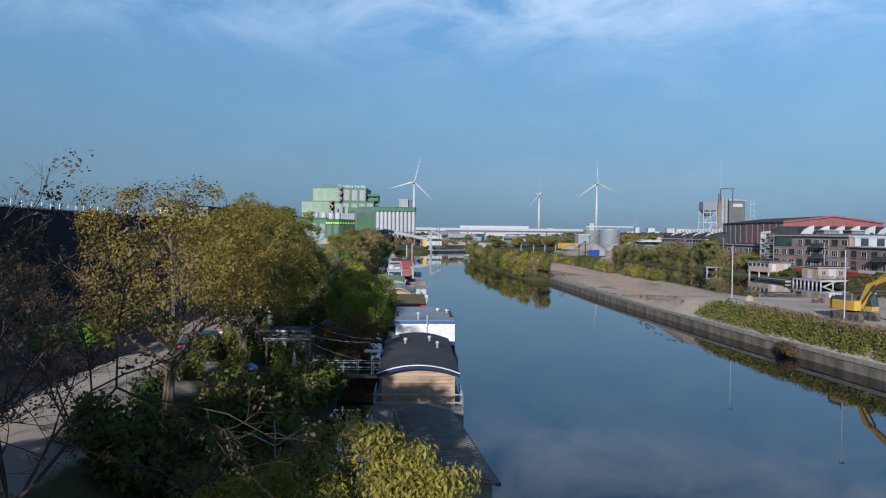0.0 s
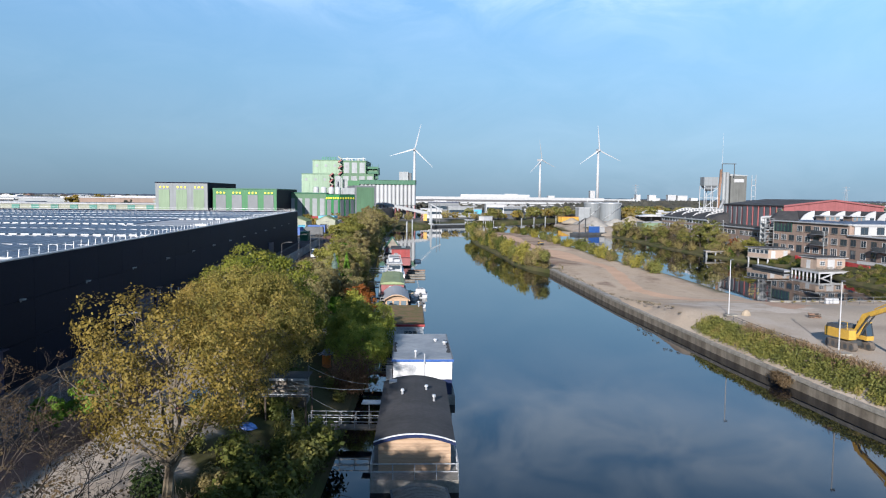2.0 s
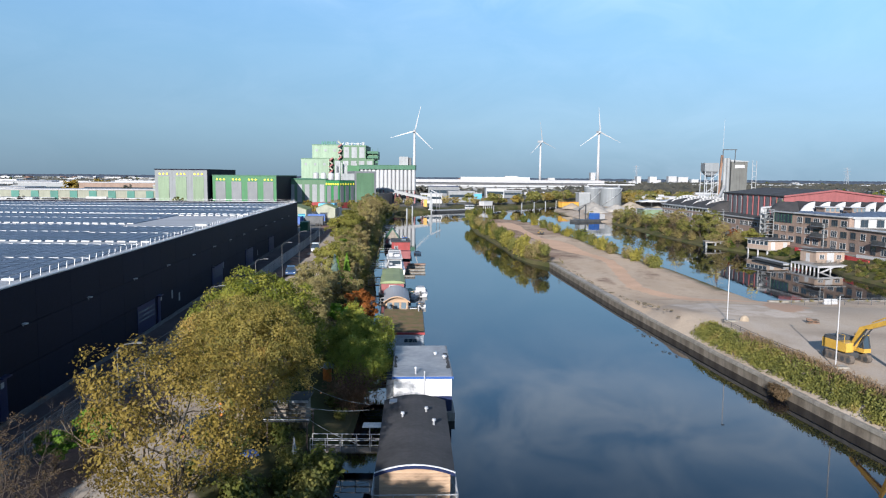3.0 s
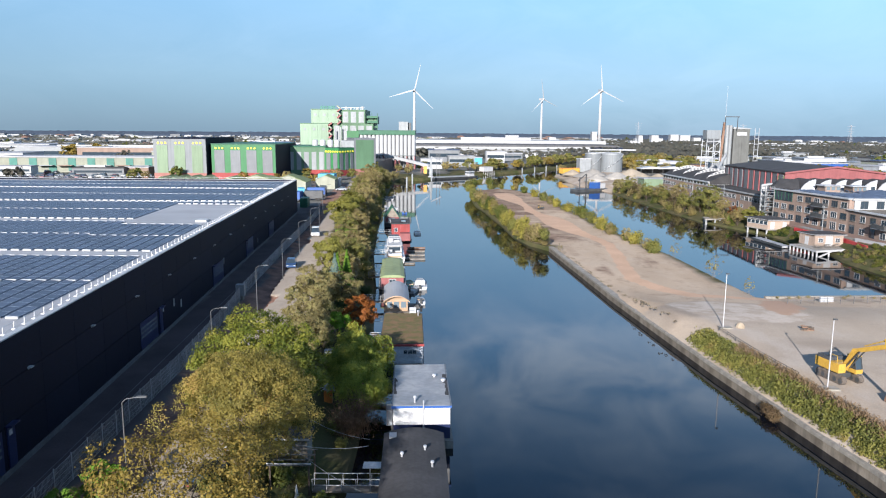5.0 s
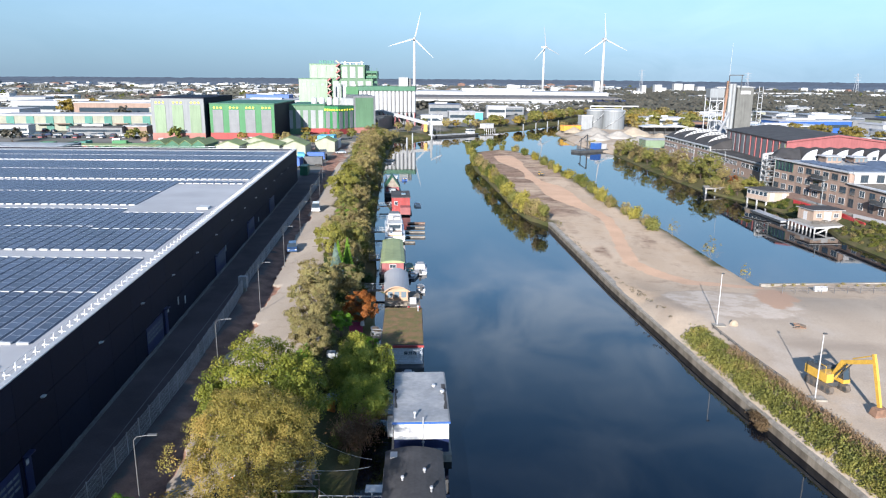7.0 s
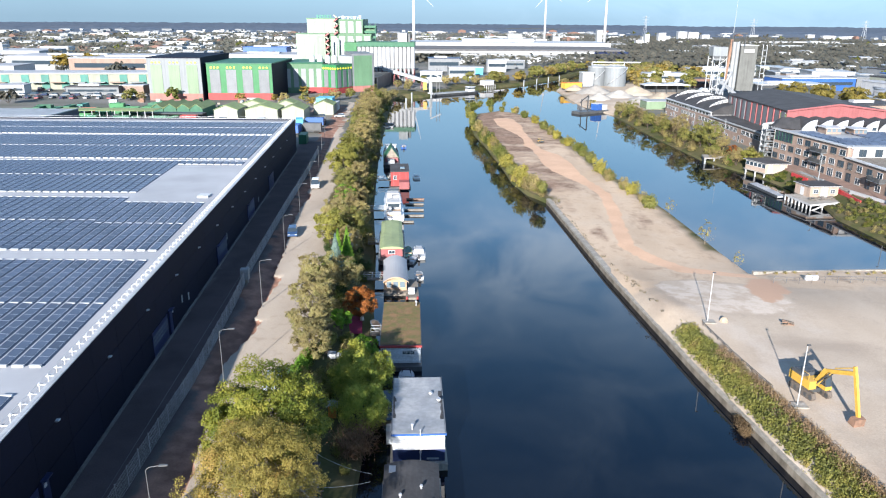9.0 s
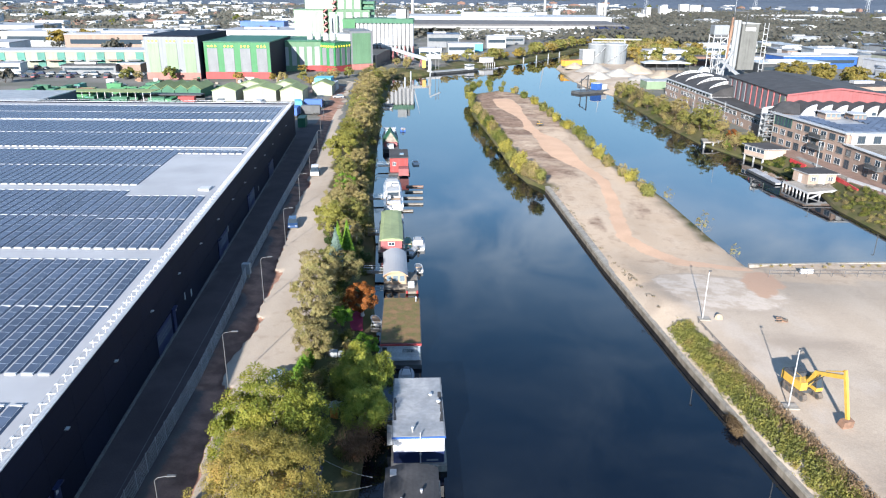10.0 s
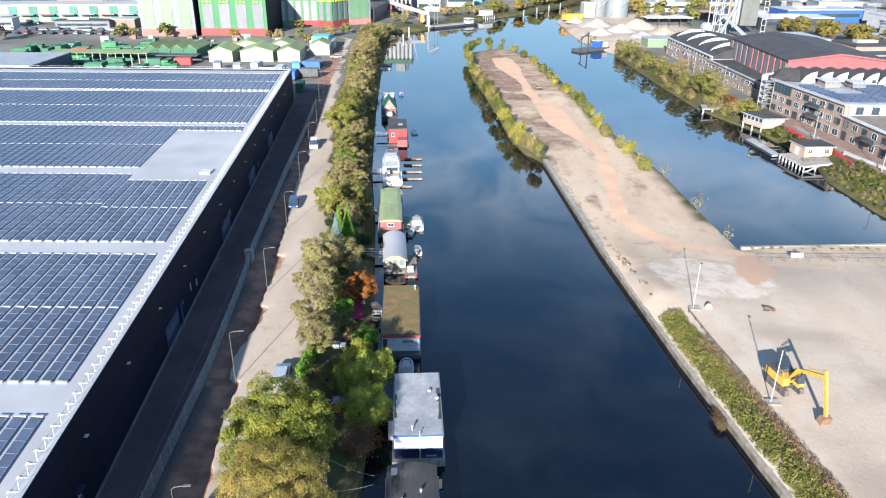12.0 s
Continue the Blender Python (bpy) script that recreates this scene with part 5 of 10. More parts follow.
part("bow_house", MB().box(-1.6, 1.2, 1.0, 1.6, 2.6, 2.0), M["white"], bg)


# ---- silo tower, tanks and heaps on the east side ----
def build_batching_tower():
    ob = thing("batching_tower", "concrete batching tower of grey silos and steel legs", "silo tower", (0, 0, 3.0))
    part("silo_block", MB().box(147.8, 368, 4.5, 156.0, 377, 26.4), M["silo_grey"], ob, "tall plain grey silo block")
    part("block_top", MB().prism([(147.4, 367.8), (156.6, 367.8), (156.6, 377), (147.4, 377)], 26.4, [27.4, 26.7, 26.7, 27.4]), M["palegrey"], ob)
    part("sign_board", MB().box(149.5, 367.6, 23.1, 154.4, 367.98, 24.8), M["white"], ob, "blank white sign board")
    for x in (144.7, 146.5):
        part("silo", MB().tube((x, 369, 6), (x, 369, 28.2), 0.88, n=12).tube((x, 369, 3.5), (x, 369, 6), 0.3, 0.85, 12), M["palegrey"], ob)
    part("chute", MB().beam((141.2, 367, 10), (142.4, 367, 29.6), 1.1), M["rust"], ob, "rust-brown elevator shaft")
    part("left_bin", MB().box(134.2, 368, 21.3, 141.4, 374, 25.7), M["hallgrey"], ob)
    part("bin_hopper", MB().prism([(136.4, 370), (139.2, 370), (139.2, 372.4), (136.4, 372.4)], 18.6, 21.3, [(134.4, 368.2), (141.2, 368.2), (141.2, 373.8), (134.4, 373.8)]), M["grey"], ob)
    fr = MB()
    for x in (133.8, 137.2, 140.6):
        for y in (366.2, 372.8):
            fr.beam((x, y, 0), (x, y, 21.2), 0.35)
    for z in (5, 10, 15, 20):
        fr.beam((133.8, 366.2, z), (140.6, 366.2, z), 0.3).beam((133.8, 372.8, z), (140.6, 372.8, z), 0.3)
        fr.beam((133.8, 366.2, z - 5), (140.6, 366.2, z), 0.25)
    part("steel_frame", fr, M["steel"], ob)
    tp = MB()
    for x in (142.4, 148.6):
        tp.beam((x, 366, 26), (x, 366, 32.4), 0.3)
    tp.beam((142.4, 366, 32.4), (149.5, 366, 32.4), 0.4)
    part("head_frame", tp, M["dark_steel"], ob)
    part("antenna", MB().tube((142.6, 367, 29), (142.9, 367, 48), 0.12, 0.05), M["steel"], ob)
    cvb = MB().beam((146, 352, 1), (139, 366, 9), 1.2).beam((134, 355, 1.5), (144, 366, 14), 1.0)
    part("conveyor", cvb, M["steel"], ob)
    ld = MB()
    for k in range(9):
        ld.beam((158.2, 367, 2 + 2.8 * k), (160.2, 367, 2 + 2.8 * k), 0.25)
    ld.beam((158.2, 367, 0), (158.2, 367, 27), 0.25).beam((160.2, 367, 0), (160.2, 367, 27), 0.25)
    part("ladder_frame", ld, M["steel"], ob)
    part("white_drum", MB().tube((130, 362, 4), (130, 366, 4), 2.2, n=12), M["white_metal"], ob)
    return ob


build_batching_tower()
for x, y, r in ((93.4, 447, 5.3), (104, 444, 6.6)):
    tk = thing("storage_tank", "large white steel storage tank on the gravel yard", "tank", (x, y, 3.0), group="white storage tanks")
    part("shell", MB().tube((0, 0, 0), (0, 0, 11.2), r, n=28), M["hallgrey"], tk, smooth=False)
    part("lid", MB().dome((0, 0, 11.2), r, (1, 1, 0.12), 28, 3), M["palegrey"], tk)
    part("rim", MB().tube((0, 0, 10.9), (0, 0, 11.3), r + 0.12, n=28), M["steel"], tk)
    for i in range(14):
        a0, a1 = 3.6 + i * 0.16, 3.6 + (i + 1) * 0.16
        part("stair_flight", MB().beam(((r + 0.5) * math.cos(a0), (r + 0.5) * math.sin(a0), 0.8 * i), ((r + 0.5) * math.cos(a1), (r + 0.5) * math.sin(a1), 0.8 * (i + 1)), 0.5, 0.15), M["steel"], tk)
gt = thing("pipe_bridge", "white steel pipe bridge over the tanks", "gantry", (0, 0, 3))
part("frame", MB().beam((92, 456, 0), (92, 456, 13.2), 0.5).beam((112, 456, 0), (112, 456, 13.2), 0.5).beam((92, 456, 13.2), (122, 456, 13.2), 0.7).beam((92, 456, 11.6), (112, 456, 11.6), 0.4), M["white_metal"], gt)


def heap(name, at, r, h, material, label, seed, sq=(1, 1)):
    rng = np.random.default_rng(seed)
    mb = MB()
    n, m = 20, 6
    vs = [(0, 0, h)]
    for j in range(1, m + 1):
        for i in range(n):
            a = 2 * math.pi * i / n
            k = j / m * (1 + rng.uniform(-0.12, 0.12))
            vs.append((r * sq[0] * k * math.cos(a), r * sq[1] * k * math.sin(a), max(-0.3, h * (1 - j / m) + rng.uniform(-0.1, 0.1) * h * (j < m)) - (0.3 if j == m else 0)))
    fs = [(0, 1 + i, 1 + (i + 1) % n) for i in range(n)]
    for j in range(m - 1):
        fs += [(1 + j * n + i, 1 + (j + 1) * n + i, 1 + (j + 1) * n + (i + 1) % n, 1 + j * n + (i + 1) % n) for i in range(n)]
    mb.add(vs, fs)
    return solo(name, mb, material, label, "heap", at, smooth=True)


for i, (x, y, r, h, mk) in enumerate(((84, 402, 10, 4.5, "stone"), (92, 380, 9, 4.0, "stone"), (80, 372, 7, 3.2, "stone"), (104, 395, 11, 5.0, "sand"), (112, 372, 9, 3.6, "sand"), (98, 360, 8, 3.0, "stone"), (110, 350, 9, 3.2, "stone"), (76, 420, 6, 3.0, "sand"))):
    heap("gravel_heap" if mk == "stone" else "sand_heap", (x, y, 2.6), r, h, M[mk], "heap of pale gravel on the yard" if mk == "stone" else "heap of yellow-brown sand on the yard", i)
hp = thing("yellow_container", "yellow steel bins beside the gravel yard", "container", (76, 432, 2.6), 25)
part("bin", MB().box(-6, -2, 0, 6, 2, 3), M["yellow"], hp)
part("lid", MB().box(-6.1, -2.1, 3, 6.1, 2.1, 3.2), M["orange"], hp)
hp = thing("site_office", "pale grey site office cabin", "cabin", (86, 440, 3), 10)
part("wall", MB().box(-3.5, -3, 0, 3.5, 3, 8), M["palegrey"], hp)
part("roof", MB().box(-3.7, -3.2, 8, 3.7, 3.2, 8.4), M["white"], hp)
wbt = thing("work_barge", "dark work barge with a small crane and blue cabin", "barge", (69.5, 336, 0), -58)
part("hull", MB().prism([(-3, -10), (3, -10), (3, 10), (-3, 10)], -0.3, 1.1), M["dark_steel"], wbt)
part("cabin", MB().box(-2, 1, 1.1, 1.6, 4.5, 4.0), M["blue"], wbt)
part("cabin_roof", MB().box(-2.1, 0.9, 4.0, 1.7, 4.6, 4.2), M["white"], wbt)
part("wheelhouse", MB().box(-1.8, 5, 1.1, 1.5, 8, 3.4), M["white"], wbt)
part("crane_mast", MB().beam((0, -3, 1.1), (0, -3, 8), 0.4).beam((0, -3, 8), (0, -8, 5), 0.3).beam((-1, -6, 1.1), (-1, -6, 6.5), 0.3), M["dark_steel"], wbt)
wt = thing("workshop", "low workshop with a pale green front and white roof", "shed", (101, 330, 3), 6)
part("wall", MB().box(-10, -4, 0, 8, 4, 3.4), M["sage"], wt)
part("roof", MB().box(-10.3, -4.3, 3.4, 8.3, 4.3, 3.7), M["palegrey"], wt)
wt = thing("workshop", "open storage shed with a curved white canopy", "shed", (122, 402, 3), 4)
part("canopy", MB().side([(-13, 4.6), (-6, 5.6), (0, 4.8), (6, 5.6), (13, 4.6), (13, 4.3), (-13, 4.3)], -4, 4), M["white_metal"], wt)
for x in (-12.5, -6, 0, 6, 12.5):
    for y in (-3.5, 3.4):
        part("post", MB().beam((x, y, 0), (x, y, 4.4), 0.3), M["dark_steel"], wt)
part("back_wall", MB().box(-12.5, 3.6, 0, 12.5, 3.9, 4.3), M["dark_steel"], wt)


# ---- the brick works along the east bank ----
def along(p0, p1, f, off=0.0):
    dx, dy = p1[0] - p0[0], p1[1] - p0[1]
    L = math.hypot(dx, dy)
    return (p0[0] + dx * f + dy / L * off, p0[1] + dy * f - dx / L * off)


def build_brick_works():
    ob = thing("brick_factory", "long brown brick factory with strip windows and dark curved roofs", "factory", (0, 0, 0))
    a, b = (94.8, 308.0), (98.2, 215.0)  # the long front along the water
    depth = 15.0
    top = 9.9
    mid = along(a, b, 0.52)
    def back(p, d):
        return (p[0] + d, p[1] + d * 0.05)
    part("wall", MB().prism([a, b, back(b, depth), back(a, depth)], 2.0, 8.2), M["brick"], ob)
    part("upper_wall", MB().prism([a, mid, back(mid, depth), back(a, depth)], 8.2, 9.6), M["white"], ob, "white clerestory strip")
    part("eave_near", MB().prism([along(a, b, 0.525, 0.5), along(a, b, 1, 0.5), back(b, depth), back(mid, depth)], 8.2, 8.6), M["white_metal"], ob)
    part("flat_roof", MB().prism([along(a, b, 0.53), b, back(b, depth), back(mid, depth)], 8.6, 8.8), M["bitumen"], ob)
    part("eave_far", MB().prism([along(a, b, 0, 0.6), along(a, b, 0.525, 0.6), back(mid, depth), back(a, depth)], 9.6, 9.95), M["white_metal"], ob)
    rz = math.degrees(math.atan2(b[1] - a[1], b[0] - a[0]))
    n = 30
    for i in range(n):
        p = along(a, b, (i + 0.5) / n, 0.03)
        if i % 6 != 5:
            window(ob, (p[0], p[1], 5.9), rz, 2.75, 1.5, 3, 1, sill=False)
        if i < 15:
            window(ob, (along(a, b, (i + 0.5) / n, 0.03)[0], p[1], 8.35), rz, 2.5, 1.1, 1, 1, sill=False)
        if i % 5 == 3:
            window(ob, (p[0], p[1], 3.2), rz, 1.2, 2.2, 1, 1, sill=False)
        elif i % 2 == 0:
            window(ob, (p[0], p[1], 3.4), rz, 1.6, 1.2, 2, 1, sill=False)
    # curved dark roof with white lens-shaped rooflights over the far half
    prof = [(0, 9.95), (3, 11.5), (7, 12.5), (11, 12.9), (16, 12.6), (22, 11.4), (28, 9.9)]
    rf = MB()
    k = len(prof)
    for p in (along(a, b, 0.0, -0.2), along(a, b, 0.525, -0.2)):
        rf.v += [(p[0] + s, p[1] + s * 0.05, z) for s, z in prof] + [(p[0] + 28, p[1] + 1.4, 9.0), (p[0], p[1], 9.0)]
    m = k + 2
    rf.f += [(i, i + 1, m + i + 1, m + i) for i in range(k - 1)] + [tuple(range(m - 1, -1, -1)), tuple(range(m, 2 * m))]
    part("curved_roof", rf, M["bitumen"], ob, "dark curved roof")
    lens = MB()
    ns = 9
    for i in range(ns + 1):
        s = i / ns
        x, z = 1.5 + 11.5 * s, 0.0
        zr = np.interp(x, [p[0] for p in prof], [p[1] for p in prof])
        hgt = 1.15 * math.sin(math.pi * s) ** 0.7
        lens.v += [(x, 0, zr), (x, 0, zr + hgt), (x, 3.2 * math.sin(math.pi * s), zr + hgt * 0.35)]
    for i in range(ns):
        lens.f += [(3 * i, 3 * i + 3, 3 * i + 4, 3 * i + 1), (3 * i + 1, 3 * i + 4, 3 * i + 5, 3 * i + 2)]
    lm = lens.mesh("rooflight", M["white"])
    panes = []
    for i in range(1, 8):
        x = 2.4 + i * 1.3
        s = (x - 1.5) / 11.5
        zr = np.interp(x, [p[0] for p in prof], [p[1] for p in prof])
        panes.append(MB().box(x - 0.42, -0.05, zr + 0.15, x + 0.42, -0.01, zr + 0.9 * math.sin(math.pi * s) ** 0.7).mesh("pane", M["grey"]))
    for f in (0.06, 0.19, 0.32, 0.45):
        p = along(a, b, f)
        q = part("rooflight", lm, None, ob, "white lens-shaped rooflight", at=(p[0], p[1], 0))
        for me in panes:
            part("pane", me, None, q)
    return ob


build_brick_works()


def build_red_hall():
    """A hall with a low gable: long striped wall to the west, gable end to the south."""
    ob = thing("red_hall", "large dark red steel hall with grey stripes and a black roof", "hall", (0, 0, 0))
    a, b = (104.6, 266.0), (103.4, 216.5)  # west wall, far to near
    gx, gy = 31.0, 1.0  # along the gable
    c, d = (b[0] + gx, b[1] + gy), (a[0] + gx, a[1] + gy)
    ze, zr = 15.4, 17.3
    m0, m1 = ((b[0] + c[0]) / 2, (b[1] + c[1]) / 2), ((a[0] + d[0]) / 2, (a[1] + d[1]) / 2)
    w = MB()
    w.add([(a[0], a[1], 3), (b[0], b[1], 3), (c[0], c[1], 3), (d[0], d[1], 3), (a[0], a[1], ze), (b[0], b[1], ze), (c[0], c[1], ze), (d[0], d[1], ze), (m0[0], m0[1], zr), (m1[0], m1[1], zr)],
          [(0, 1, 5, 4), (1, 2, 6, 8, 5), (2, 3, 7, 6), (3, 0, 4, 9, 7)])
    part("wall", w, M["redhall"], ob)
    r = MB()
    for z in (0.02, 0.35):
        r.v += [(a[0] - 0.4, a[1], ze + z), (b[0] - 0.4, b[1] - 0.4, ze + z), (m0[0], m0[1] - 0.4, zr + z), (m1[0], m1[1], zr + z), (c[0] + 0.3, c[1] - 0.4, ze + z), (d[0] + 0.3, d[1], ze + z)]
    r.f += [(6, 7, 8, 9), (9, 8, 10, 11), (0, 3, 2, 1), (3, 5, 4, 2), (0, 1, 7, 6), (1, 2, 8, 7), (2, 4, 10, 8)]
    part("roof", r, M["bitumen"], ob, "black felt roof")
    part("verge", MB().beam((b[0] - 0.2, b[1] - 0.45, ze + 0.2), (m0[0], m0[1] - 0.45, zr + 0.2), 0.15, 0.5).beam((m0[0], m0[1] - 0.45, zr + 0.2), (c[0], c[1] - 0.45, ze + 0.2), 0.15, 0.5), M["redhall"], ob)
    n = 11
    L = math.hypot(b[0] - a[0], b[1] - a[1])
    rz = math.degrees(math.atan2(b[1] - a[1], b[0] - a[0]))
    st = MB().box(-1.3, -0.2, 8.8, 1.3, -0.004, ze - 0.3).mesh("stripe", M["grey"])
    mu = MB().box(-0.18, -0.35, 8.8, 0.18, -0.004, ze).mesh("mullion", M["redhall"])
    for i in range(n):
        p = along(a, b, (i + 0.5) / n)
        part("stripe", st, None, ob, "grey stripe panel", at=(p[0], p[1], 0), rz=rz)
        if i >= 5:
            q = along(a, b, (i + 0.0) / n)
            part("mullion", mu, None, ob, "dark red mullion", at=(q[0], q[1], 0), rz=rz)
    part("corner_panel", MB().box(b[0] - 0.1, b[1] + 0.5, 9, b[0] + 0.25, b[1] + 5.0, ze - 0.8), M["oliveroof"], ob, "olive green corner panel")
    return ob


build_red_hall()


def build_loft_block():
    """Three storeys of lofts, a row of sail-shaped roof lights, and a lower wing with terraces."""
    ob = thing("loft_building", "brown brick loft building with balconies, sail roof lights and solar panels", "apartment building", (0, 0, 0))
    a, c, d, f2 = (97.0, 209.0), (101.4, 177.5), (102.4, 158.0), (103.4, 124.0)
    z0, z1, z2 = 2.6, 11.3, 8.7
    part("wall", MB().prism([a, c, (128, 178.2), (126, 212)], z0, z1), M["brick"], ob)
    part("wall", MB().prism([c, d, (126, 158.0), (126, 177.4)], z0, z2), M["brick"], ob)
    part("wall", MB().prism([d, f2, (126, 124.0), (126, 157.9)], z0, z2), M["brick"], ob)
    part("eave", MB().prism([along(a, c, -0.02, 0.6), along(a, c, 1.01, 0.6), along(a, c, 1.01, -0.9), along(a, c, -0.02, -0.9)], z1, z1 + 0.3), M["white_metal"], ob, "white projecting eave")
    part("eave", MB().prism([along(c, d, 0.0, 0.5), along(c, d, 1, 0.5), along(c, d, 1, -0.7), along(c, d, 0.0, -0.7)], z2, z2 + 0.3), M["white_metal"], ob)
    part("eave", MB().prism([along(d, f2, 0, 0.5), along(d, f2, 1, 0.5), along(d, f2, 1, -0.7), along(d, f2, 0, -0.7)], z2, z2 + 0.3), M["white_metal"], ob)
    part("roof_edge", MB().box(102.0, 176.9, z1 - 0.2, 128, 177.45, z1 + 0.3), M["white_metal"], ob)
    part("roof", MB().prism([(98.4, 206.0), (102.2, 178.0), (127, 178.4), (125.4, 206)], z1 + 0.005, z1 + 0.12), M["greyfelt"], ob)
    part("terrace_roof", MB().prism([(102.3, 177.0), (103.2, 158.5), (125.6, 158.5), (125.6, 176.8)], z2 + 0.005, z2 + 0.1), M["planks"], ob, "brown decked roof terrace")
    part("roof", MB().prism([(103.3, 158.2), (104.3, 124.4), (125.6, 124.4), (125.6, 158.3)], z2 + 0.005, z2 + 0.12), M["greyfelt"], ob)
    # white rendered end of the top storey, with its glazed doors
    part("end_wall", MB().box(102.6, 177.2, z2 + 0.1, 127.8, 177.46, z1 - 0.21), M["white"], ob, "white rendered end wall")
    for i in range(6):
        window(ob, (105.0 + 4.0 * i, 177.17, z2 + 0.3), 0, 1.9, 1.9, 2, 1, M["dark_steel"], M["glass"], sill=False)
    # solar panels on both flat roofs
    cell = MB().add([(-1.0, -0.8, 0.12), (1.0, -0.8, 0.12), (1.0, 0.8, 0.55), (-1.0, 0.8, 0.55), (-1.0, -0.8, 0.06), (1.0, -0.8, 0.06), (1.0, 0.8, 0.49), (-1.0, 0.8, 0.49)],
                    [(0, 1, 2, 3), (7, 6, 5, 4), (0, 4, 5, 1), (1, 5, 6, 2), (2, 6, 7, 3), (3, 7, 4, 0)]).mesh("solar_panel", M["panel"])
    for j in range(9):
        for i in range(11):
            if 181 + 2.3 * j > 190 and 1 < i < 6:
                continue
            part("solar_panel", cell, None, ob, at=(103.2 + 2.15 * i - 0.3 * j, 181 + 2.3 * j, z1 + 0.12), rz=4)
    for j in range(7):
        for i in range(9):
            part("solar_panel", cell, None, ob, at=(106.5 + 2.15 * i, 142 + 2.3 * j, z2 + 0.12), rz=2)
    # dark shells of the roof, each ending in a white sail that faces south
    prof = [(0.0, 0.0), (0.5, 0.9), (1.3, 1.75), (2.3, 2.4), (3.3, 2.75), (4.15, 2.9)]
    sh = MB()
    for y in (205.9, 215.5):
        sh.v += [(x, y, z1 + 0.1 + z) for x, z in prof] + [(4.15, y, z1 - 0.3), (0, y, z1 - 0.3)]
    m = len(prof) + 2
    sh.f += [(i, (i + 1) % m, m + (i + 1) % m, m + i) for i in range(m)] + [tuple(range(m - 1, -1, -1)), tuple(range(m, 2 * m))]
    shell = sh.mesh("roof_shell", M["bitumen"])
    sl = MB()
    for y in (205.45, 205.88):
        sl.v += [(x, y, z1 + 0.12 + z * 1.04) for x, z in prof] + [(4.0, y, z1 + 0.12)]
    m = len(prof) + 1
    sl.f += [(i, (i + 1) % m, m + (i + 1) % m, m + i) for i in range(m)] + [tuple(range(m - 1, -1, -1)), tuple(range(m, 2 * m))]
    sail = sl.mesh("sail_light", M["white"])
    pane = MB().box(2.5, 205.38, z1 + 0.35, 3.6, 205.44, z1 + 1.25).mesh("pane", M["glass"])
    for i in range(7):
        part("roof_shell", shell, None, ob, "dark felt roof shell", at=(103.0 + 4.2 * i, -0.35 * i, 0))
        q = part("sail_light", sail, None, ob, "white sail-shaped roof light", at=(103.0 + 4.2 * i, -0.35 * i, 0))
        if i > 3:
            part("pane", pane, None, q)
    hip = MB().add([(96.6, 209.6, z1 + 0.3), (103.0, 205.9, z1 + 0.2), (104.0, 209.5, z1 + 2.9), (104.0, 215.4, z1 + 2.6), (100.4, 213.0, z1 + 2.9), (97.6, 215.6, z1 + 0.3), (103.0, 207.0, z1 - 0.4), (96.8, 210.0, z1 - 0.4)],
                   [(0, 1, 2), (0, 2, 4), (4, 2, 3), (0, 4, 5), (5, 4, 3), (0, 7, 6, 1)])
    part("hip_roof", hip, M["bitumen"], ob, "dark felt hipped roof end")
    for x, w, y in ((106.6, 4.2, 199.0), (113.2, 3.6, 197.0)):
        q = part("roof_cabin", MB().box(x, y, z1 + 0.12, x + w, y + 4.5, z1 + 1.7), M["brick"], ob, "small brick roof cabin")
        part("cabin_roof", MB().box(x - 0.5, y - 0.6, z1 + 1.7, x + w + 0.5, y + 4.9, z1 + 1.9), M["white_metal"], q)
        for k in range(3):
            part("cabin_pane", MB().box(x + 0.3 + k * w / 3, y - 0.06, z1 + 0.6, x + k * w / 3 + w / 3 - 0.1, y - 0.004, z1 + 1.5), M["glass_day"], q)
    # the facade towards the water
    part("corner_glazing", MB().prism([along(a, c, 0.03, 0.14), along(a, c, 0.28, 0.14), along(a, c, 0.28, 0.003), along(a, c, 0.03, 0.003)], 8.5, 11.1), M["glass"], ob, "dark glazed corner")
    gb = MB().box(-0.05, -0.2, 0, 0.05, -0.141, 2.6).mesh("glazing_bar", M["darkgreen"])
    rz = math.degrees(math.atan2(c[1] - a[1], c[0] - a[0]))
    for k in range(6):
        p = along(a, c, 0.03 + 0.05 * k)
        part("glazing_bar", gb, None, ob, at=(p[0], p[1], 8.5), rz=rz)
    for lvl, z in enumerate((3.3, 6.1, 8.9)):
        for i in range(9):
            if lvl == 2 and i < 3:
                continue
            p = along(a, c, (i + 0.5) / 9, 0.03)
            tall = lvl == 0 and i in (3, 7)
            window(ob, (p[0], p[1], z - (0.5 if tall else 0)), rz, 2.3, 2.3 if tall else 1.6, 3 if i % 2 else 2, 1, M["white"] if (i + lvl) % 3 else M["dark_steel"])
    for p0, p1, k in ((c, d, 5), (d, f2, 9)):
        rz2 = math.degrees(math.atan2(p1[1] - p0[1], p1[0] - p0[0]))
        for lvl, z in enumerate((3.2, 6.2)):
            for i in range(k):
                p = along(p0, p1, (i + 0.5) / k, 0.03)
                tall = lvl == 0 and i % 2 == 0
                window(ob, (p[0], p[1], z - (0.3 if tall else 0)), rz2, 2.0, 2.3 if tall else 1.6, 2, 1, M["white"] if i % 2 else M["dark_steel"])
    bal = MB().box(-2.4, -1.6, 0, 2.4, 0, 0.15)
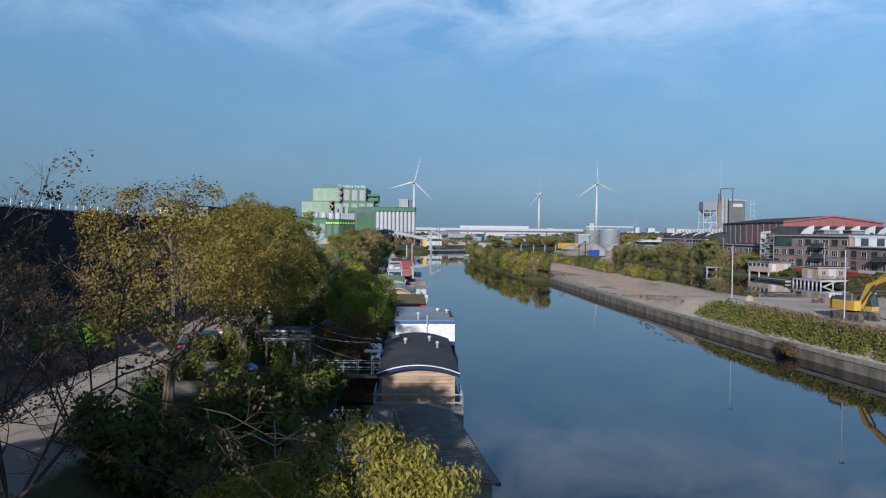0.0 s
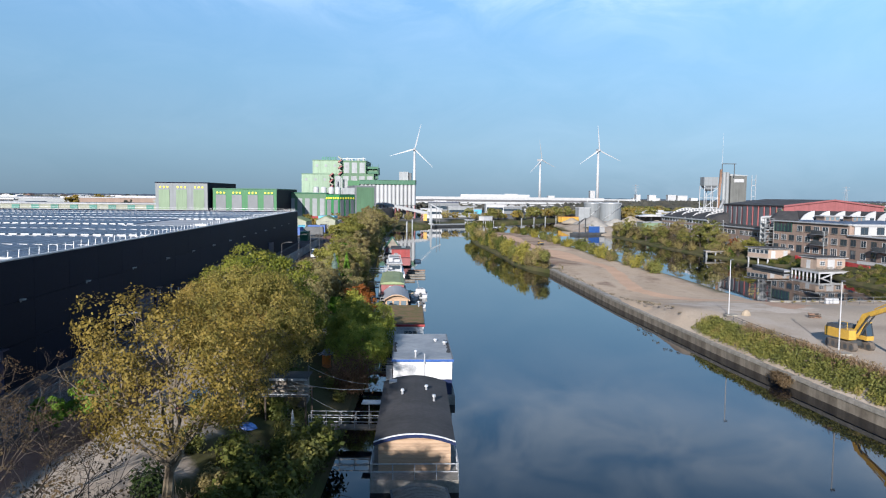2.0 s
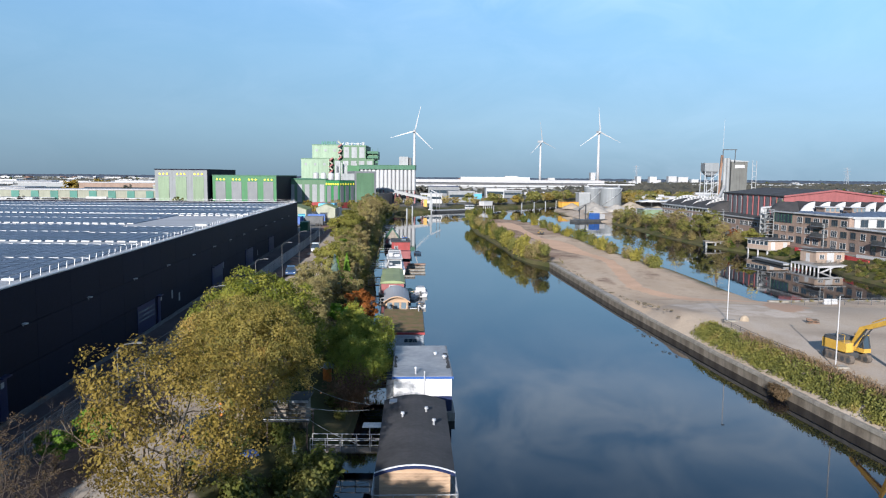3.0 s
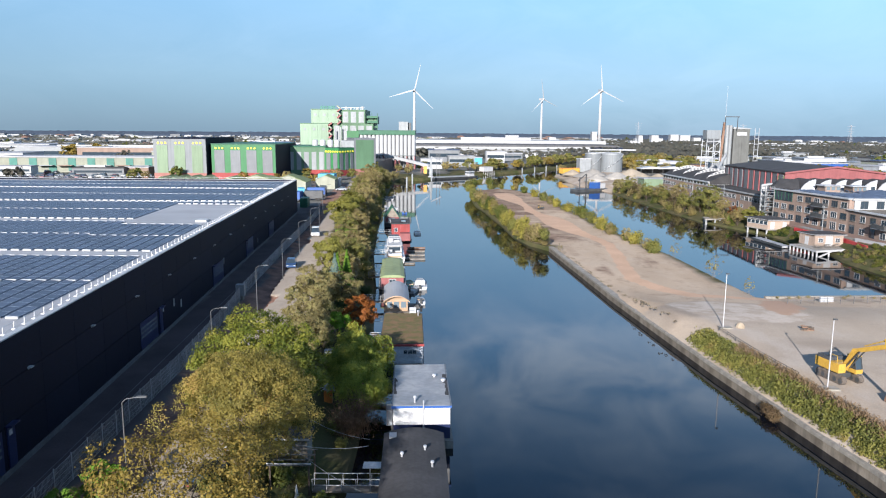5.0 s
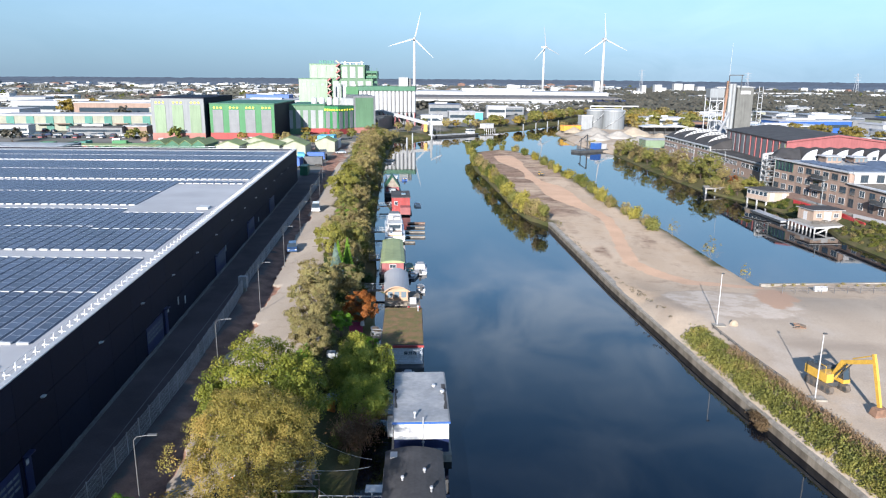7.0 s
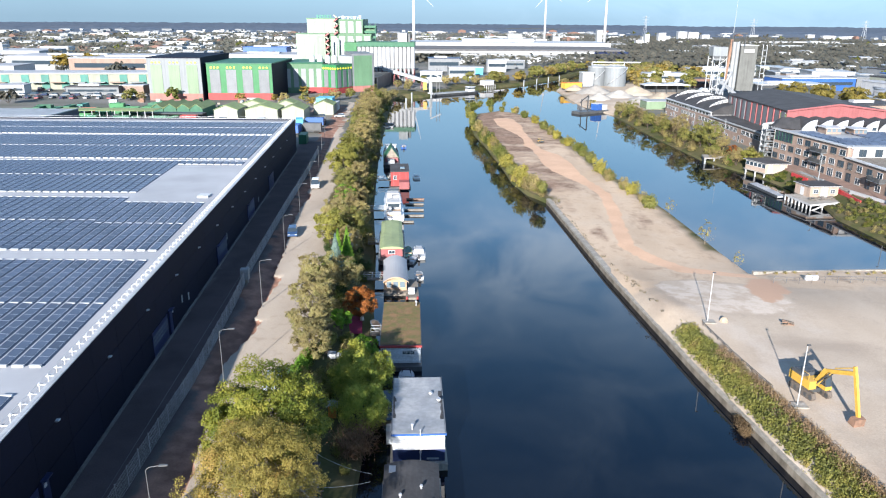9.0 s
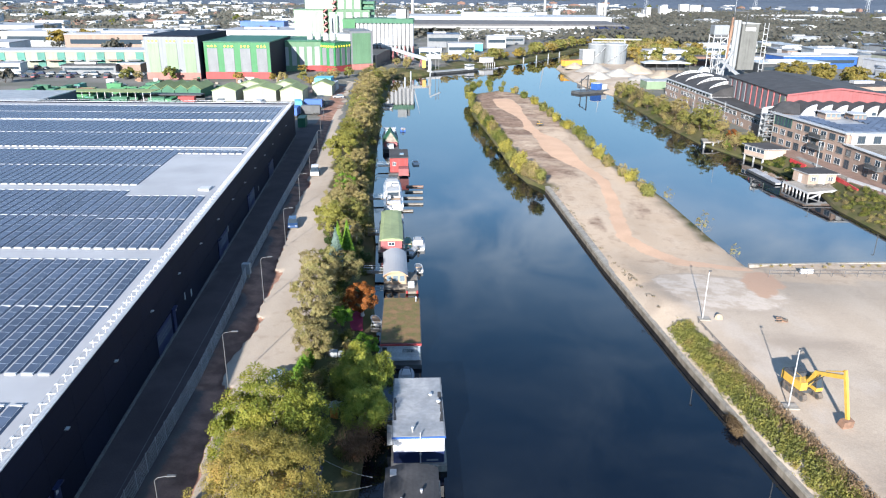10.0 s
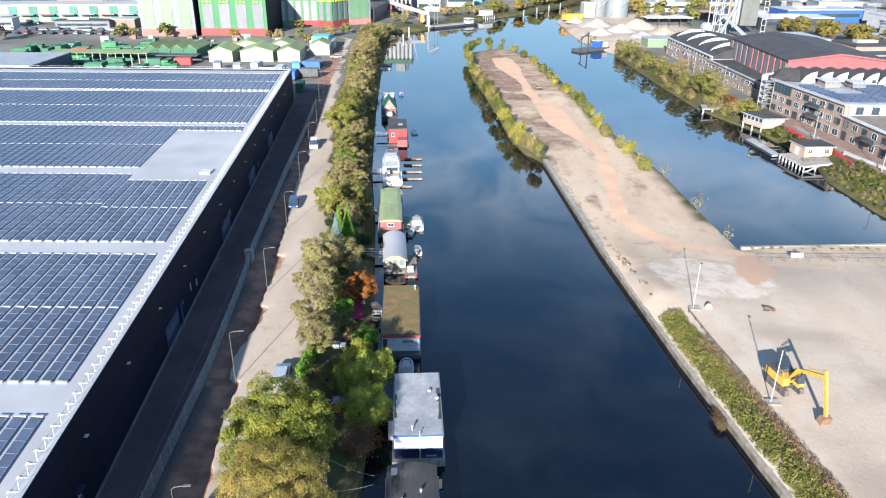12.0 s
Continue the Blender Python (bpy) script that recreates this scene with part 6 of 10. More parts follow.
    rl = MB().box(-2.4, -1.58, 0.15, 2.4, -1.53, 1.15).box(-2.4, -1.53, 0.15, -2.35, 0, 1.15).box(2.35, -1.53, 0.15, 2.4, 0, 1.15)
    bm_, rm_ = bal.mesh("balcony", M["grey"]), rl.mesh("railing", M["dark_steel"])
    for (p0, p1, f, z) in ((a, c, 0.68, 5.6), (a, c, 0.68, 8.4), (c, d, 0.7, 5.6), (d, f2, 0.15, 5.6), (d, f2, 0.5, 5.6)):
        p = along(p0, p1, f, 0)
        q = part("balcony", bm_, None, ob, "grey steel balcony", at=(p[0], p[1], z), rz=math.degrees(math.atan2(p1[1] - p0[1], p1[0] - p0[0])))
        part("railing", rm_, None, q)
    # white flues and outdoor stair at the far corner
    for k, (x, y) in enumerate(((94.8, 212.0), (95.6, 212.6), (96.4, 213.0))):
        part("flue_pipe", MB().tube((x, y, 2.8), (x, y, 12.2), 0.35, n=8).tube((x, y, 12.2), (x + 2.5, y + 1.0, 12.4), 0.35, n=8), M["white_metal"], ob, "white flue pipe")
    fs = MB()
    for k in range(5):
        fs.box(94.0, 207.8, 4.6 + 1.6 * k, 96.6, 210.6, 4.68 + 1.6 * k)
        fs.beam((94.1, 208.0 + 2.4 * (k % 2), 3.0 + 1.6 * k), (96.4, 210.4 - 2.4 * (k % 2), 4.6 + 1.6 * k), 0.7, 0.12)
        fs.beam((94.0, 207.8, 5.6 + 1.6 * k), (96.6, 207.8, 5.6 + 1.6 * k), 0.08).beam((94.0, 207.8, 5.6 + 1.6 * k), (94.0, 210.6, 5.6 + 1.6 * k), 0.08)
    for x, y in ((94.0, 207.8), (96.6, 207.8), (94.0, 210.6), (96.6, 210.6)):
        fs.beam((x, y, 2.6), (x, y, 12.0), 0.12)
    part("fire_stair", fs, M["palegrey"], ob, "pale steel fire stair")
    return ob


build_loft_block()


# ---- houseboats ----
def railing(mb, pts, h=1.0, step=1.5, w=0.05):
    """Posts and two rails along a path of points."""
    for a, b in zip(pts[:-1], pts[1:]):
        a, b = Vector(a), Vector(b)
        k = max(1, round((b - a).length / step))
        for i in range(k + 1):
            p = a.lerp(b, i / k)
            mb.beam(p, p + Vector((0, 0, h)), w)
        for z in (h, h * 0.5):
            mb.beam(a + Vector((0, 0, z)), b + Vector((0, 0, z)), w)
    return mb


def arch(w, z0, rise, t, n=10):
    """Outline of a curved roof across w, from eaves at z0."""
    up = [(-w / 2 + w * i / n, z0 + rise * (1 - (2 * i / n - 1) ** 2)) for i in range(n + 1)]
    return up + [(x, z - t) for x, z in up[::-1]]


def chimney(parent, at, h=0.6, r=0.08, mt="alu"):
    c = part("chimney", MB().tube((0, 0, 0), (0, 0, h), r, n=8).tube((0, 0, h), (0, 0, h + 0.14), r * 1.9, r * 1.5, 8), M[mt], parent, at=at)
    return c


def pontoon(ob, w, y0, y1, top=0.75, mt="concrete"):
    part("pontoon", MB().box(-w / 2, y0, -0.5, w / 2, y1, top), M[mt], ob)


# the low boat with a ribbed roof
ob = thing("houseboat", "low houseboat with a dark ribbed roof and cream walls", "houseboat", (0.75, 26.6, 0), 8.8)
part("hull", MB().box(-1.55, -0.2, -0.4, 1.55, 11.6, 0.7), M["dark_steel"], ob)
part("cabin", MB().box(-1.3, 0.25, 0.7, 1.3, 11.0, 1.75), M["cream"], ob)
part("roof", MB().side(arch(2.9, 1.75, 0.32, 0.14), -0.1, 11.3), M["planks"], ob, "dark weathered roof")
rb = MB().side([(x, z + 0.02) for x, z in arch(2.92, 1.75, 0.32, 0.03)], 0, 0.1).mesh("roof_rib", M["planks"])
for i in range(28):
    part("roof_rib", rb, None, ob, at=(0, 0.05 + 0.4 * i, 0))
part("gutter", MB().box(1.4, -0.1, 1.62, 1.55, 11.3, 1.76).box(-1.55, -0.1, 1.62, -1.4, 11.3, 1.76), M["dark_steel"], ob)

# the black-roofed wooden boat
ob = thing("houseboat", "houseboat with an arched black felt roof and cedar boarding", "houseboat", (-1.38, 42.5, 0), 2.3)
pontoon(ob, 5.3, -1.2, 14.4, 0.78)
wl_ = MB().side([(-2.2, 0.78), (-2.2, 2.7), (2.2, 2.7), (2.2, 0.78)], 0.15, 13.2)
part("cabin", wl_, M["navy"], ob)
bd = MB().box(-2.2, 0.02, 0, 2.2, 0.145, 0.215).mesh("board", M["wood"])
for i in range(9):
    part("board", bd, None, ob, at=(0, 0, 0.8 + 0.225 * i))
part("gable_board", MB().side([(-2.2, 2.83)] + [(x, z) for x, z in arch(4.4, 2.83, 0.36, 0.1)[:11]] + [(2.2, 2.83)], 0.03, 0.15), M["wood"], ob)
part("roof", MB().side(arch(4.9, 2.82, 0.5, 0.1), -0.35, 13.7), M["bitumen"], ob, "black felt roof")
part("roof_edge", MB().side([(x * 1.01, z - 0.005) for x, z in arch(4.9, 2.8, 0.5, 0.2)], -0.46, -0.352), M["navy"], ob, "navy blue roof edge")
part("edge_strip", MB().side([(x * 1.012, z + 0.02) for x, z in arch(4.9, 2.84, 0.5, 0.05)], -0.48, -0.36), M["lit_white"], ob)
part("roof_mat", MB().box(-2.0, 12.2, 3.0, -1.4, 13.1, 3.16), M["greyfelt"], ob)
for x, y in ((-0.9, 8.5), (0.85, 9.6), (1.35, 7.0)):
    chimney(ob, (x, y, 3.15), 0.35)
part("railing", railing(MB(), [(-2.6, 2.0, 0.78), (-2.6, -1.1, 0.78), (2.6, -1.1, 0.78), (2.6, 2.0, 0.78)], 0.95, 1.3, 0.06), M["white_metal"], ob)
part("side_pane", MB().box(2.205, 4, 1.5, 2.23, 5.2, 2.3).box(2.205, 8, 1.5, 2.23, 9.2, 2.3), M["glass"], ob)

# the white and navy boat with a grey roof
ob = thing("houseboat", "square houseboat with white and navy front and worn grey roof", "houseboat", (-1.4, 59.7, 0), 2.9)
pontoon(ob, 5.5, -0.5, 11.6, 0.72)
part("cabin", MB().box(-2.5, 0.1, 0.72, 2.5, 10.9, 3.598), M["lit_white"], ob)
part("lower_front", MB().box(-2.5, 0.02, 0.74, 2.5, 0.097, 2.02), M["navy"], ob, "navy blue lower front")
for x0, x1 in ((-2.48, 0.1), (0.2, 2.48)):
    part("front_panel", MB().box(x0, -0.06, 2.08, x1, 0.095, 3.4), M["lit_white"], ob, "white front panel")
part("pipe", MB().tube((0.15, -0.12, 0.8), (0.15, -0.12, 4.3), 0.06, n=8), M["alu"], ob)
part("lamp", MB().box(0.02, -0.16, 1.75, 0.1, 0, 1.85).box(0.22, -0.16, 1.75, 0.3, 0, 1.85), M["white"], ob)
part("name_board", MB().box(0.75, -0.03, 0.95, 1.9, 0.02, 1.12), M["palegrey"], ob, "pale name board with unreadable writing")
part("roof", MB().box(-2.62, -0.08, 3.6, 2.62, 11.1, 3.78), M["grey"], ob, "grey roof edge")
part("front_trim", MB().box(-2.64, -0.13, 3.6, 2.64, -0.083, 3.8), M["blue"], ob, "blue trim along the roof front")
part("roof_sheet", MB().box(-2.5, 0.0, 3.784, 2.5, 10.98, 3.82), M["greyfelt"], ob, "worn grey roof sheet")
pd = MB()
rng_ = np.random.default_rng(5)
for i in range(16):
    y = 2.4 + i * 0.35
    wdt = 0.18 + 0.22 * rng_.random()
    pd.box(2.5 - wdt, y, 3.822, 2.49, y + 0.33, 3.83)
    if i < 12:
        pd.box(-2.49, y + 0.4, 3.822, -2.5 + wdt * 0.8, y + 0.73, 3.83)
tagged(part("worn_edge", pd, M["bitumen"], ob, "dark worn strips along the roof edge"), kind="stuff")
chimney(ob, (-0.6, 0.7, 3.8), 0.5)
chimney(ob, (1.35, 7.3, 3.8), 0.15, 0.12)
chimney(ob, (2.15, 5.9, 3.8), 0.2, 0.14)
part("side_stair", MB().box(-3.2, 3.0, 0.7, -2.63, 4.4, 2.2), M["palewall"], ob)

# the moss-roofed boat
ob = thing("houseboat", "pale houseboat with a mossy sedum roof and red trim", "houseboat", (-4.35, 80.2, 0), 2.6)
pontoon(ob, 5.2, -0.9, 14.6, 0.6, "dark_steel")
part("cabin", MB().box(-2.45, 0.2, 0.6, 2.45, 14.0, 2.8), M["palewall"], ob)
for k in range(8):
    part("board", MB().box(-1.7, 0.1, 0.68 + 0.24 * k, 2.4, 0.195, 0.9 + 0.24 * k), M["palewall"], ob)
part("trim", MB().box(-2.6, -0.02, 2.75, 2.6, 0.2, 3.0), M["red"], ob, "red roof trim")
part("roof", MB().box(-2.6, 0.2, 2.8, 2.6, 14.2, 3.0), M["dark_steel"], ob)
rngm = np.random.default_rng(9)
gx, gy = np.meshgrid(np.linspace(-2.5, 2.5, 16), np.linspace(0.3, 14.1, 42))
mh = 3.02 + 0.09 * rngm.random(gx.shape)
ms = MB()
ms.v = [tuple(p) for p in np.stack([gx, gy, mh], -1).reshape(-1, 3).tolist()]
ms.f = [(j * 16 + i, j * 16 + i + 1, (j + 1) * 16 + i + 1, (j + 1) * 16 + i) for j in range(41) for i in range(15)]
part("sedum", ms, M["moss"], ob, "brown-green sedum planting", smooth=True)
window(ob, (0.95, 0.12, 1.75), 0, 1.6, 0.6, 3, 1, M["white"], sill=False)
part("door", MB().box(-2.3, 0.12, 0.65, -1.75, 0.195, 2.5), M["dark_steel"], ob)
chimney(ob, (2.0, 12.6, 3.0), 0.7, 0.09, "alu")

# the small boat with a glazed wooden gable
ob = thing("houseboat", "small wooden houseboat with a pale arched roof and glazed front", "houseboat", (-6.6, 105.0, 0), 4.4)
pontoon(ob, 3.8, -0.7, 10.6, 0.5, "planks")
part("cabin", MB().box(-1.7, 0.3, 0.5, 1.7, 9.8, 2.2), M["wood"], ob)
part("gable", MB().side([(-1.75, 2.0)] + arch(3.5, 2.2, 0.75, 0.1)[:11] + [(1.75, 2.0)], 0.2, 0.32), M["wood"], ob)
part("roof", MB().side(arch(3.9, 2.2, 0.85, 0.1), -0.4, 10.2), M["roof_pale"], ob, "pale grey arched roof")
part("roof_edge", MB().side([(x, z - 0.02) for x, z in arch(3.96, 2.2, 0.86, 0.16)], -0.5, -0.402), M["wood"], ob)
for x in (-1.05, 0, 1.05):
    window(ob, (x, 0.2, 0.95), 0, 0.95, 1.15, 1, 1, M["wood"], M["glass_day"], sill=False)
dk = thing("pontoon_deck", "floating wooden deck with red fenders and chairs", "deck", (-4.0, 102.6, 0), 4)
part("deck", MB().box(-0.9, 0, -0.2, 1.1, 8, 0.4), M["planks"], dk)
part("bench", MB().box(-0.5, 1.4, 0.4, 0.5, 1.9, 0.85).box(-0.5, 1.9, 0.4, 0.5, 2.0, 1.3), M["steel"], dk)
for x in (-0.7, 0.9):
    part("fender", MB().tube((x, -0.15, 0.1), (x, -0.15, 0.6), 0.16, n=8), M["red"], dk, "red fender")

# the green-roofed former ship
ob = thing("houseboat", "converted barge with a faded green roof and red cabin", "houseboat", (-8.2, 118.6, 0), 4.0)
part("hull", hull(21, 4.8, 1.0, 0.2), M["dark_steel"], ob)
part("cabin", MB().box(-1.9, 1.6, 1.0, 1.9, 18.5, 2.7), M["redhall"], ob)
part("roof", MB().side([(-2.1, 2.7), (-1.4, 2.98), (0, 3.08), (1.4, 2.98), (2.1, 2.7), (2.1, 2.6), (-2.1, 2.6)], 1.3, 10.9), M["greenroof"], ob, "faded green roof")
part("roof", MB().side([(-2.0, 2.66), (-1.35, 2.92), (0, 3.02), (1.35, 2.92), (2.0, 2.66), (2.0, 2.56), (-2.0, 2.56)], 11.0, 18.9), M["greenroof"], ob, "faded green roof")
window(ob, (0, 1.58, 1.6), 0, 1.2, 0.7, 2, 1, M["white"], sill=False)
part("railing", railing(MB(), [(-2.2, 0.3, 1.0), (-2.3, 14, 1.0)], 0.7, 2.0).add([], []), M["white_metal"], ob)
part("railing", railing(MB(), [(2.2, 0.3, 1.0), (2.3, 14, 1.0)], 0.7, 2.0), M["white_metal"], ob)

# the white motor cruiser
ob = thing("motor_yacht", "white motor yacht with a cabin and flybridge", "yacht", (-9.6, 145.5, 0), 5)
part("hull", hull(22, 4.2, 1.4, 0.3), M["lit_white"], ob)
part("boot_stripe", hull(22.04, 4.0, 0.35, 0.3), M["dark_steel"], ob)
part("deckhouse", MB().prism([(-1.6, 5.5), (1.6, 5.5), (1.6, 15.5), (-1.6, 15.5)], 1.4, 3.1, [(-1.45, 5.7), (1.45, 5.7), (1.3, 14.2), (-1.3, 14.2)]), M["white"], ob)
part("cabin_windows", MB().box(-1.62, 6.4, 2.1, 1.62, 13.2, 2.7), M["glass"], ob)
part("windscreen", MB().prism([(-1.25, 5.55), (1.25, 5.55), (1.25, 5.75), (-1.25, 5.75)], 2.0, 2.8), M["glass"], ob)
part("sun_deck", MB().box(-1.7, 5.2, 3.1, 1.7, 14.4, 3.25), M["white_metal"], ob)
part("flybridge", MB().box(-1.2, 9.4, 3.25, 1.2, 12.6, 4.1), M["white"], ob)
part("flybridge_screen", MB().box(-1.1, 12.62, 3.7, 1.1, 12.72, 4.5), M["glass"], ob)
part("cockpit", MB().box(-1.5, 0.8, 1.4, 1.5, 5.0, 1.75), M["wood"], ob)
part("cockpit_seat", MB().box(-1.4, 0.9, 1.75, 1.4, 1.7, 2.2).box(-1.4, 3.2, 1.75, -0.5, 4.6, 2.5), M["white"], ob)
part("radar_arch", MB().beam((-1.5, 6, 3.2), (-1.2, 6.6, 4.9), 0.16).beam((1.5, 6, 3.2), (1.2, 6.6, 4.9), 0.16).beam((-1.2, 6.6, 4.9), (1.2, 6.6, 4.9), 0.2), M["white_metal"], ob)
part("pulpit", railing(MB(), [(-2.0, 15, 1.4), (-1.2, 20.4, 1.4), (0, 21.8, 1.4), (1.2, 20.4, 1.4), (2.0, 15, 1.4)], 0.8, 1.6, 0.04), M["alu"], ob)

# the red boathouse
ob = thing("houseboat", "tall red houseboat with a flat black roof", "houseboat", (-10.4, 178.4, 0), 4.5)
pontoon(ob, 5.4, -1.0, 10.8, 0.5, "dark_steel")
part("cabin", MB().box(-2.3, 0.1, 0.5, 2.3, 9.8, 4.15), M["red"], ob)
for x in (-1.55, 0.0, 1.55):
    part("batten", MB().box(x - 0.05, 0.02, 0.5, x + 0.05, 0.098, 4.1), M["redhall"], ob)
part("roof", MB().box(-2.45, -0.05, 4.15, 2.45, 10.0, 4.35), M["bitumen"], ob)
part("roof_light", MB().box(0.2, 3.0, 4.35, 1.3, 4.2, 4.65), M["glass_day"], ob)
part("wing", MB().box(-0.2, -3.2, 0.4, 2.3, 0.0, 2.2), M["redhall"], ob)
window(ob, (-1.2, 0.08, 2.2), 0, 0.9, 1.0, 2, 1, M["white"], sill=False)

# the old ship with the steep green roof
ob = thing("houseboat", "old ship with a steep green roof and brown gable", "houseboat", (-14.2, 203.0, 0), 5.0)
part("hull", hull(27, 4.8, 1.2, 0.22), M["dark_steel"], ob)
part("deckhouse", MB().box(-1.9, 3.5, 1.2, 1.9, 19, 2.4), M["redhall"], ob)
part("gable", MB().side([(-2.1, 2.3), (0, 5.4), (2.1, 2.3)], 4.4, 4.6), M["planks"], ob, "brown boarded gable")
part("roof", MB().side([(-2.3, 2.2), (0, 5.6), (2.3, 2.2), (2.05, 2.2), (0, 5.3), (-2.05, 2.2)], 4.2, 11.5), M["darkgreen"], ob, "dark green ridge roof")
part("flat_roof", MB().box(-2.0, 11.5, 2.4, 2.0, 20, 2.6), M["bitumen"], ob)
gm_ = MB()
for y in range(12, 20, 2):
    gm_.box(-1.5, y, 2.6, 1.5, y + 1.2, 2.75)
part("skylights", gm_, M["glass_day"], ob)
part("stern_canopy", MB().box(-2.0, 22, 3.0, 2.0, 24, 3.15), M["white"], ob)
part("stern_house", MB().box(-1.7, 20.5, 1.2, 1.7, 23.8, 2.9), M["white"], ob)
part("wheelhouse_front", MB().box(-1.2, 0.8, 1.2, 0.8, 2.8, 2.4), M["palegrey"], ob)


def dinghy(at, rz, L=4.0, W=1.6, body="lit_white", label="small white open dinghy moored beside the houseboats", cover=None, engine=True, cab=False):
    ob = thing("dinghy", label, "boat", at, rz, "moored small boats")
    part("hull", hull(L, W, 0.55, 0.4), M[body], ob)
    part("floor", hull(L * 0.86, W * 0.72, 0.565, 0.4), M[cover or "grey"], ob, at=(0, L * 0.05, 0.0))
    part("thwart", MB().box(-W * 0.4, L * 0.3, 0.57, W * 0.4, L * 0.38, 0.66), M["wood"], ob)
    if cab:
        part("cuddy", MB().prism([(-W * 0.38, L * 0.25), (W * 0.38, L * 0.25), (W * 0.3, L * 0.72), (-W * 0.3, L * 0.72)], 0.55, 1.35, [(-W * 0.34, L * 0.3), (W * 0.34, L * 0.3), (W * 0.2, L * 0.6), (-W * 0.2, L * 0.6)]), M["white"], ob)
        part("windscreen", MB().prism([(-W * 0.3, L * 0.57), (W * 0.3, L * 0.57), (W * 0.25, L * 0.68), (-W * 0.25, L * 0.68)], 0.9, 1.3), M["glass"], ob)
    if engine:
        part("outboard", MB().box(-0.18, -0.35, 0.3, 0.18, 0.05, 1.0), M["dark_steel"], ob)
    return ob


dinghy((-3.4, 74.2, 0), 2, 4.8, 1.9, "white", "white cabin boat with a pointed bow between houseboats", cab=True)
dinghy((-3.6, 121.8, 0), 2, 6.8, 2.4, "white", "white covered motorboat moored beside the houseboats", "white", cab=True)
dinghy((-5.4, 121.6, 0), 4, 6.5, 1.5, "greenroof", "green and white open skiff moored beside the houseboats", "teal")
dinghy((-5.3, 119.2, 0), -14, 3.6, 1.7, "white", cover="white")
dinghy((-3.1, 111.2, 0), 6, 3.2, 1.4, "white")
dinghy((-6.4, 188.6, 0), 10, 4.2, 1.7, "lit_white", cover="white", engine=False)
dinghy((-12.6, 236.0, 0), 5, 5.0, 1.8, "blue", "blue and white open motorboat moored beside the ship", "white")
dinghy((-19.5, 283.5, 0), 84, 6.5, 2.0, "white", "white open motorboat moored at the bank")
dinghy((-19.8, 292.0, 0), 80, 6.0, 2.0, "palegrey", "pale grey open motorboat moored at the bank")
dinghy((-8.1, 91.0, 0), 20, 3.0, 1.3, "white", engine=False, cover="wood")
for y, c, L in ((166.0, "rust", 4.2), (161.2, "planks", 4.2), (156.1, "planks", 4.4), (151.2, "planks", 4.6), (146.2, "planks", 2.6)):
    j = thing("finger_jetty", "narrow floating finger jetty of worn planks", "jetty", (-8.1, y, 0), 1, "finger jetties")
    part("deck", MB().box(0, -0.3, 0.1, L, 0.3, 0.35), M[c], j)
    part("float", MB().tube((0.2, 0, 0.0), (L - 0.1, 0, 0.0), 0.2, n=8), M["palegrey"], j)
jt = thing("mooring_pontoon", "long dark floating pontoon beside the yacht", "jetty", (-8.3, 141, 0), 4)
part("deck", MB().box(-0.5, 0, -0.1, 0.5, 34, 0.3), M["planks"], jt)
for x, y, h in ((-17.5, 345, 5.0), (-16.0, 372, 5.0), (-6.5, 395, 4.5), (52, 472, 3.5), (62, 486, 3.5), (72, 502, 3.5), (82, 518, 3.5)):
    solo("mooring_pile", MB().tube((0, 0, -1), (0, 0, h), 0.4, n=10).tube((0, 0, h), (0, 0, h + 0.15), 0.45, 0.3, 10), M["palegrey"], "grey steel mooring pile standing in the water", "pile", (x, y, 0), group="mooring piles")

# gangways from the bank
for x, y, L, rz in ((-9.2, 50.2, 5.4, 0), (-7.9, 66, 3.6, 0), (-8.8, 88, 2.6, 0), (-12.0, 109, 4.0, 0), (-13.2, 128, 3.0, 2), (-15.5, 152, 4.2, 3), (-16.3, 183, 4.0, 3)):
    g = thing("gangway", "white-railed gangway from the bank to a houseboat", "gangway", (x, y, 0.95), rz, "gangways")
    part("deck", MB().box(0, -0.5, 0, L, 0.5, 0.12), M["planks"], g)
    part("railing", railing(MB(), [(0, -0.47, 0.12), (L, -0.47, 0.12)], 0.95, 1.2, 0.045), M["white_metal"], g)
    part("railing", railing(MB(), [(0, 0.47, 0.12), (L, 0.47, 0.12)], 0.95, 1.2, 0.045), M["white_metal"], g)
aw = thing("awning", "small pale flat canopy on a post beside the houseboat", "canopy", (-4.6, 50.6, 0.8))
part("sheet", MB().box(-0.9, -0.5, 1.9, 0.5, 0.5, 1.96), M["white_metal"], aw)
part("post", MB().beam((-0.4, 0, 0), (-0.4, 0, 1.9), 0.06), M["alu"], aw)


# ---- trees and gardens along the west bank ----
T = {}
T["ash"] = tree_meshes("ash", 11, 10.2, 4.7, M["l_ash"], 62000, 0.075, M["palebark"], 0.24, 4, clumps=330, squash=0.85, clump=0.13)
T["walnut"] = tree_meshes("walnut", 12, 10.7, 5.4, M["l_green"], 46000, 0.115, M["bark"], 0.2, 3, clumps=320, squash=0.75, clump=0.125)
T["gold"] = tree_meshes("maple", 13, 10.2, 4.2, M["l_gold"], 17000, 0.09, M["palebark"], 0.28, 4, clumps=170, lean=2.0, clump=0.17)
T["bare"] = tree_meshes("bare_tree", 14, 10.2, 3.9, M["l_bare"], 4200, 0.06, M["bark"], 0.3, 5, clumps=1, limbs=6, girth=0.42, reach=1.25)
T["bare2"] = tree_meshes("bare_tree", 24, 9.0, 3.6, M["l_bare"], 4200, 0.06, M["bark"], 0.2, 5, clumps=1, limbs=5, girth=0.5, reach=1.25)
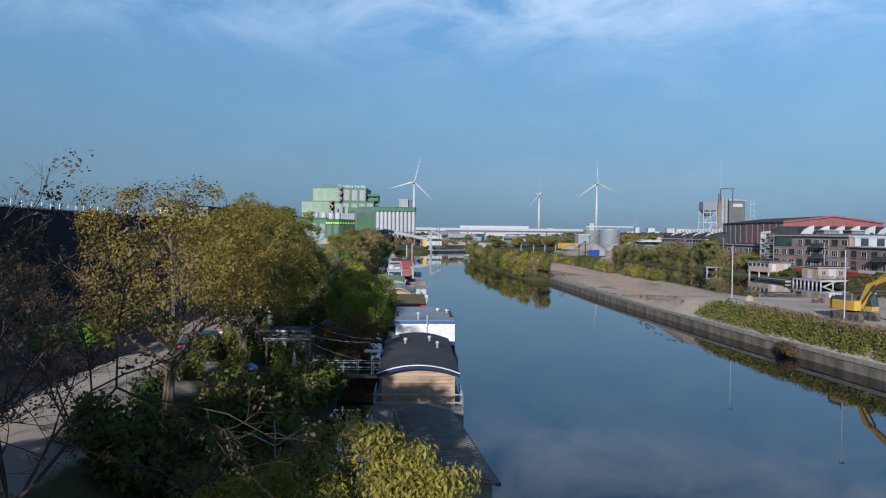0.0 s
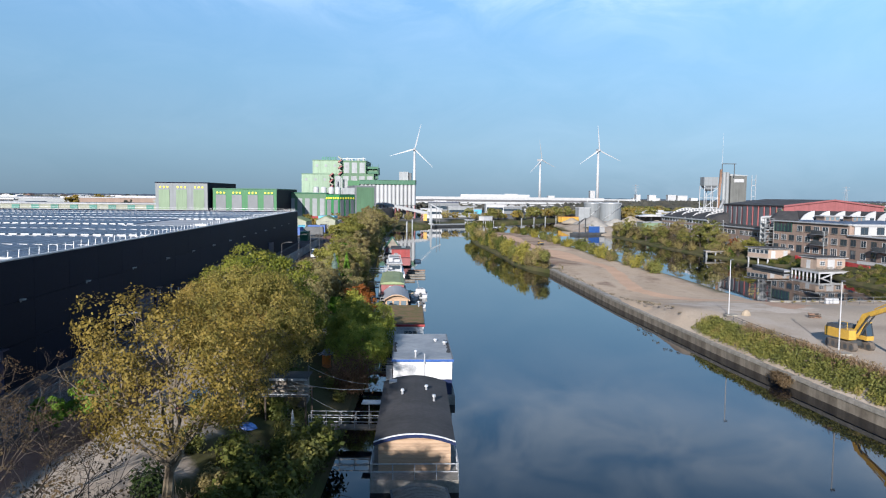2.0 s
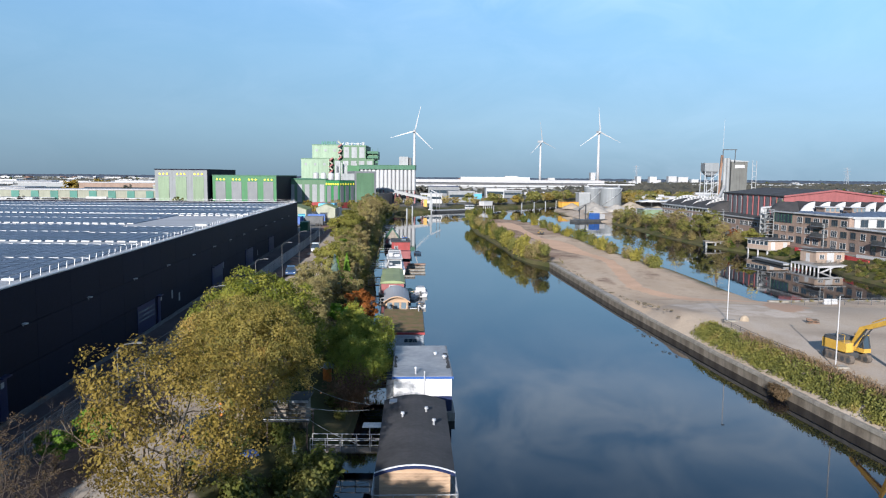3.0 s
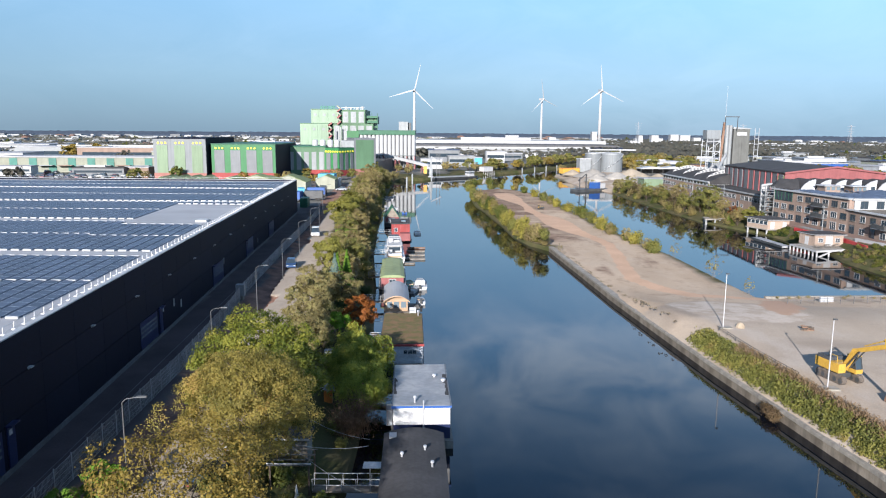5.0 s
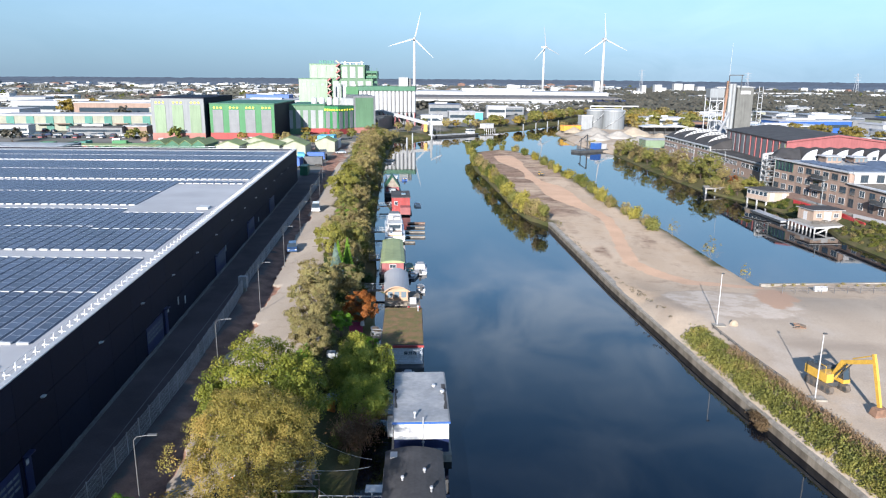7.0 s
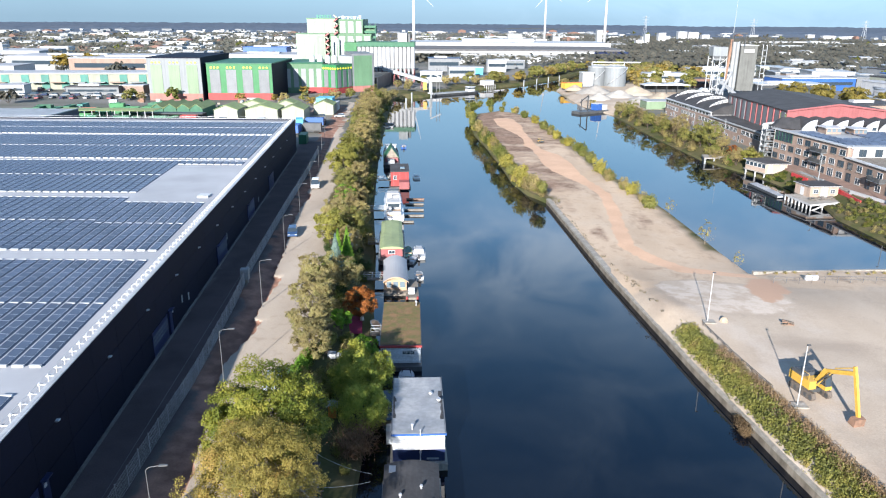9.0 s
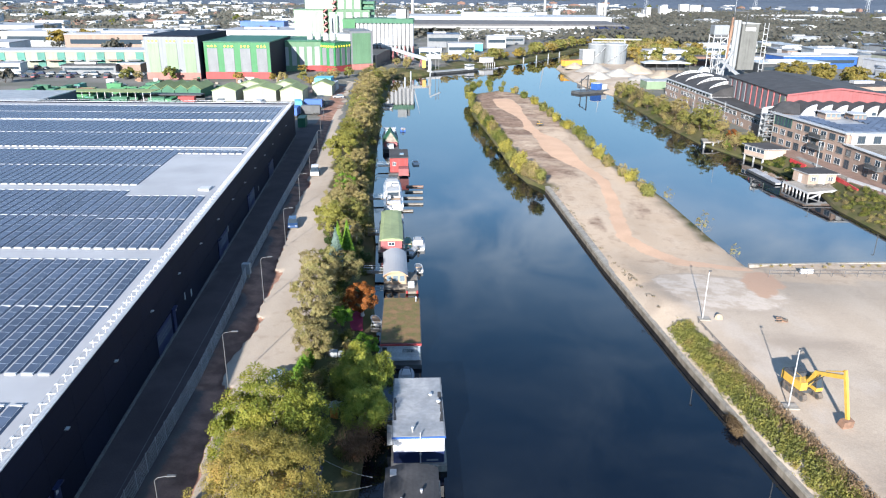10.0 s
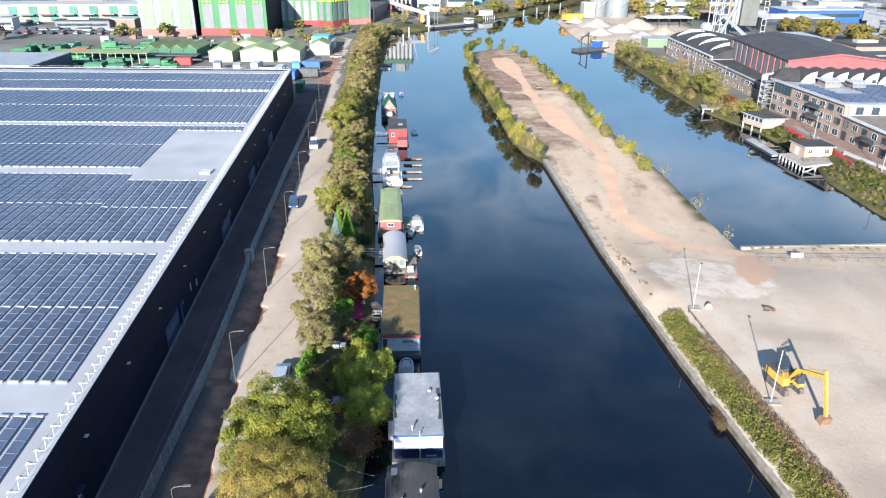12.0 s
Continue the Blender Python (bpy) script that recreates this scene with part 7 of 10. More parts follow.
T["willow"] = tree_meshes("willow", 15, 8.0, 3.6, M["l_willow"], 28000, 0.095, M["bark"], 0.2, 3, 1.0, clumps=150, clump=0.17)
T["willow_low"] = tree_meshes("willow", 16, 6.3, 2.9, M["l_wtip"], 30000, 0.06, M["bark"], 0.12, 3, 1.1, clumps=110, clump=0.17)
T["grey"] = tree_meshes("alder", 17, 6.6, 3.1, M["l_grey"], 9000, 0.13, M["bark"], 0.12, 3, clumps=90, clump=0.17)
T["grey2"] = tree_meshes("alder", 27, 7.2, 3.3, M["l_grey"], 9000, 0.14, M["bark"], 0.15, 3, clumps=90, clump=0.17)
T["rust"] = tree_meshes("cherry", 18, 5.4, 2.5, M["l_rust"], 8000, 0.13, M["bark"], 0.15, 3, clumps=60, clump=0.18)
T["brown"] = tree_meshes("poplar", 19, 9.0, 3.6, M["l_brown"], 7000, 0.185, M["bark"], 0.15, 2, clumps=120, clump=0.18)
T["brown2"] = tree_meshes("poplar", 29, 9.5, 3.7, M["l_bank"], 7000, 0.19, M["bark"], 0.15, 2, clumps=120, clump=0.18)
T["yellow"] = tree_meshes("lime_tree", 20, 9.2, 4.1, M["l_lime"], 8000, 0.22, M["bark"], 0.15, 2, clumps=90)
T["small"] = tree_meshes("birch", 21, 4.6, 2.0, M["l_bright"], 3800, 0.15, M["bark"], 0.15, 2, clumps=40)
T["wispy"] = tree_meshes("young_willow", 22, 3.9, 1.3, M["l_grey"], 900, 0.085, M["palebark"], 0.12, 3, clumps=24, limbs=6, girth=0.35)
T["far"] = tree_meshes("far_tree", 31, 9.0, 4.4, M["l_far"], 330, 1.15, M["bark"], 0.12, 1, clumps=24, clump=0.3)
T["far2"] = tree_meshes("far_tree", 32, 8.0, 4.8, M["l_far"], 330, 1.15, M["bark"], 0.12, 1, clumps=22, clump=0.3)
T["far_gold"] = tree_meshes("far_tree", 33, 9.0, 4.6, M["l_gold"], 900, 0.7, M["bark"], 0.12, 1, clumps=30, clump=0.28)
T["far_green"] = tree_meshes("far_tree", 34, 8.5, 4.4, M["l_shrub"], 400, 1.05, M["bark"], 0.12, 1, clumps=22, clump=0.3)
T["mid"] = tree_meshes("mid_tree", 37, 9.0, 4.4, M["l_bank"], 1000, 0.6, M["bark"], 0.12, 1, clumps=40, clump=0.26)
T["mid2"] = tree_meshes("mid_tree", 38, 8.5, 4.6, M["l_brown"], 1000, 0.6, M["bark"], 0.12, 1, clumps=40, clump=0.26)
T["mid3"] = tree_meshes("mid_tree", 39, 8.5, 4.2, M["l_gold"], 1000, 0.6, M["bark"], 0.12, 1, clumps=40, clump=0.26)
T["near_gold"] = tree_meshes("far_tree", 36, 9.0, 4.6, M["l_ash"], 5000, 0.34, M["bark"], 0.12, 2, clumps=70)


def conifer(name, seed, h, r, leaf, count, size):
    rng = np.random.default_rng(seed)
    k = rng.uniform(0, 1, count) ** 0.6
    z = h * (1 - k * 0.95)
    tier = 0.72 + 0.28 * np.abs(np.sin(z * 4.2))
    a = rng.uniform(0, 2 * np.pi, count)
    rad = r * k * tier * rng.uniform(0.55, 1.02, count)
    pts = np.stack([rad * np.cos(a), rad * np.sin(a), z], 1)
    out = np.stack([np.cos(a), np.sin(a), np.full(count, 0.3)], 1)
    return MB().tube((0, 0, -0.2), (0, 0, h * 0.9), 0.14, 0.04, 6).mesh(name + "_trunk", M["bark"]), cloud_mesh(name + "_crown", leaves(rng, pts, out, size, 0.6, 2.0), leaf)


T["spruce"] = conifer("blue_spruce", 41, 6.4, 1.6, M["l_spruce"], 7000, 0.16)
T["cypress"] = conifer("cypress", 42, 6.8, 1.5, M["l_bright"], 7000, 0.16)

LABELS = {
    "ash": ("ash_tree", "broad ash tree with yellowing autumn leaves"), "walnut": ("walnut_tree", "broad tree with dense yellow-green leaves"),
    "gold": ("maple_tree", "sparse maple with golden autumn leaves beside the road"), "bare": ("bare_tree", "nearly bare tree with fine brown twigs"),
    "bare2": ("bare_tree", "thin tree with a few withered brown leaves"), "willow": ("willow_tree", "lime green willow drooping over the bank"),
    "willow_low": ("willow_tree", "low bushy yellow-green willow at the water"), "grey": ("alder_tree", "pale grey-olive tree thinning in autumn"),
    "grey2": ("alder_tree", "pale grey-olive tree thinning in autumn"), "rust": ("cherry_tree", "small tree with rust-orange leaves"),
    "brown": ("poplar_tree", "brown-green bank tree losing its leaves"), "brown2": ("poplar_tree", "olive-yellow bank tree in autumn leaf"),
    "yellow": ("lime_tree", "round yellow-green tree in autumn leaf"), "small": ("birch_tree", "small bright green tree"),
    "wispy": ("young_willow", "thin young willow on the island shore"), "spruce": ("spruce_tree", "blue-grey spruce in a garden"), "cypress": ("cypress_tree", "bright green pointed cypress"),
    "far": ("tree", "distant brown-green tree in autumn leaf"), "far2": ("tree", "distant olive tree in autumn leaf"), "far_gold": ("tree", "distant golden tree in autumn leaf"), "far_green": ("tree", "distant dark green tree"), "mid": ("tree", "olive-green bank tree in autumn leaf"), "mid2": ("tree", "brownish bank tree losing its leaves"), "mid3": ("tree", "golden-brown bank tree in autumn leaf"), "near_gold": ("tree", "round golden-green tree in autumn leaf"),
}


def put(kind, x, y, s=1.0, rz=0, group="bank trees", dz=0.0):
    nm, lb = LABELS[kind]
    return plant(T[kind], (x, y, gz(x, y) - 0.05 + dz), rz, s, nm, lb, "tree", group)


# Trees with y below 6 are out of view, added to shade the gardens.
for kind, x, y, s, rz in (
        ("ash", -13.0, 46.4, 1.05, 20), ("walnut", -14.0, 53.8, 1.0, 70), ("yellow", -15.5, 5.0, 1.4, 40), ("yellow", -11.0, 3.5, 1.35, 140), ("bare2", -11.0, -4.0, 1.1, 40), ("gold", -13.3, 34.3, 1.07, -62), ("bare", -8.2, 12.7, 1.0, 140), ("yellow", -20.0, -6.0, 1.45, 10), ("bare2", -12.6, 17.5, 1.05, 60), ("bare2", -16.2, 25.0, 0.85, 200),
        ("bare", -19.0, 30.0, 0.8, 120), ("willow_low", -1.7, 17.9, 1.0, 0), ("willow_low", -3.9, 16.6, 0.8, 200), ("willow_low", 0.6, 15.2, 0.72, 90),
        ("willow", -7.9, 69.8, 0.95, 30), ("willow", -7.2, 65.0, 0.72, 130), ("small", -8.9, 79.6, 0.9, 0), ("rust", -10.6, 93.0, 1.0, 40), ("spruce", -16.4, 108.8, 1.0, 0), ("cypress", -15.2, 113.6, 1.0, 0), ("cypress", -16.9, 114.8, 0.8, 50),
        ("grey", -17.3, 97.5, 1.0, 10), ("grey2", -16.2, 89.0, 0.95, 80), ("grey", -15.2, 82.0, 0.95, 150), ("grey2", -14.4, 76.0, 0.8, 220), ("grey", -14.2, 101.5, 0.9, 280), ("small", -12.5, 86.5, 0.8, 70),
        ("yellow", -19.2, 121.0, 0.7, 0), ("brown", -15.5, 118.5, 0.62, 90), ("brown2", -16.2, 127.5, 0.7, 30), ("brown", -15.9, 134.5, 0.72, 200), ("grey2", -19.6, 131.0, 0.9, 20), ("brown", -19.0, 141.0, 0.75, 60),
        ("small", -20.2, 148.0, 1.2, 0), ("brown", -17.8, 151.0, 0.7, 130), ("brown2", -21.3, 157.0, 0.75, 220), ("brown", -20.0, 164.5, 0.85, 300), ("yellow", -24.0, 173.0, 0.95, 45), ("yellow", -23.5, 184.0, 1.0, 130),
        ("brown", -21.0, 178.0, 0.8, 20), ("brown", -22.5, 193.0, 0.85, 100), ("brown2", -25.4, 201.0, 0.9, 170), ("brown", -23.5, 211.0, 0.95, 240), ("brown", -26.0, 221.0, 0.95, 310), ("brown", -24.6, 231.0, 1.0, 30), ("brown2", -28.0, 240.0, 0.95, 90),
        ("brown", -26.0, 250.0, 1.0, 150), ("brown", -29.5, 261.0, 1.0, 220), ("brown", -27.5, 272.0, 1.05, 280), ("brown", -31.0, 284.0, 1.05, 350), ("brown", -28.8, 297.0, 1.1, 60), ("brown", -32.0, 311.0, 1.1, 110), ("brown2", -30.5, 325.0, 1.1, 160),
        ("grey", -29.0, 338.0, 1.0, 0), ("grey2", -27.5, 352.0, 0.9, 40), ("grey", -30.0, 366.0, 1.0, 90), ("grey2", -26.0, 378.0, 0.85, 140), ("grey", -20.0, 402.0, 0.7, 0), ("grey2", -25.5, 410.0, 0.8, 0),
        ("small", -21.8, 44.0, 0.75, 0), ("small", -23.0, 41.5, 0.6, 120)):
    put(kind, x, y, s, rz)

# garden shrubs
BUSH = []
rngb = np.random.default_rng(77)
for k, (lf, n) in enumerate((("l_shrub", 1500), ("l_dark", 1500), ("l_bank", 1500), ("l_brown", 1300), ("l_yellow", 1500))):
    BUSH.append(stem_bush("bush_" + str(k), 100 + k, M[lf], int(0.85 * n), 0.125))
BUSH_LABEL = ("green garden shrub on the bank", "dark evergreen shrub on the bank", "yellow-green bushy shrub on the bank", "withered brown shrub on the bank", "yellow-leaved shrub on the bank")


def shrub_growth(name, label, spots):
    """Many shrubs grown into one another, as one mesh: (k, x, y, s, squash) each."""
    out = []
    for k in sorted({q[0] for q in spots}):
        co = np.empty(len(BUSH[k].vertices) * 3, np.float32)
        BUSH[k].vertices.foreach_get("co", co)
        co = co.reshape(-1, 3)[: len(co) // 3 // 8 * 4]
        rows = []
        for _, x, y, s, sq in (q for q in spots if q[0] == k):
            a = radians((x * 53 + y * 31) % 360)
            rows.append(np.stack([x + s * (co[:, 0] * math.cos(a) - co[:, 1] * math.sin(a)), y + s * (co[:, 0] * math.sin(a) + co[:, 1] * math.cos(a)), gz(x, y) - 0.08 + s * sq * co[:, 2]], 1))
        ob = new(name, cloud_mesh(name, np.concatenate(rows).reshape(-1, 4, 3), BUSH[k].materials[0]))
        out.append(tagged(ob, label, "shrubs", kind="stuff"))
    return out


def shrub(k, x, y, s, group="garden shrubs", squash=1.0):
    ob = new("shrub", BUSH[k])
    ob.matrix_basis = pose(x, y, gz(x, y) - 0.08, 0, 0, (x * 53 + y * 31) % 360)
    ob.scale = (s, s, s * squash)
    return tagged(ob, BUSH_LABEL[k], "shrub", group)


for i in range(96):
    y = 24 + 102 * (i / 96) + rngb.uniform(-1.2, 1.2)
    bank = np.interp(y, [p[1] for p in WEST_BANK], [p[0] for p in WEST_BANK])
    x = bank - rngb.uniform(0.8, 8.5)
    if (abs(y - 50.3) < 1.3 and x > -10) or (86 < y < 95 and x > -13):
        continue
    shrub(int(rngb.choice([0, 0, 1, 2, 2, 3])), x, y, rngb.uniform(0.55, 1.15))
SPOTS = []
for i in range(110):
    y = 126 + 200 * (i / 90) + rngb.uniform(-1.2, 1.2)
    bank = np.interp(y, [p[1] for p in WEST_BANK], [p[0] for p in WEST_BANK])
    SPOTS.append((int(rngb.choice([0, 2, 3, 3, 2])), bank - rngb.uniform(0.5, 6.5), y, rngb.uniform(1.0, 1.9), 1.0))
shrub_growth("bank_growth", "dense autumn shrubs along the far canal bank", SPOTS)
for x, y, s in ((-8.6, 38.5, 1.5), (-9.9, 36.4, 1.6), (-11.4, 40.0, 1.4), (-7.9, 42.5, 1.4), (-10.8, 33.0, 1.3), (-8.2, 35.0, 1.2), (-12.3, 30.0, 1.2), (-9.6, 28.4, 1.3), (-6.6, 26.0, 1.3), (-10.8, 24.5, 1.4), (-13.5, 27.5, 1.2), (-7.5, 45.5, 1.6)):
    shrub(0 if (x * 10) % 3 < 2 else 2, x, y, s)
hedge = tagged(new("hedge", bush_mesh("hedge", 131, [(0.1 * i - 0.1, -2.6 + 0.55 * i, 1.1, 0.6, 0.5, 1.2) for i in range(10)], M["l_bright"], 5000, 0.13)), "clipped bright green ivy hedge beside the road", "hedge")
hedge.matrix_basis = pose(-15.4, 73.0, 2.9, 0, 0, 2)
redb = tagged(new("twig_shrub", None), "leafless red-brown twig shrub", "shrub")
tw = MB()
rngt = np.random.default_rng(8)
for i in range(110):
    a, r, f = rngt.uniform(0, 2 * math.pi), rngt.uniform(0.3, 1.9), rngt.uniform(0.2, 1.1)
    p0 = Vector((f * math.cos(a + 1), f * math.sin(a + 1), 0))
    p2 = Vector((r * math.cos(a), r * math.sin(a), rngt.uniform(1.6, 3.0) * (1.1 - 0.2 * r)))
    p1 = (p0 + p2) / 2 + Vector((0, 0, 0.35))
    tw.tube(p0, p1, 0.02, 0.014, 3, False).tube(p1, p2, 0.014, 0.006, 3, False)
part("brushwood", tw, M["brushwood"], redb)
part("foliage", stem_bush("foliage", 61, M["l_twig"], 2600, 0.07, 40, 1.7, 3.0), None, redb)
redb.matrix_basis = pose(-7.6, 61.0, 0.6)
redb.scale = (1.45, 1.45, 1.35)

# garden things
dry = thing("rotary_dryer", "white rotary clothes dryer standing in a garden", "clothes dryer", (-7.5, 32.0, gz(-7.5, 32.0)))
part("post", MB().tube((0, 0, 0), (0, 0, 1.9), 0.035, n=6), M["alu"], dry)
for a in (15, 105, 195, 285):
    part("arm", MB().tube((0, 0, 1.0), (1.3 * math.cos(radians(a)), 1.3 * math.sin(radians(a)), 1.75), 0.025, n=5), M["alu"], dry)
pg = thing("pergola", "dark weathered wooden pergola with climbing plants", "pergola", (-10.6, 49.8, gz(-10.6, 49.8)))
for x in (-1.4, 1.4):
    for y in (-1.2, 1.2):
        part("post", MB().beam((x, y, 0), (x, y, 2.3), 0.12), M["bark"], pg)
for k in range(4):
    part("rafter", MB().beam((-1.6, -1.3 + 0.87 * k, 2.35), (1.6, -1.3 + 0.87 * k, 2.35), 0.05, 0.1), M["dark_steel"], pg)
part("front_bar", MB().beam((-1.6, -1.36, 2.5), (1.6, -1.36, 2.5), 0.06), M["white"], pg, "white bar along the edge")
sd = thing("garden_shed", "dark garden shed with a white-edged flat roof", "shed", (-11.3, 53.8, gz(-11.3, 53.8)))
part("wall", MB().box(-1.2, -1.0, 0, 1.2, 1.0, 2.1), M["planks"], sd)
part("roof", MB().box(-1.4, -1.2, 2.1, 1.4, 1.2, 2.2), M["bitumen"], sd)
part("fascia", MB().box(-1.4, -1.25, 2.08, 1.4, -1.202, 2.24), M["white"], sd)
pr_ = thing("parasol", "closed white garden parasol", "parasol", (-9.6, 46.2, gz(-9.6, 46.2)))
part("canopy", MB().tube((0, 0, 0.9), (0, 0, 2.4), 0.22, 0.05, 8), M["white"], pr_)
part("pole", MB().tube((0, 0, 0), (0, 0, 2.5), 0.025, n=5), M["alu"], pr_)
solo("garden_carpet", MB().box(-1.4, -3.0, 0, 1.4, 3.0, 0.05), M["pink"], "dark magenta outdoor carpet on a garden terrace", "carpet", (-11.6, 90.3, gz(-11.6, 90.3) + 0.12), 6)
pr_ = thing("parasol", "closed white garden parasol", "parasol", (-10.4, 91.8, gz(-10.4, 91.8)))
part("canopy", MB().tube((0, 0, 0.7), (0, 0, 2.2), 0.3, 0.06, 8), M["white"], pr_)
part("pole", MB().tube((0, 0, 0), (0, 0, 2.3), 0.03, n=5), M["alu"], pr_)
orn = thing("garden_ornament", "grey and white windmill-like garden ornament with an orange base", "ornament", (-10.7, 66.9, gz(-10.7, 66.9)))
part("base", MB().box(-0.4, -0.5, 0, 0.4, -0.1, 1.2), M["orange"], orn)
part("body", MB().dome((0, 0.2, 1.2), 0.55, n=10, m=4), M["palegrey"], orn)
for a in range(0, 360, 45):
    part("blade", MB().beam((0.3 * math.cos(radians(a)), 0.2 + 0.3 * math.sin(radians(a)), 1.4), (0.95 * math.cos(radians(a)), 0.2 + 0.95 * math.sin(radians(a)), 1.25), 0.14, 0.03), M["white"], orn)
gs = thing("garden_shed", "small white garden shed between the trees", "shed", (-15.6, 121.5, 2.6), 4)
part("wall", MB().box(-1.1, -0.9, 0, 1.1, 0.9, 1.9), M["white"], gs)
part("roof", MB().box(-1.25, -1.05, 1.9, 1.25, 1.05, 2.0), M["greyfelt"], gs)
bb = thing("beehive_boxes", "pale stacked boxes half hidden in the garden", "boxes", (-12.6, 79.0, gz(-12.6, 79)))
part("box", MB().box(-0.5, -0.4, 0, 0.5, 0.4, 0.7), M["palegrey"], bb)
part("box", MB().box(0.6, -0.4, 0, 1.3, 0.4, 0.5), M["white"], bb)


# ---- service road: lamps, fence, cars ----
def street_lamp(x, y, rz=0):
    ob = thing("street_lamp", "grey steel street lamp with a flat head", "street lamp", (x, y, 3.0), rz, "street lamps along the road")
    part("pole", MB().tube((0, 0, -0.6), (0, 0, 6.5), 0.055, 0.035, 8), M["lamp_grey"], ob)
    part("arm", MB().tube((0, 0, 6.5), (0.25, 0, 6.75), 0.028, n=6).tube((0.25, 0, 6.75), (1.2, 0, 6.9), 0.028, n=6), M["lamp_grey"], ob)
    part("head", MB().prism([(1.0, -0.12), (1.65, -0.09), (1.65, 0.09), (1.0, 0.12)], 6.86, 6.95), M["lamp_grey"], ob)
    return ob


for x, y in ((-20.9, 45.6), (-22.8, 69.7), (-24.2, 92.3), (-26.0, 115.5), (-28.0, 139), (-30.0, 162), (-32.0, 185), (-35, 208), (-38, 232)):
    street_lamp(x, y, 3)
fx = lambda y: float(np.interp(y, FENCE_Y, FENCE_X))
fence = thing("mesh_fence", "tall pale steel mesh fence along the service lane", "fence", (0, 0, 3.0))
pm_ = MB().tube((0, 0, 0), (0, 0, 2.05), 0.045, n=5).mesh("post", M["steel"])
ys = np.arange(20, 212, 2.5)
for y in ys:
    part("post", pm_, None, fence, at=(fx(y), float(y), 0))
for y in ys[:-1]:
    y = float(y)
    net = MB()
    for q in range(16):
        f = y + 2.5 * (q + 0.5) / 16
        net.beam((fx(f), f, 0.05), (fx(f), f, 1.92), 0.02)
    for z in (0.06, 0.4, 0.78, 1.16, 1.54, 1.9):
        net.beam((fx(y), y, z), (fx(y + 2.5), y + 2.5, z), 0.02)
    part("mesh_panel", net, M["steel"], fence, "wire mesh panel")
part("top_rail", MB().add([], []).beam((fx(20), 20, 1.95), (fx(105), 105, 1.95), 0.04).beam((fx(105), 105, 1.95), (fx(211), 211, 1.95), 0.04), M["lamp_grey"], fence)
eb = thing("utility_box", "pale grey electrical cabinet on a post by the fence", "cabinet", (-29.0, 101.6, 3.0))
part("cabinet", MB().box(-0.6, -0.45, 0.6, 0.6, 0.45, 2.3), M["palegrey"], eb)
part("foot", MB().box(-0.4, -0.3, 0, 0.4, 0.3, 0.6), M["concrete"], eb)


def car(at, rz, body, label, van=False):
    ob = thing("car", label, "car", at, rz, "parked cars")
    L, W = (4.9, 1.95) if van else (4.3, 1.75)
    roof = 1.9 if van else 1.45
    prof = [(-L / 2, 0.35), (-L / 2, 0.85), (-L / 2 + 0.25, 0.95), (L / 2 - 1.0, 0.95), (L / 2 - 0.1, 0.75), (L / 2, 0.35)]
    bm_ = MB()
    n = len(prof)
    for s in (-W / 2, W / 2):
        bm_.v += [(s, y, z) for y, z in prof]
    bm_.f += [tuple(range(n)), tuple(range(2 * n - 1, n - 1, -1))] + [(i, n + i, n + (i + 1) % n, (i + 1) % n) for i in range(n)]
    part("body", bm_, body, ob)
    part("cabin", MB().prism([(-W / 2 + 0.05, -L / 2 + 0.15), (W / 2 - 0.05, -L / 2 + 0.15), (W / 2 - 0.05, L / 2 - 1.1), (-W / 2 + 0.05, L / 2 - 1.1)], 0.95, roof, [(-W / 2 + 0.22, -L / 2 + 0.5), (W / 2 - 0.22, -L / 2 + 0.5), (W / 2 - 0.22, L / 2 - 1.9), (-W / 2 + 0.22, L / 2 - 1.9)]), M["glass"], ob)
    part("roof", MB().prism([(-W / 2 + 0.2, -L / 2 + 0.45), (W / 2 - 0.2, -L / 2 + 0.45), (W / 2 - 0.2, L / 2 - 1.85), (-W / 2 + 0.2, L / 2 - 1.85)], roof, roof + 0.05), body, ob)
    wh = MB().tube((-0.11, 0, 0), (0.11, 0, 0), 0.32, n=12).mesh("wheel", M["tyre"])
    for x in (-W / 2 + 0.08, W / 2 - 0.08):
        for y in (-L / 2 + 0.8, L / 2 - 0.8):
            part("wheel", wh, None, ob, at=(x, y, 0.32))
    for x in (-W / 2 + 0.25, W / 2 - 0.25):
        part("tail_light", MB().box(x - 0.14, -L / 2 - 0.01, 0.68, x + 0.14, -L / 2 + 0.05, 0.82), M["red"], ob)
        part("headlight", MB().box(x - 0.16, L / 2 - 0.12, 0.6, x + 0.16, L / 2 + 0.005, 0.74), M["white_metal"], ob)
    return ob


M["car_silver"] = mat("silver_car_paint", (0.42, 0.47, 0.52), (0.4, 0.45, 0.5), 0.25, 0.3, bump=0)
M["car_black"] = mat("black_car_paint", (0.012, 0.013, 0.016), None, 0.2, 0.1, bump=0)
M["car_white"] = mat("white_car_paint", (0.75, 0.76, 0.77), None, 0.25, 0, bump=0)
M["car_blue"] = mat("blue_car_paint", (0.03, 0.07, 0.16), None, 0.25, 0.2, bump=0)
car((-15.7, 47.3, 3.0), -12, M["car_black"], "black parked car beside the trees")
car((-17.6, 70.6, 3.0), 4, M["car_silver"], "silver-blue parked car at the roadside")
car((-27.0, 126.7, 3.0), 190, M["car_blue"], "dark blue parked car at the roadside")
car((-29.6, 165.8, 3.0), 187, M["car_white"], "white parked van at the roadside", True)
car((-41.6, 291, 3.0), 100, M["car_silver"], "silver parked car at the far bend")
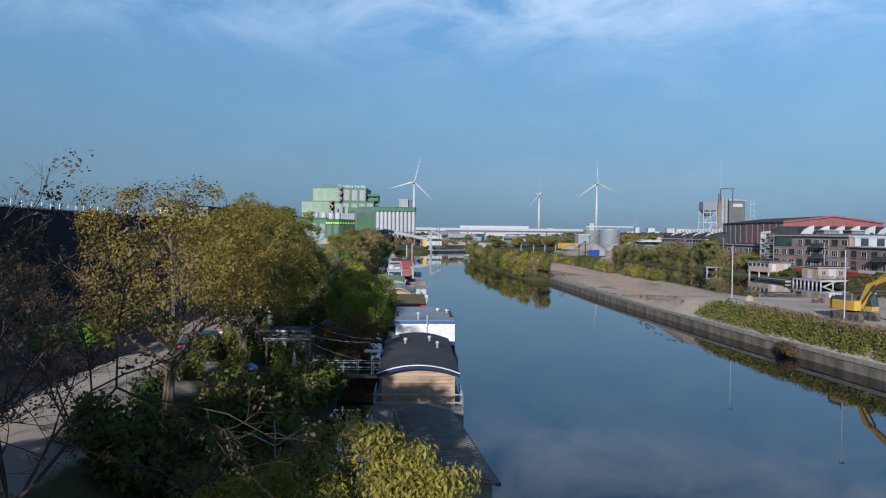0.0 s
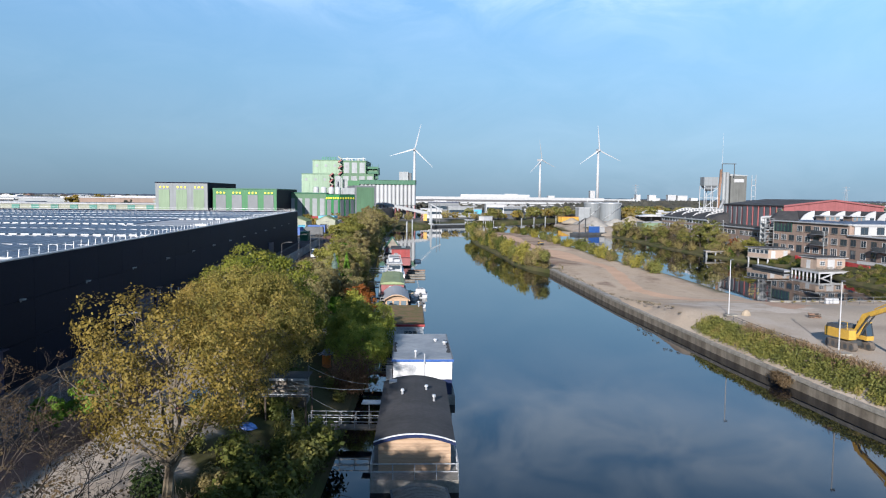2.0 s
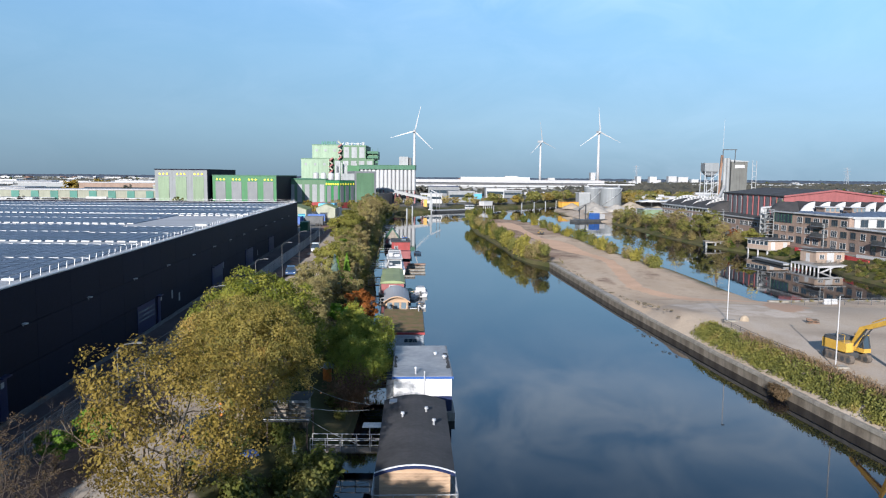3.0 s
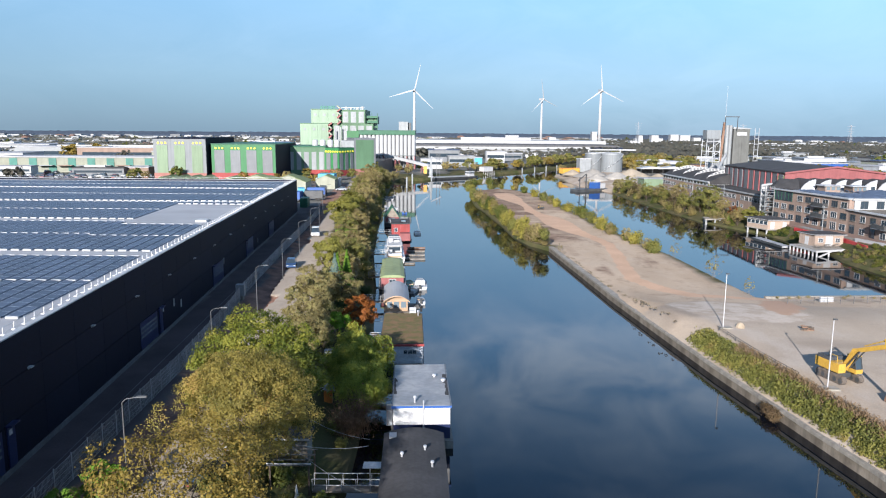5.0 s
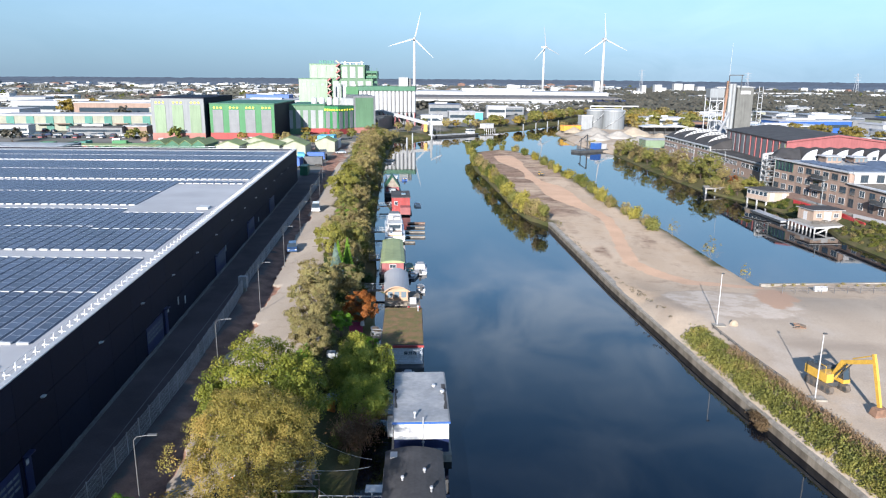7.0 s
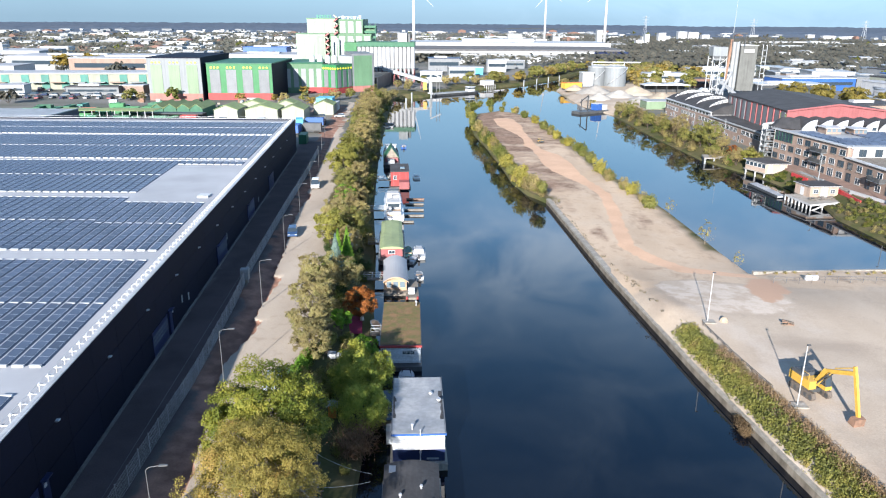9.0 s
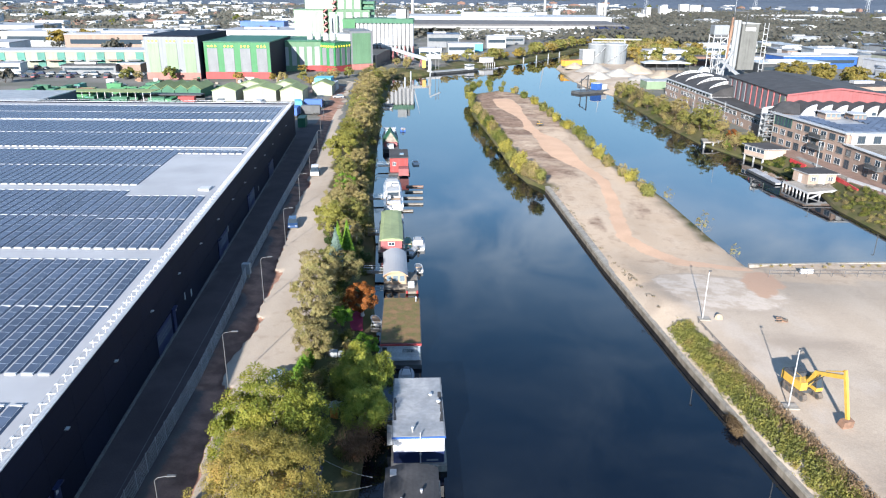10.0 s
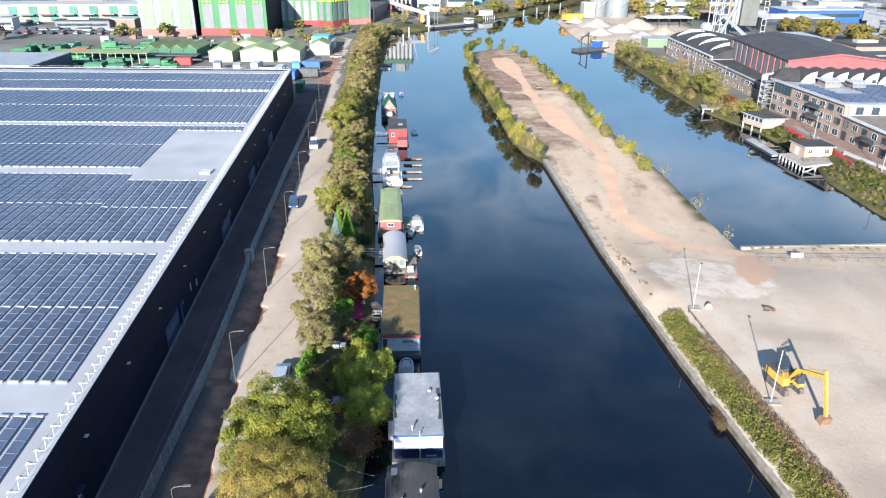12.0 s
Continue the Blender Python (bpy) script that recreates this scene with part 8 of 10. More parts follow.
cn = thing("traffic_barrier", "red and white striped road barrier board", "barrier", (-15.9, 51.0, 3.0))
for k in range(5):
    part("stripe", MB().box(-0.14, -0.04, 0.2 + 0.2 * k, 0.14, 0.04, 0.4 + 0.2 * k), M["white"] if k % 2 else M["orange"], cn)
part("foot", MB().box(-0.3, -0.2, 0, 0.3, 0.2, 0.15), M["tyre"], cn)
tp = thing("tarpaulin", "bright blue tarpaulin bundle lying by the tree", "tarpaulin", (-12.6, 46.0, gz(-12.6, 46)))
part("sheet", MB().dome((0, 0, 0), 0.6, (1.2, 0.8, 0.7), 9, 3), M["blue"], tp)
# cables slung from the gardens to the boats
for (x0, y0, z0), (x1, y1, z1) in (((-11.0, 51.0, 4.2), (-5.4, 53.5, 2.9)), ((-11.0, 51.0, 4.1), (-5.2, 46.5, 2.8)), ((-10.4, 56.0, 4.0), (-5.4, 54.5, 3.0))):
    cb_ = MB()
    prev = Vector((x0, y0, z0))
    for k in range(1, 9):
        f = k / 8
        q = Vector((x0 + (x1 - x0) * f, y0 + (y1 - y0) * f, z0 + (z1 - z0) * f - 1.2 * f * (1 - f)))
        cb_.tube(prev, q, 0.02, n=4)
        prev = q
    ob = thing("mooring_cable", "thin pale cable slung from the bank to a houseboat", "cable", (0, 0, 0), group="cables to the boats")
    part("cable", cb_, M["palegrey"], ob)
    part("post", MB().tube((x0, y0, gz(x0, y0) - 0.1), (x0, y0, z0 + 0.1), 0.06, n=6), M["planks"], ob)


# ---- island, quay and building yard ----
quay = thing("quay_wall", "weathered concrete quay wall along the canal", "quay wall", (0, 0, 0), kind="structure")
QL = [(24.9, 163.5)] + QUAY
for (ax, ay), (bx, by) in zip(QL[:-1], QL[1:]):
    L = math.hypot(bx - ax, by - ay)
    k = max(1, round(L / 4.0))
    rz = math.degrees(math.atan2(by - ay, bx - ax))
    cap = MB().prism([(0.015, -0.12), (L / k - 0.015, -0.12), (L / k - 0.015, 0.95), (0.015, 0.95)], 0.86, 1.2).mesh("coping_block", M["concrete"])
    face = MB().prism([(0.01, -0.03), (L / k - 0.01, -0.03), (L / k - 0.01, 0.4), (0.01, 0.4)], -1.0, 0.855).mesh("wall_block", M["wet_concrete"])
    for i in range(k):
        f = i / k
        x, y = ax + (bx - ax) * f, ay + (by - ay) * f
        if y < -30:
            continue
        part("coping_block", cap, None, quay, at=(x, y, 0.012 * math.sin(i * 2.1 + x)), rz=rz)
        part("wall_block", face, None, quay, at=(x, y, 0), rz=rz)


def fill_strip(name, label, line, off0, off1, n, leaf, size, hmax, seed, y0, y1, stems=False):
    """Dense low growth over a strip beside a line."""
    rng = np.random.default_rng(seed)
    ly = np.array([p[1] for p in line])[::-1]
    lx = np.array([p[0] for p in line])[::-1]
    m = n // 26
    cy = rng.uniform(y0, y1, m)
    cx = np.interp(cy, ly, lx) + rng.uniform(off0, off1, m)
    edge = np.minimum(cx - np.interp(cy, ly, lx) - off0, off1 - (cx - np.interp(cy, ly, lx)))
    ch = hmax * rng.uniform(0.35, 1.0, m) * np.clip(0.45 + edge * 0.8, 0.3, 1)
    cz = ground_z(cx, cy)
    idx = rng.integers(0, m, n)
    d = rng.normal(0, 1, (n, 3))
    d /= np.linalg.norm(d, axis=1)[:, None]
    rad = rng.uniform(0.2, 0.55, m)[idx]
    pts = np.stack([cx[idx] + d[:, 0] * rad, cy[idx] + d[:, 1] * rad, cz[idx] + np.abs(rng.uniform(0.05, 1, n)) * ch[idx] + d[:, 2] * 0.1], 1)
    pts[:, 2] = np.maximum(pts[:, 2], cz[idx] - 0.15)
    d[:, 2] = np.abs(d[:, 2])
    q = leaves(rng, pts, d, size, -3.0 if stems else 0.0, 4.0 if stems else 1.5)
    return tagged(new(name, cloud_mesh(name, q, M[leaf])), label, "shrubs", kind="stuff")


fill_strip("bank_shrubs", "dense olive-green shrubs on the bank above the quay", QL, 0.75, 3.2, 56000, "l_quay", 0.13, 1.1, 201, 20, 88)
fill_strip("bank_reeds", "dry brown weeds along the edge of the yard", QL, 2.3, 3.7, 34000, "l_reed", 0.06, 1.35, 202, 20, 80, True)
fill_strip("bank_shrubs", "low weeds overhanging the concrete quay", QL, 0.55, 1.9, 20000, "l_quay", 0.1, 0.45, 203, 20, 86)
fill_strip("island_weeds", "thin dry weeds along the quay edge of the island", QL, 0.7, 1.8, 1600, "l_dry", 0.1, 0.25, 204, 92, 160)
ov = new("overhanging_bush", bush_mesh("overhanging_bush", 205, [(0, 0, 0.7, 0.9, 1.6, 0.5), (0.3, 1.2, 0.6, 0.7, 1.0, 0.5), (-0.2, -1.0, 0.4, 0.6, 0.9, 0.4)], M["l_bare"], 2600, 0.08))
ov.matrix_basis = pose(32.4, 66.6, 0.1)
tagged(ov, "grey-brown bush hanging over the quay wall", "shrub")

rail = thing("low_fence", "low dark steel fence between the bushes and the yard", "fence", (0, 0, 0))
rail_y = [86.5 - 2.05 * i for i in range(9)]
rail_x = [float(np.interp(y, [p[1] for p in QL[::-1]], [p[0] for p in QL[::-1]])) + 4.05 for y in rail_y]
for i, (x, y) in enumerate(zip(rail_x, rail_y)):
    z = gz(x, y)
    part("post", MB().beam((x, y, z), (x, y, z + 0.5), 0.06), M["dark_steel"], rail)
    if i:
        za = gz(rail_x[i - 1], rail_y[i - 1])
        part("rail", MB().beam((rail_x[i - 1], rail_y[i - 1], za + 0.47), (x, y, z + 0.47), 0.05).beam((rail_x[i - 1], rail_y[i - 1], za + 0.25), (x, y, z + 0.25), 0.04), M["dark_steel"], rail)

rngi = np.random.default_rng(300)
WS = [(15.0, 321), (13.4, 308), (13.2, 297), (13.6, 286), (14.0, 275), (14.6, 265), (15.6, 255), (16.4, 247), (17.0, 239), (17.8, 231), (18.4, 223), (19.0, 215), (19.4, 208), (19.9, 201), (20.3, 194), (20.8, 188), (21.5, 182), (22.4, 177), (23.6, 172), (25.0, 168.2), (25.8, 166)]
ES = [(18, 328), (23, 331), (29, 330), (34, 322), (37.1, 309), (39.4, 292), (40.4, 276), (41.2, 264), (42.2, 252), (43.5, 240), (45.0, 230), (45.6, 221), (45.9, 208), (45.2, 193), (45.6, 186.5), (47.6, 171), (48.9, 158)]
for i, (x, y) in enumerate(WS + ES):
    for k in range(4 if i < len(WS) else 3):
        xx, yy = x + (rngi.uniform(-2.7, -0.2) if i < len(WS) else rngi.uniform(-2.4, -0.7)), y + rngi.uniform(-5, 5) * (1 if i < len(WS) else 0.6)
        kind = int(rngi.choice([4, 4, 2, 2, 3, 0]))
        shrub(kind, xx, yy, rngi.uniform(1.15, 1.75) * (1.15 if k == 0 else 0.95), "island bushes", rngi.uniform(0.9, 1.3))
for x, y, s in ((49.6, 150.2, 0.9), (50.2, 129.6, 1.15), (51.2, 116.2, 0.75), (26.6, 158.0, 0.5)):
    plant(T["wispy"], (x, y, gz(x, y) - 0.05), x * 40, s, "young_willow", LABELS["wispy"][1], "tree", "young willows on the island")

for x, y in ((35.7, 87.6), (37.6, 66.4)):
    ob = thing("light_pole", "white painted steel light pole on a concrete foot", "light pole", (x, y, gz(x, y)), group="white light poles in the yard")
    part("pole", MB().tube((0, 0, 0.1), (0, 0, 6.9), 0.065, 0.05, 10), M["white"], ob)
    part("foot", MB().prism([(-0.5, -0.5), (1.0, -0.6), (1.0, 0.5), (-0.5, 0.5)], 0, 0.18), M["concrete"], ob)
    part("lamp_head", MB().box(-0.06, -0.1, 6.9, 0.3, 0.1, 7.02), M["dark_steel"], ob)


def excavator(at, rz, small=False):
    lb = "yellow tracked excavator resting its bucket on the yard" if not small else "small yellow tracked digger on the island track"
    ob = thing("excavator", lb, "excavator", at, rz, "yellow excavators")
    for x in (-1.15, 1.15):
        ring = [(-2.1, 0.25), (-1.85, 0.0), (1.85, 0.0), (2.1, 0.25), (2.15, 0.5), (1.9, 0.85), (-1.9, 0.85), (-2.15, 0.5)]
        tr = MB()
        n = len(ring)
        tr.v += [(x - 0.3, y, z) for y, z in ring] + [(x + 0.3, y, z) for y, z in ring]
        tr.f += [tuple(range(n - 1, -1, -1)), tuple(range(n, 2 * n))] + [(i, (i + 1) % n, n + (i + 1) % n, n + i) for i in range(n)]
        for k in range(14):
            y = -1.85 + 3.7 * k / 13
            tr.box(x - 0.32, y - 0.07, 0.84, x + 0.32, y + 0.07, 0.9)
        t_ = part("track", tr, M["track_steel"], ob, "muddy grey-brown steel crawler track")
        for y in (-1.75, -0.9, 0, 0.9, 1.75):
            part("roller", MB().tube((x - 0.33, y, 0.42), (x + 0.33, y, 0.42), 0.28, n=10), M["dark_steel"], t_)
    part("undercarriage", MB().box(-0.85, -0.8, 0.4, 0.85, 0.8, 0.95).tube((0, 0, 0.95), (0, 0, 1.12), 0.75, n=16), M["dark_steel"], ob)
    body = MB().prism([(-1.35, -2.4), (-0.9, -2.75), (0.9, -2.75), (1.35, -2.4), (1.35, 1.25), (0.35, 1.25), (0.35, 0.5), (-1.35, 0.5)], 1.14, 2.15)
    part("body", body, M["yellow"], ob)
    part("engine_cover", MB().prism([(-1.3, -2.3), (1.3, -2.3), (1.3, -0.2), (-1.3, -0.2)], 2.15, 2.5, [(-1.2, -2.2), (1.2, -2.2), (1.2, -0.4), (-1.2, -0.4)]), M["dark_steel"], ob, "dark engine cover")
    part("engine_grille", MB().box(-0.95, -2.0, 2.503, 0.95, -0.7, 2.56), M["dark_steel"], ob)
    part("counterweight", MB().prism([(-1.36, -2.42), (-0.9, -2.85), (0.9, -2.85), (1.36, -2.42), (1.3, -2.1), (-1.3, -2.1)], 1.1, 1.95), M["dark_steel"], ob, "dark counterweight")
    cab = part("cab", MB().box(-1.36, 0.52, 1.14, -0.42, 1.9, 1.6).prism([(-1.36, 0.4), (-0.42, 0.4), (-0.42, 1.55), (-1.36, 1.55)], 2.95, 3.05), M["yellow"], ob)
    fr = MB()
    for x in (-1.32, -0.46):
        fr.beam((x, 0.56, 1.6), (x, 0.5, 2.95), 0.09).beam((x, 1.86, 1.6), (x, 1.5, 2.95), 0.09)
    part("cab_frame", fr, M["dark_steel"], cab)
    part("cab_glass", MB().prism([(-1.3, 0.58), (-0.48, 0.58), (-0.48, 1.84), (-1.3, 1.84)], 1.6, 2.94, [(-1.3, 0.52), (-0.48, 0.52), (-0.48, 1.48), (-1.3, 1.48)]), M["glass"], cab)
    if small:
        part("boom", MB().beam((0, 0.7, 1.5), (0, 2.2, 2.7), 0.4, 0.6).beam((0, 2.1, 2.7), (0, 4.4, 2.5), 0.36, 0.48), M["yellow"], ob)
        stick = part("stick", MB().beam((0, 4.2, 2.8), (0, 4.6, 0.6), 0.3, 0.4), M["yellow"], ob)
        part("bucket", MB().prism([(-0.6, 4.2), (0.6, 4.2), (0.6, 5.0), (-0.6, 5.0)], 0.02, 0.8, [(-0.6, 4.4), (0.6, 4.4), (0.6, 4.9), (-0.6, 4.9)]), M["rust"], stick, "rusty digging bucket")
        return ob
    boom = MB().beam((0, 0.7, 1.5), (0, 2.0, 3.9), 0.4, 0.6).beam((0, 1.85, 3.8), (0, 6.35, 5.6), 0.36, 0.48)
    part("boom", boom, M["yellow"], ob)
    stick = part("stick", MB().beam((0, 5.95, 6.3), (0, 6.3, 5.4), 0.3, 0.35).beam((0, 6.25, 5.5), (0, 7.75, 1.0), 0.3, 0.42), M["yellow"], ob)
    part("bucket", MB().add([(-0.7, 7.4, 1.0), (0.7, 7.4, 1.0), (0.7, 8.2, 0.9), (-0.7, 8.2, 0.9), (-0.7, 7.1, 0.15), (0.7, 7.1, 0.15), (0.7, 8.1, -0.05), (-0.7, 8.1, -0.05)],
                            [(0, 1, 2, 3), (7, 6, 5, 4), (0, 4, 5, 1), (1, 5, 6, 2), (3, 2, 6, 7), (0, 3, 7, 4)]), M["rust"], stick, "rusty digging bucket")
    for x in (-0.32, 0.32):
        part("ram", MB().tube((x, 1.0, 1.6), (x, 2.9, 4.0), 0.09, n=8), M["dark_steel"], ob)
    part("ram", MB().tube((0, 3.2, 4.75), (0, 5.9, 6.1), 0.07, n=8), M["yellow"], ob)
    part("exhaust", MB().tube((0.7, -1.0, 2.5), (0.7, -1.0, 3.0), 0.07, n=8), M["dark_steel"], ob)
    part("handrail", MB().beam((1.3, 0.9, 2.15), (1.3, 0.9, 3.0), 0.05).beam((1.3, -0.1, 2.5), (1.3, -0.1, 3.0), 0.05).beam((1.3, 0.9, 3.0), (1.3, -0.1, 3.0), 0.05), M["yellow"], ob)
    return ob


big = excavator((40.3, 69.3, gz(40.3, 69.3)), 193)
big.scale = (0.86, 0.86, 0.9)
sx = excavator((33.4, 242.0, gz(33.4, 242)), 8, True)
sx.scale = (0.6, 0.5, 0.5)

solo("concrete_lump", MB().dome((0, 0, 0), 0.55, (1.1, 0.9, 1.3), 8, 4), M["rubble"], "pale broken lump of concrete on the yard", "rubble", (38.0, 87.9, gz(38, 87.9)))
rb_ = thing("scrap_pile", "small heap of rusty scrap bars on the yard", "scrap", (46.2, 87.3, gz(46.2, 87.3)))
rr_ = np.random.default_rng(4)
for i in range(14):
    a = rr_.uniform(0, 6.28)
    part("bar", MB().beam((-0.7 * math.cos(a), -0.5 * math.sin(a), 0.05 + 0.03 * i), (0.8 * math.cos(a), 0.6 * math.sin(a), 0.1 + 0.04 * i), 0.12), M["track_steel"] if i % 3 else M["rust"], rb_)
bk = thing("barrier_block", "pale concrete barrier block on the yard edge", "barrier", (59.4, 107.6, gz(59.4, 107.6)))
part("block", MB().prism([(-1.0, -0.3), (1.0, -0.3), (1.0, 0.3), (-1.0, 0.3)], 0, 0.8, [(-1.0, -0.15), (1.0, -0.15), (1.0, 0.15), (-1.0, 0.15)]), M["white"], bk)
yf = thing("site_fence", "low grey steel site fence along the yard edge", "fence", (0, 0, 0))
for i in range(22):
    x = 52.5 + 1.6 * i * 1.25
    z = gz(x, 105.6)
    part("fence_panel", MB().beam((x, 105.6, z), (x, 105.6, z + 1.1), 0.06).beam((x, 105.6, z + 1.05), (x + 1.95, 105.6, gz(x + 1.95, 105.6) + 1.05), 0.05).beam((x, 105.6, z + 0.55), (x + 1.95, 105.6, gz(x + 1.95, 105.6) + 0.55), 0.04), M["lamp_grey"], yf)
yw = thing("yard_retaining_wall", "low weathered concrete wall at the water's edge", "retaining wall", (0, 0, 0), kind="structure")
for i in range(11):
    x0 = 52.2 + 4.0 * i
    ya, yb = np.interp([x0, x0 + 3.97], [52, 65, 78, 96], [112.75, 113.45, 114.35, 114.65])
    part("wall_block", MB().prism([(x0, ya - 0.5), (x0 + 3.97, yb - 0.5), (x0 + 3.97, yb + 0.06), (x0, ya + 0.06)], -1, 1.55), M["concrete"], yw)
fill_strip_y = np.random.default_rng(9)
shrub_growth("yard_weeds", "low dry weeds along the yard edge", [(3, 54 + 1.65 * i, 111.4 + fill_strip_y.uniform(-0.8, 0.8), fill_strip_y.uniform(0.25, 0.45), 0.6) for i in range(26)])

# ---- boathouses on the east bank ----
ob = thing("boathouse", "pale brick boathouse on stilts with a flat black roof", "boathouse", (0, 0, 0))
A_, B_, C_, D_ = (85.7, 199.3), (88.3, 192.3), (94.3, 192.6), (92.4, 200.2)
part("wall", MB().prism([A_, B_, C_, D_], 1.7, 4.2), M["palebrick"], ob)
part("floor_slab", MB().prism([(85.4, 199.5), (88.1, 191.9), (94.6, 192.2), (92.6, 200.5)], 1.45, 1.697), M["concrete"], ob)
part("roof", MB().prism([(85.0, 199.9), (87.9, 191.4), (95.0, 191.8), (93.0, 200.9)], 4.2, 4.32), M["white_metal"], ob)
part("roof_felt", MB().prism([(85.08, 199.85), (87.96, 191.48), (94.92, 191.88), (92.94, 200.82)], 4.324, 4.45), M["bitumen"], ob)
rzb = math.degrees(math.atan2(B_[1] - A_[1], B_[0] - A_[0]))
for i in range(5):
    p = along(A_, B_, (i + 0.5) / 5, 0.03)
    window(ob, (p[0], p[1], 2.8), rzb, 1.35, 1.1, 1, 1, M["white"], sill=False)
for f in (0.22, 0.78):
    p = along(B_, C_, f, 0.02)
    part("door", MB().box(-0.55, -0.05, 0, 0.55, 0.0, 2.0), M["white"], ob, "white door", at=(p[0], p[1], 1.72), rz=3)
for x, y in ((85.8, 198.9), (87.0, 195.5), (88.2, 192.4), (91.0, 192.3), (94.0, 192.6)):
    part("stilt", MB().box(x - 0.18, y - 0.18, -0.8, x + 0.18, y + 0.18, 1.45), M["white"], ob)
ob = thing("jetty", "low grey floating jetty below the boathouse", "jetty", (0, 0, 0))
part("deck", MB().prism([(80.8, 184.5), (82.0, 170.0), (84.2, 170.4), (83.4, 185.4)], 0.2, 0.6), M["greyfelt"], ob)
part("edge", MB().prism([(80.65, 184.5), (81.85, 169.95), (81.97, 169.98), (80.77, 184.5)], 0.1, 0.68), M["dark_steel"], ob)
ob = thing("boathouse", "small pale boathouse with white doors on a white terrace", "boathouse", (0, 0, 0))
dkp = [(83.2, 168.6), (84.3, 158.4), (93.6, 161.4), (92.6, 171.2)]
part("terrace", MB().prism(dkp, 1.15, 1.42), M["concrete"], ob, "pale concrete terrace")
hA, hB, hC, hD = (86.2, 170.6), (87.4, 165.6), (94.2, 165.9), (93.4, 171.2)
part("wall", MB().prism([hA, hB, hC, hD], 1.42, 4.0), M["palebrick"], ob)
part("roof", MB().prism([(85.8, 171.1), (87.0, 165.1), (94.8, 165.4), (93.9, 171.7)], 4.0, 4.14), M["white_metal"], ob)
part("roof_felt", MB().prism([(85.9, 171.03), (87.07, 165.18), (94.72, 165.48), (93.82, 171.62)], 4.144, 4.25), M["bitumen"], ob)
for f, kind in ((0.2, "w"), (0.5, "d"), (0.8, "w")):
    p = along(hB, hC, f, 0.03)
    if kind == "w":
        window(ob, (p[0], p[1], 2.3), 3, 1.2, 1.0, 2, 2, M["white"])
    else:
        part("door", MB().box(-0.85, -0.06, 0, 0.85, 0.0, 2.3), M["white"], ob, "white double door", at=(p[0], p[1], 1.44), rz=3)
p = along(hA, hB, 0.5, 0.03)
part("door", MB().box(-0.6, -0.06, 0, 0.6, 0.0, 2.0), M["white"], ob, "white door", at=(p[0], p[1], 1.44), rz=math.degrees(math.atan2(hB[1] - hA[1], hB[0] - hA[0])))
for i in range(8):
    f = i / 7
    x, y = dkp[0][0] + (dkp[1][0] - dkp[0][0]) * f, dkp[0][1] + (dkp[1][1] - dkp[0][1]) * f
    part("pillar", MB().box(x - 0.14, y - 0.14, -0.8, x + 0.14, y + 0.14, 1.15), M["white"], ob, "white concrete pillar")
for f in (0.35, 0.7, 1.0):
    x, y = dkp[1][0] + (dkp[2][0] - dkp[1][0]) * f, dkp[1][1] + (dkp[2][1] - dkp[1][1]) * f
    part("pillar", MB().box(x - 0.14, y - 0.14, -0.8, x + 0.14, y + 0.14, 1.15), M["white"], ob)
part("brace", MB().beam((84.4, 158.5, -0.2), (88.5, 159.8, 1.2), 0.3), M["white"], ob, "white diagonal brace")
part("edge_beam", MB().beam((83.1, 168.6, 1.28), (84.2, 158.3, 1.28), 0.12, 0.42).beam((84.2, 158.3, 1.28), (93.6, 161.3, 1.28), 0.12, 0.42), M["white"], ob)
for k, (x, y) in enumerate(((86.6, 162.6), (89.0, 163.2), (91.4, 163.6))):
    tb = thing("picnic_table", "dark picnic table with benches on the terrace", "table", (x, y, 1.42), 15 * k, "terrace tables")
    part("tabletop", MB().box(-0.8, -0.35, 0.7, 0.8, 0.35, 0.76), M["planks"], tb)
    for s in (-0.65, 0.65):
        part("bench", MB().box(-0.8, s - 0.13, 0.4, 0.8, s + 0.13, 0.46), M["planks"], tb)
    for s in (-0.6, 0.6):
        part("leg", MB().beam((s, -0.6, 0), (s, 0.15, 0.7), 0.07).beam((s, 0.6, 0), (s, -0.15, 0.7), 0.07), M["planks"], tb)
for (x0, y0), (x1, y1) in (((92.9, 187.0), (93.4, 179.5)), ((94.9, 168.5), (93.6, 155.5))):
    solo("red_wall", MB().prism([(x0, y0), (x1, y1), (x1 + 0.25, y1), (x0 + 0.25, y0)], gz(x0, y0) - 0.6, gz(x0, y0) + 0.95), M["brightred"], "low bright red garden wall by the boathouses", "wall", group="red garden walls")
pier = thing("old_pier", "old grey concrete pier on posts at the bank", "pier", (0, 0, 0))
part("deck", MB().prism([(79.0, 213.2), (82.8, 213.8), (90.0, 219.4), (80.2, 219.0)], 1.5, 1.85), M["concrete"], pier, "pale weathered concrete deck")
for x, y in ((79.4, 213.7), (80.4, 216.0), (80.6, 218.4), (82.4, 214.3), (84.6, 216.0)):
    part("post", MB().box(x - 0.2, y - 0.2, -1, x + 0.2, y + 0.2, 1.5), M["palegrey"], pier)
pv = thing("quayside_paving", "red-brown brick paving between boathouses and lofts", "paving", (0, 0, 0), kind="structure")
part("paving", MB().prism([(93.2, 203), (97.0, 208), (101.3, 177.6), (102.3, 158), (103.3, 124), (98.2, 124), (96.6, 150), (95.6, 164), (93.9, 186)], 2.2, 3.04), M["paving"], pv)
part("path", MB().prism([(94.6, 188), (96.2, 189), (97.6, 164), (95.9, 164)], 3.044, 3.1), M["concrete"], pv, "pale concrete path")
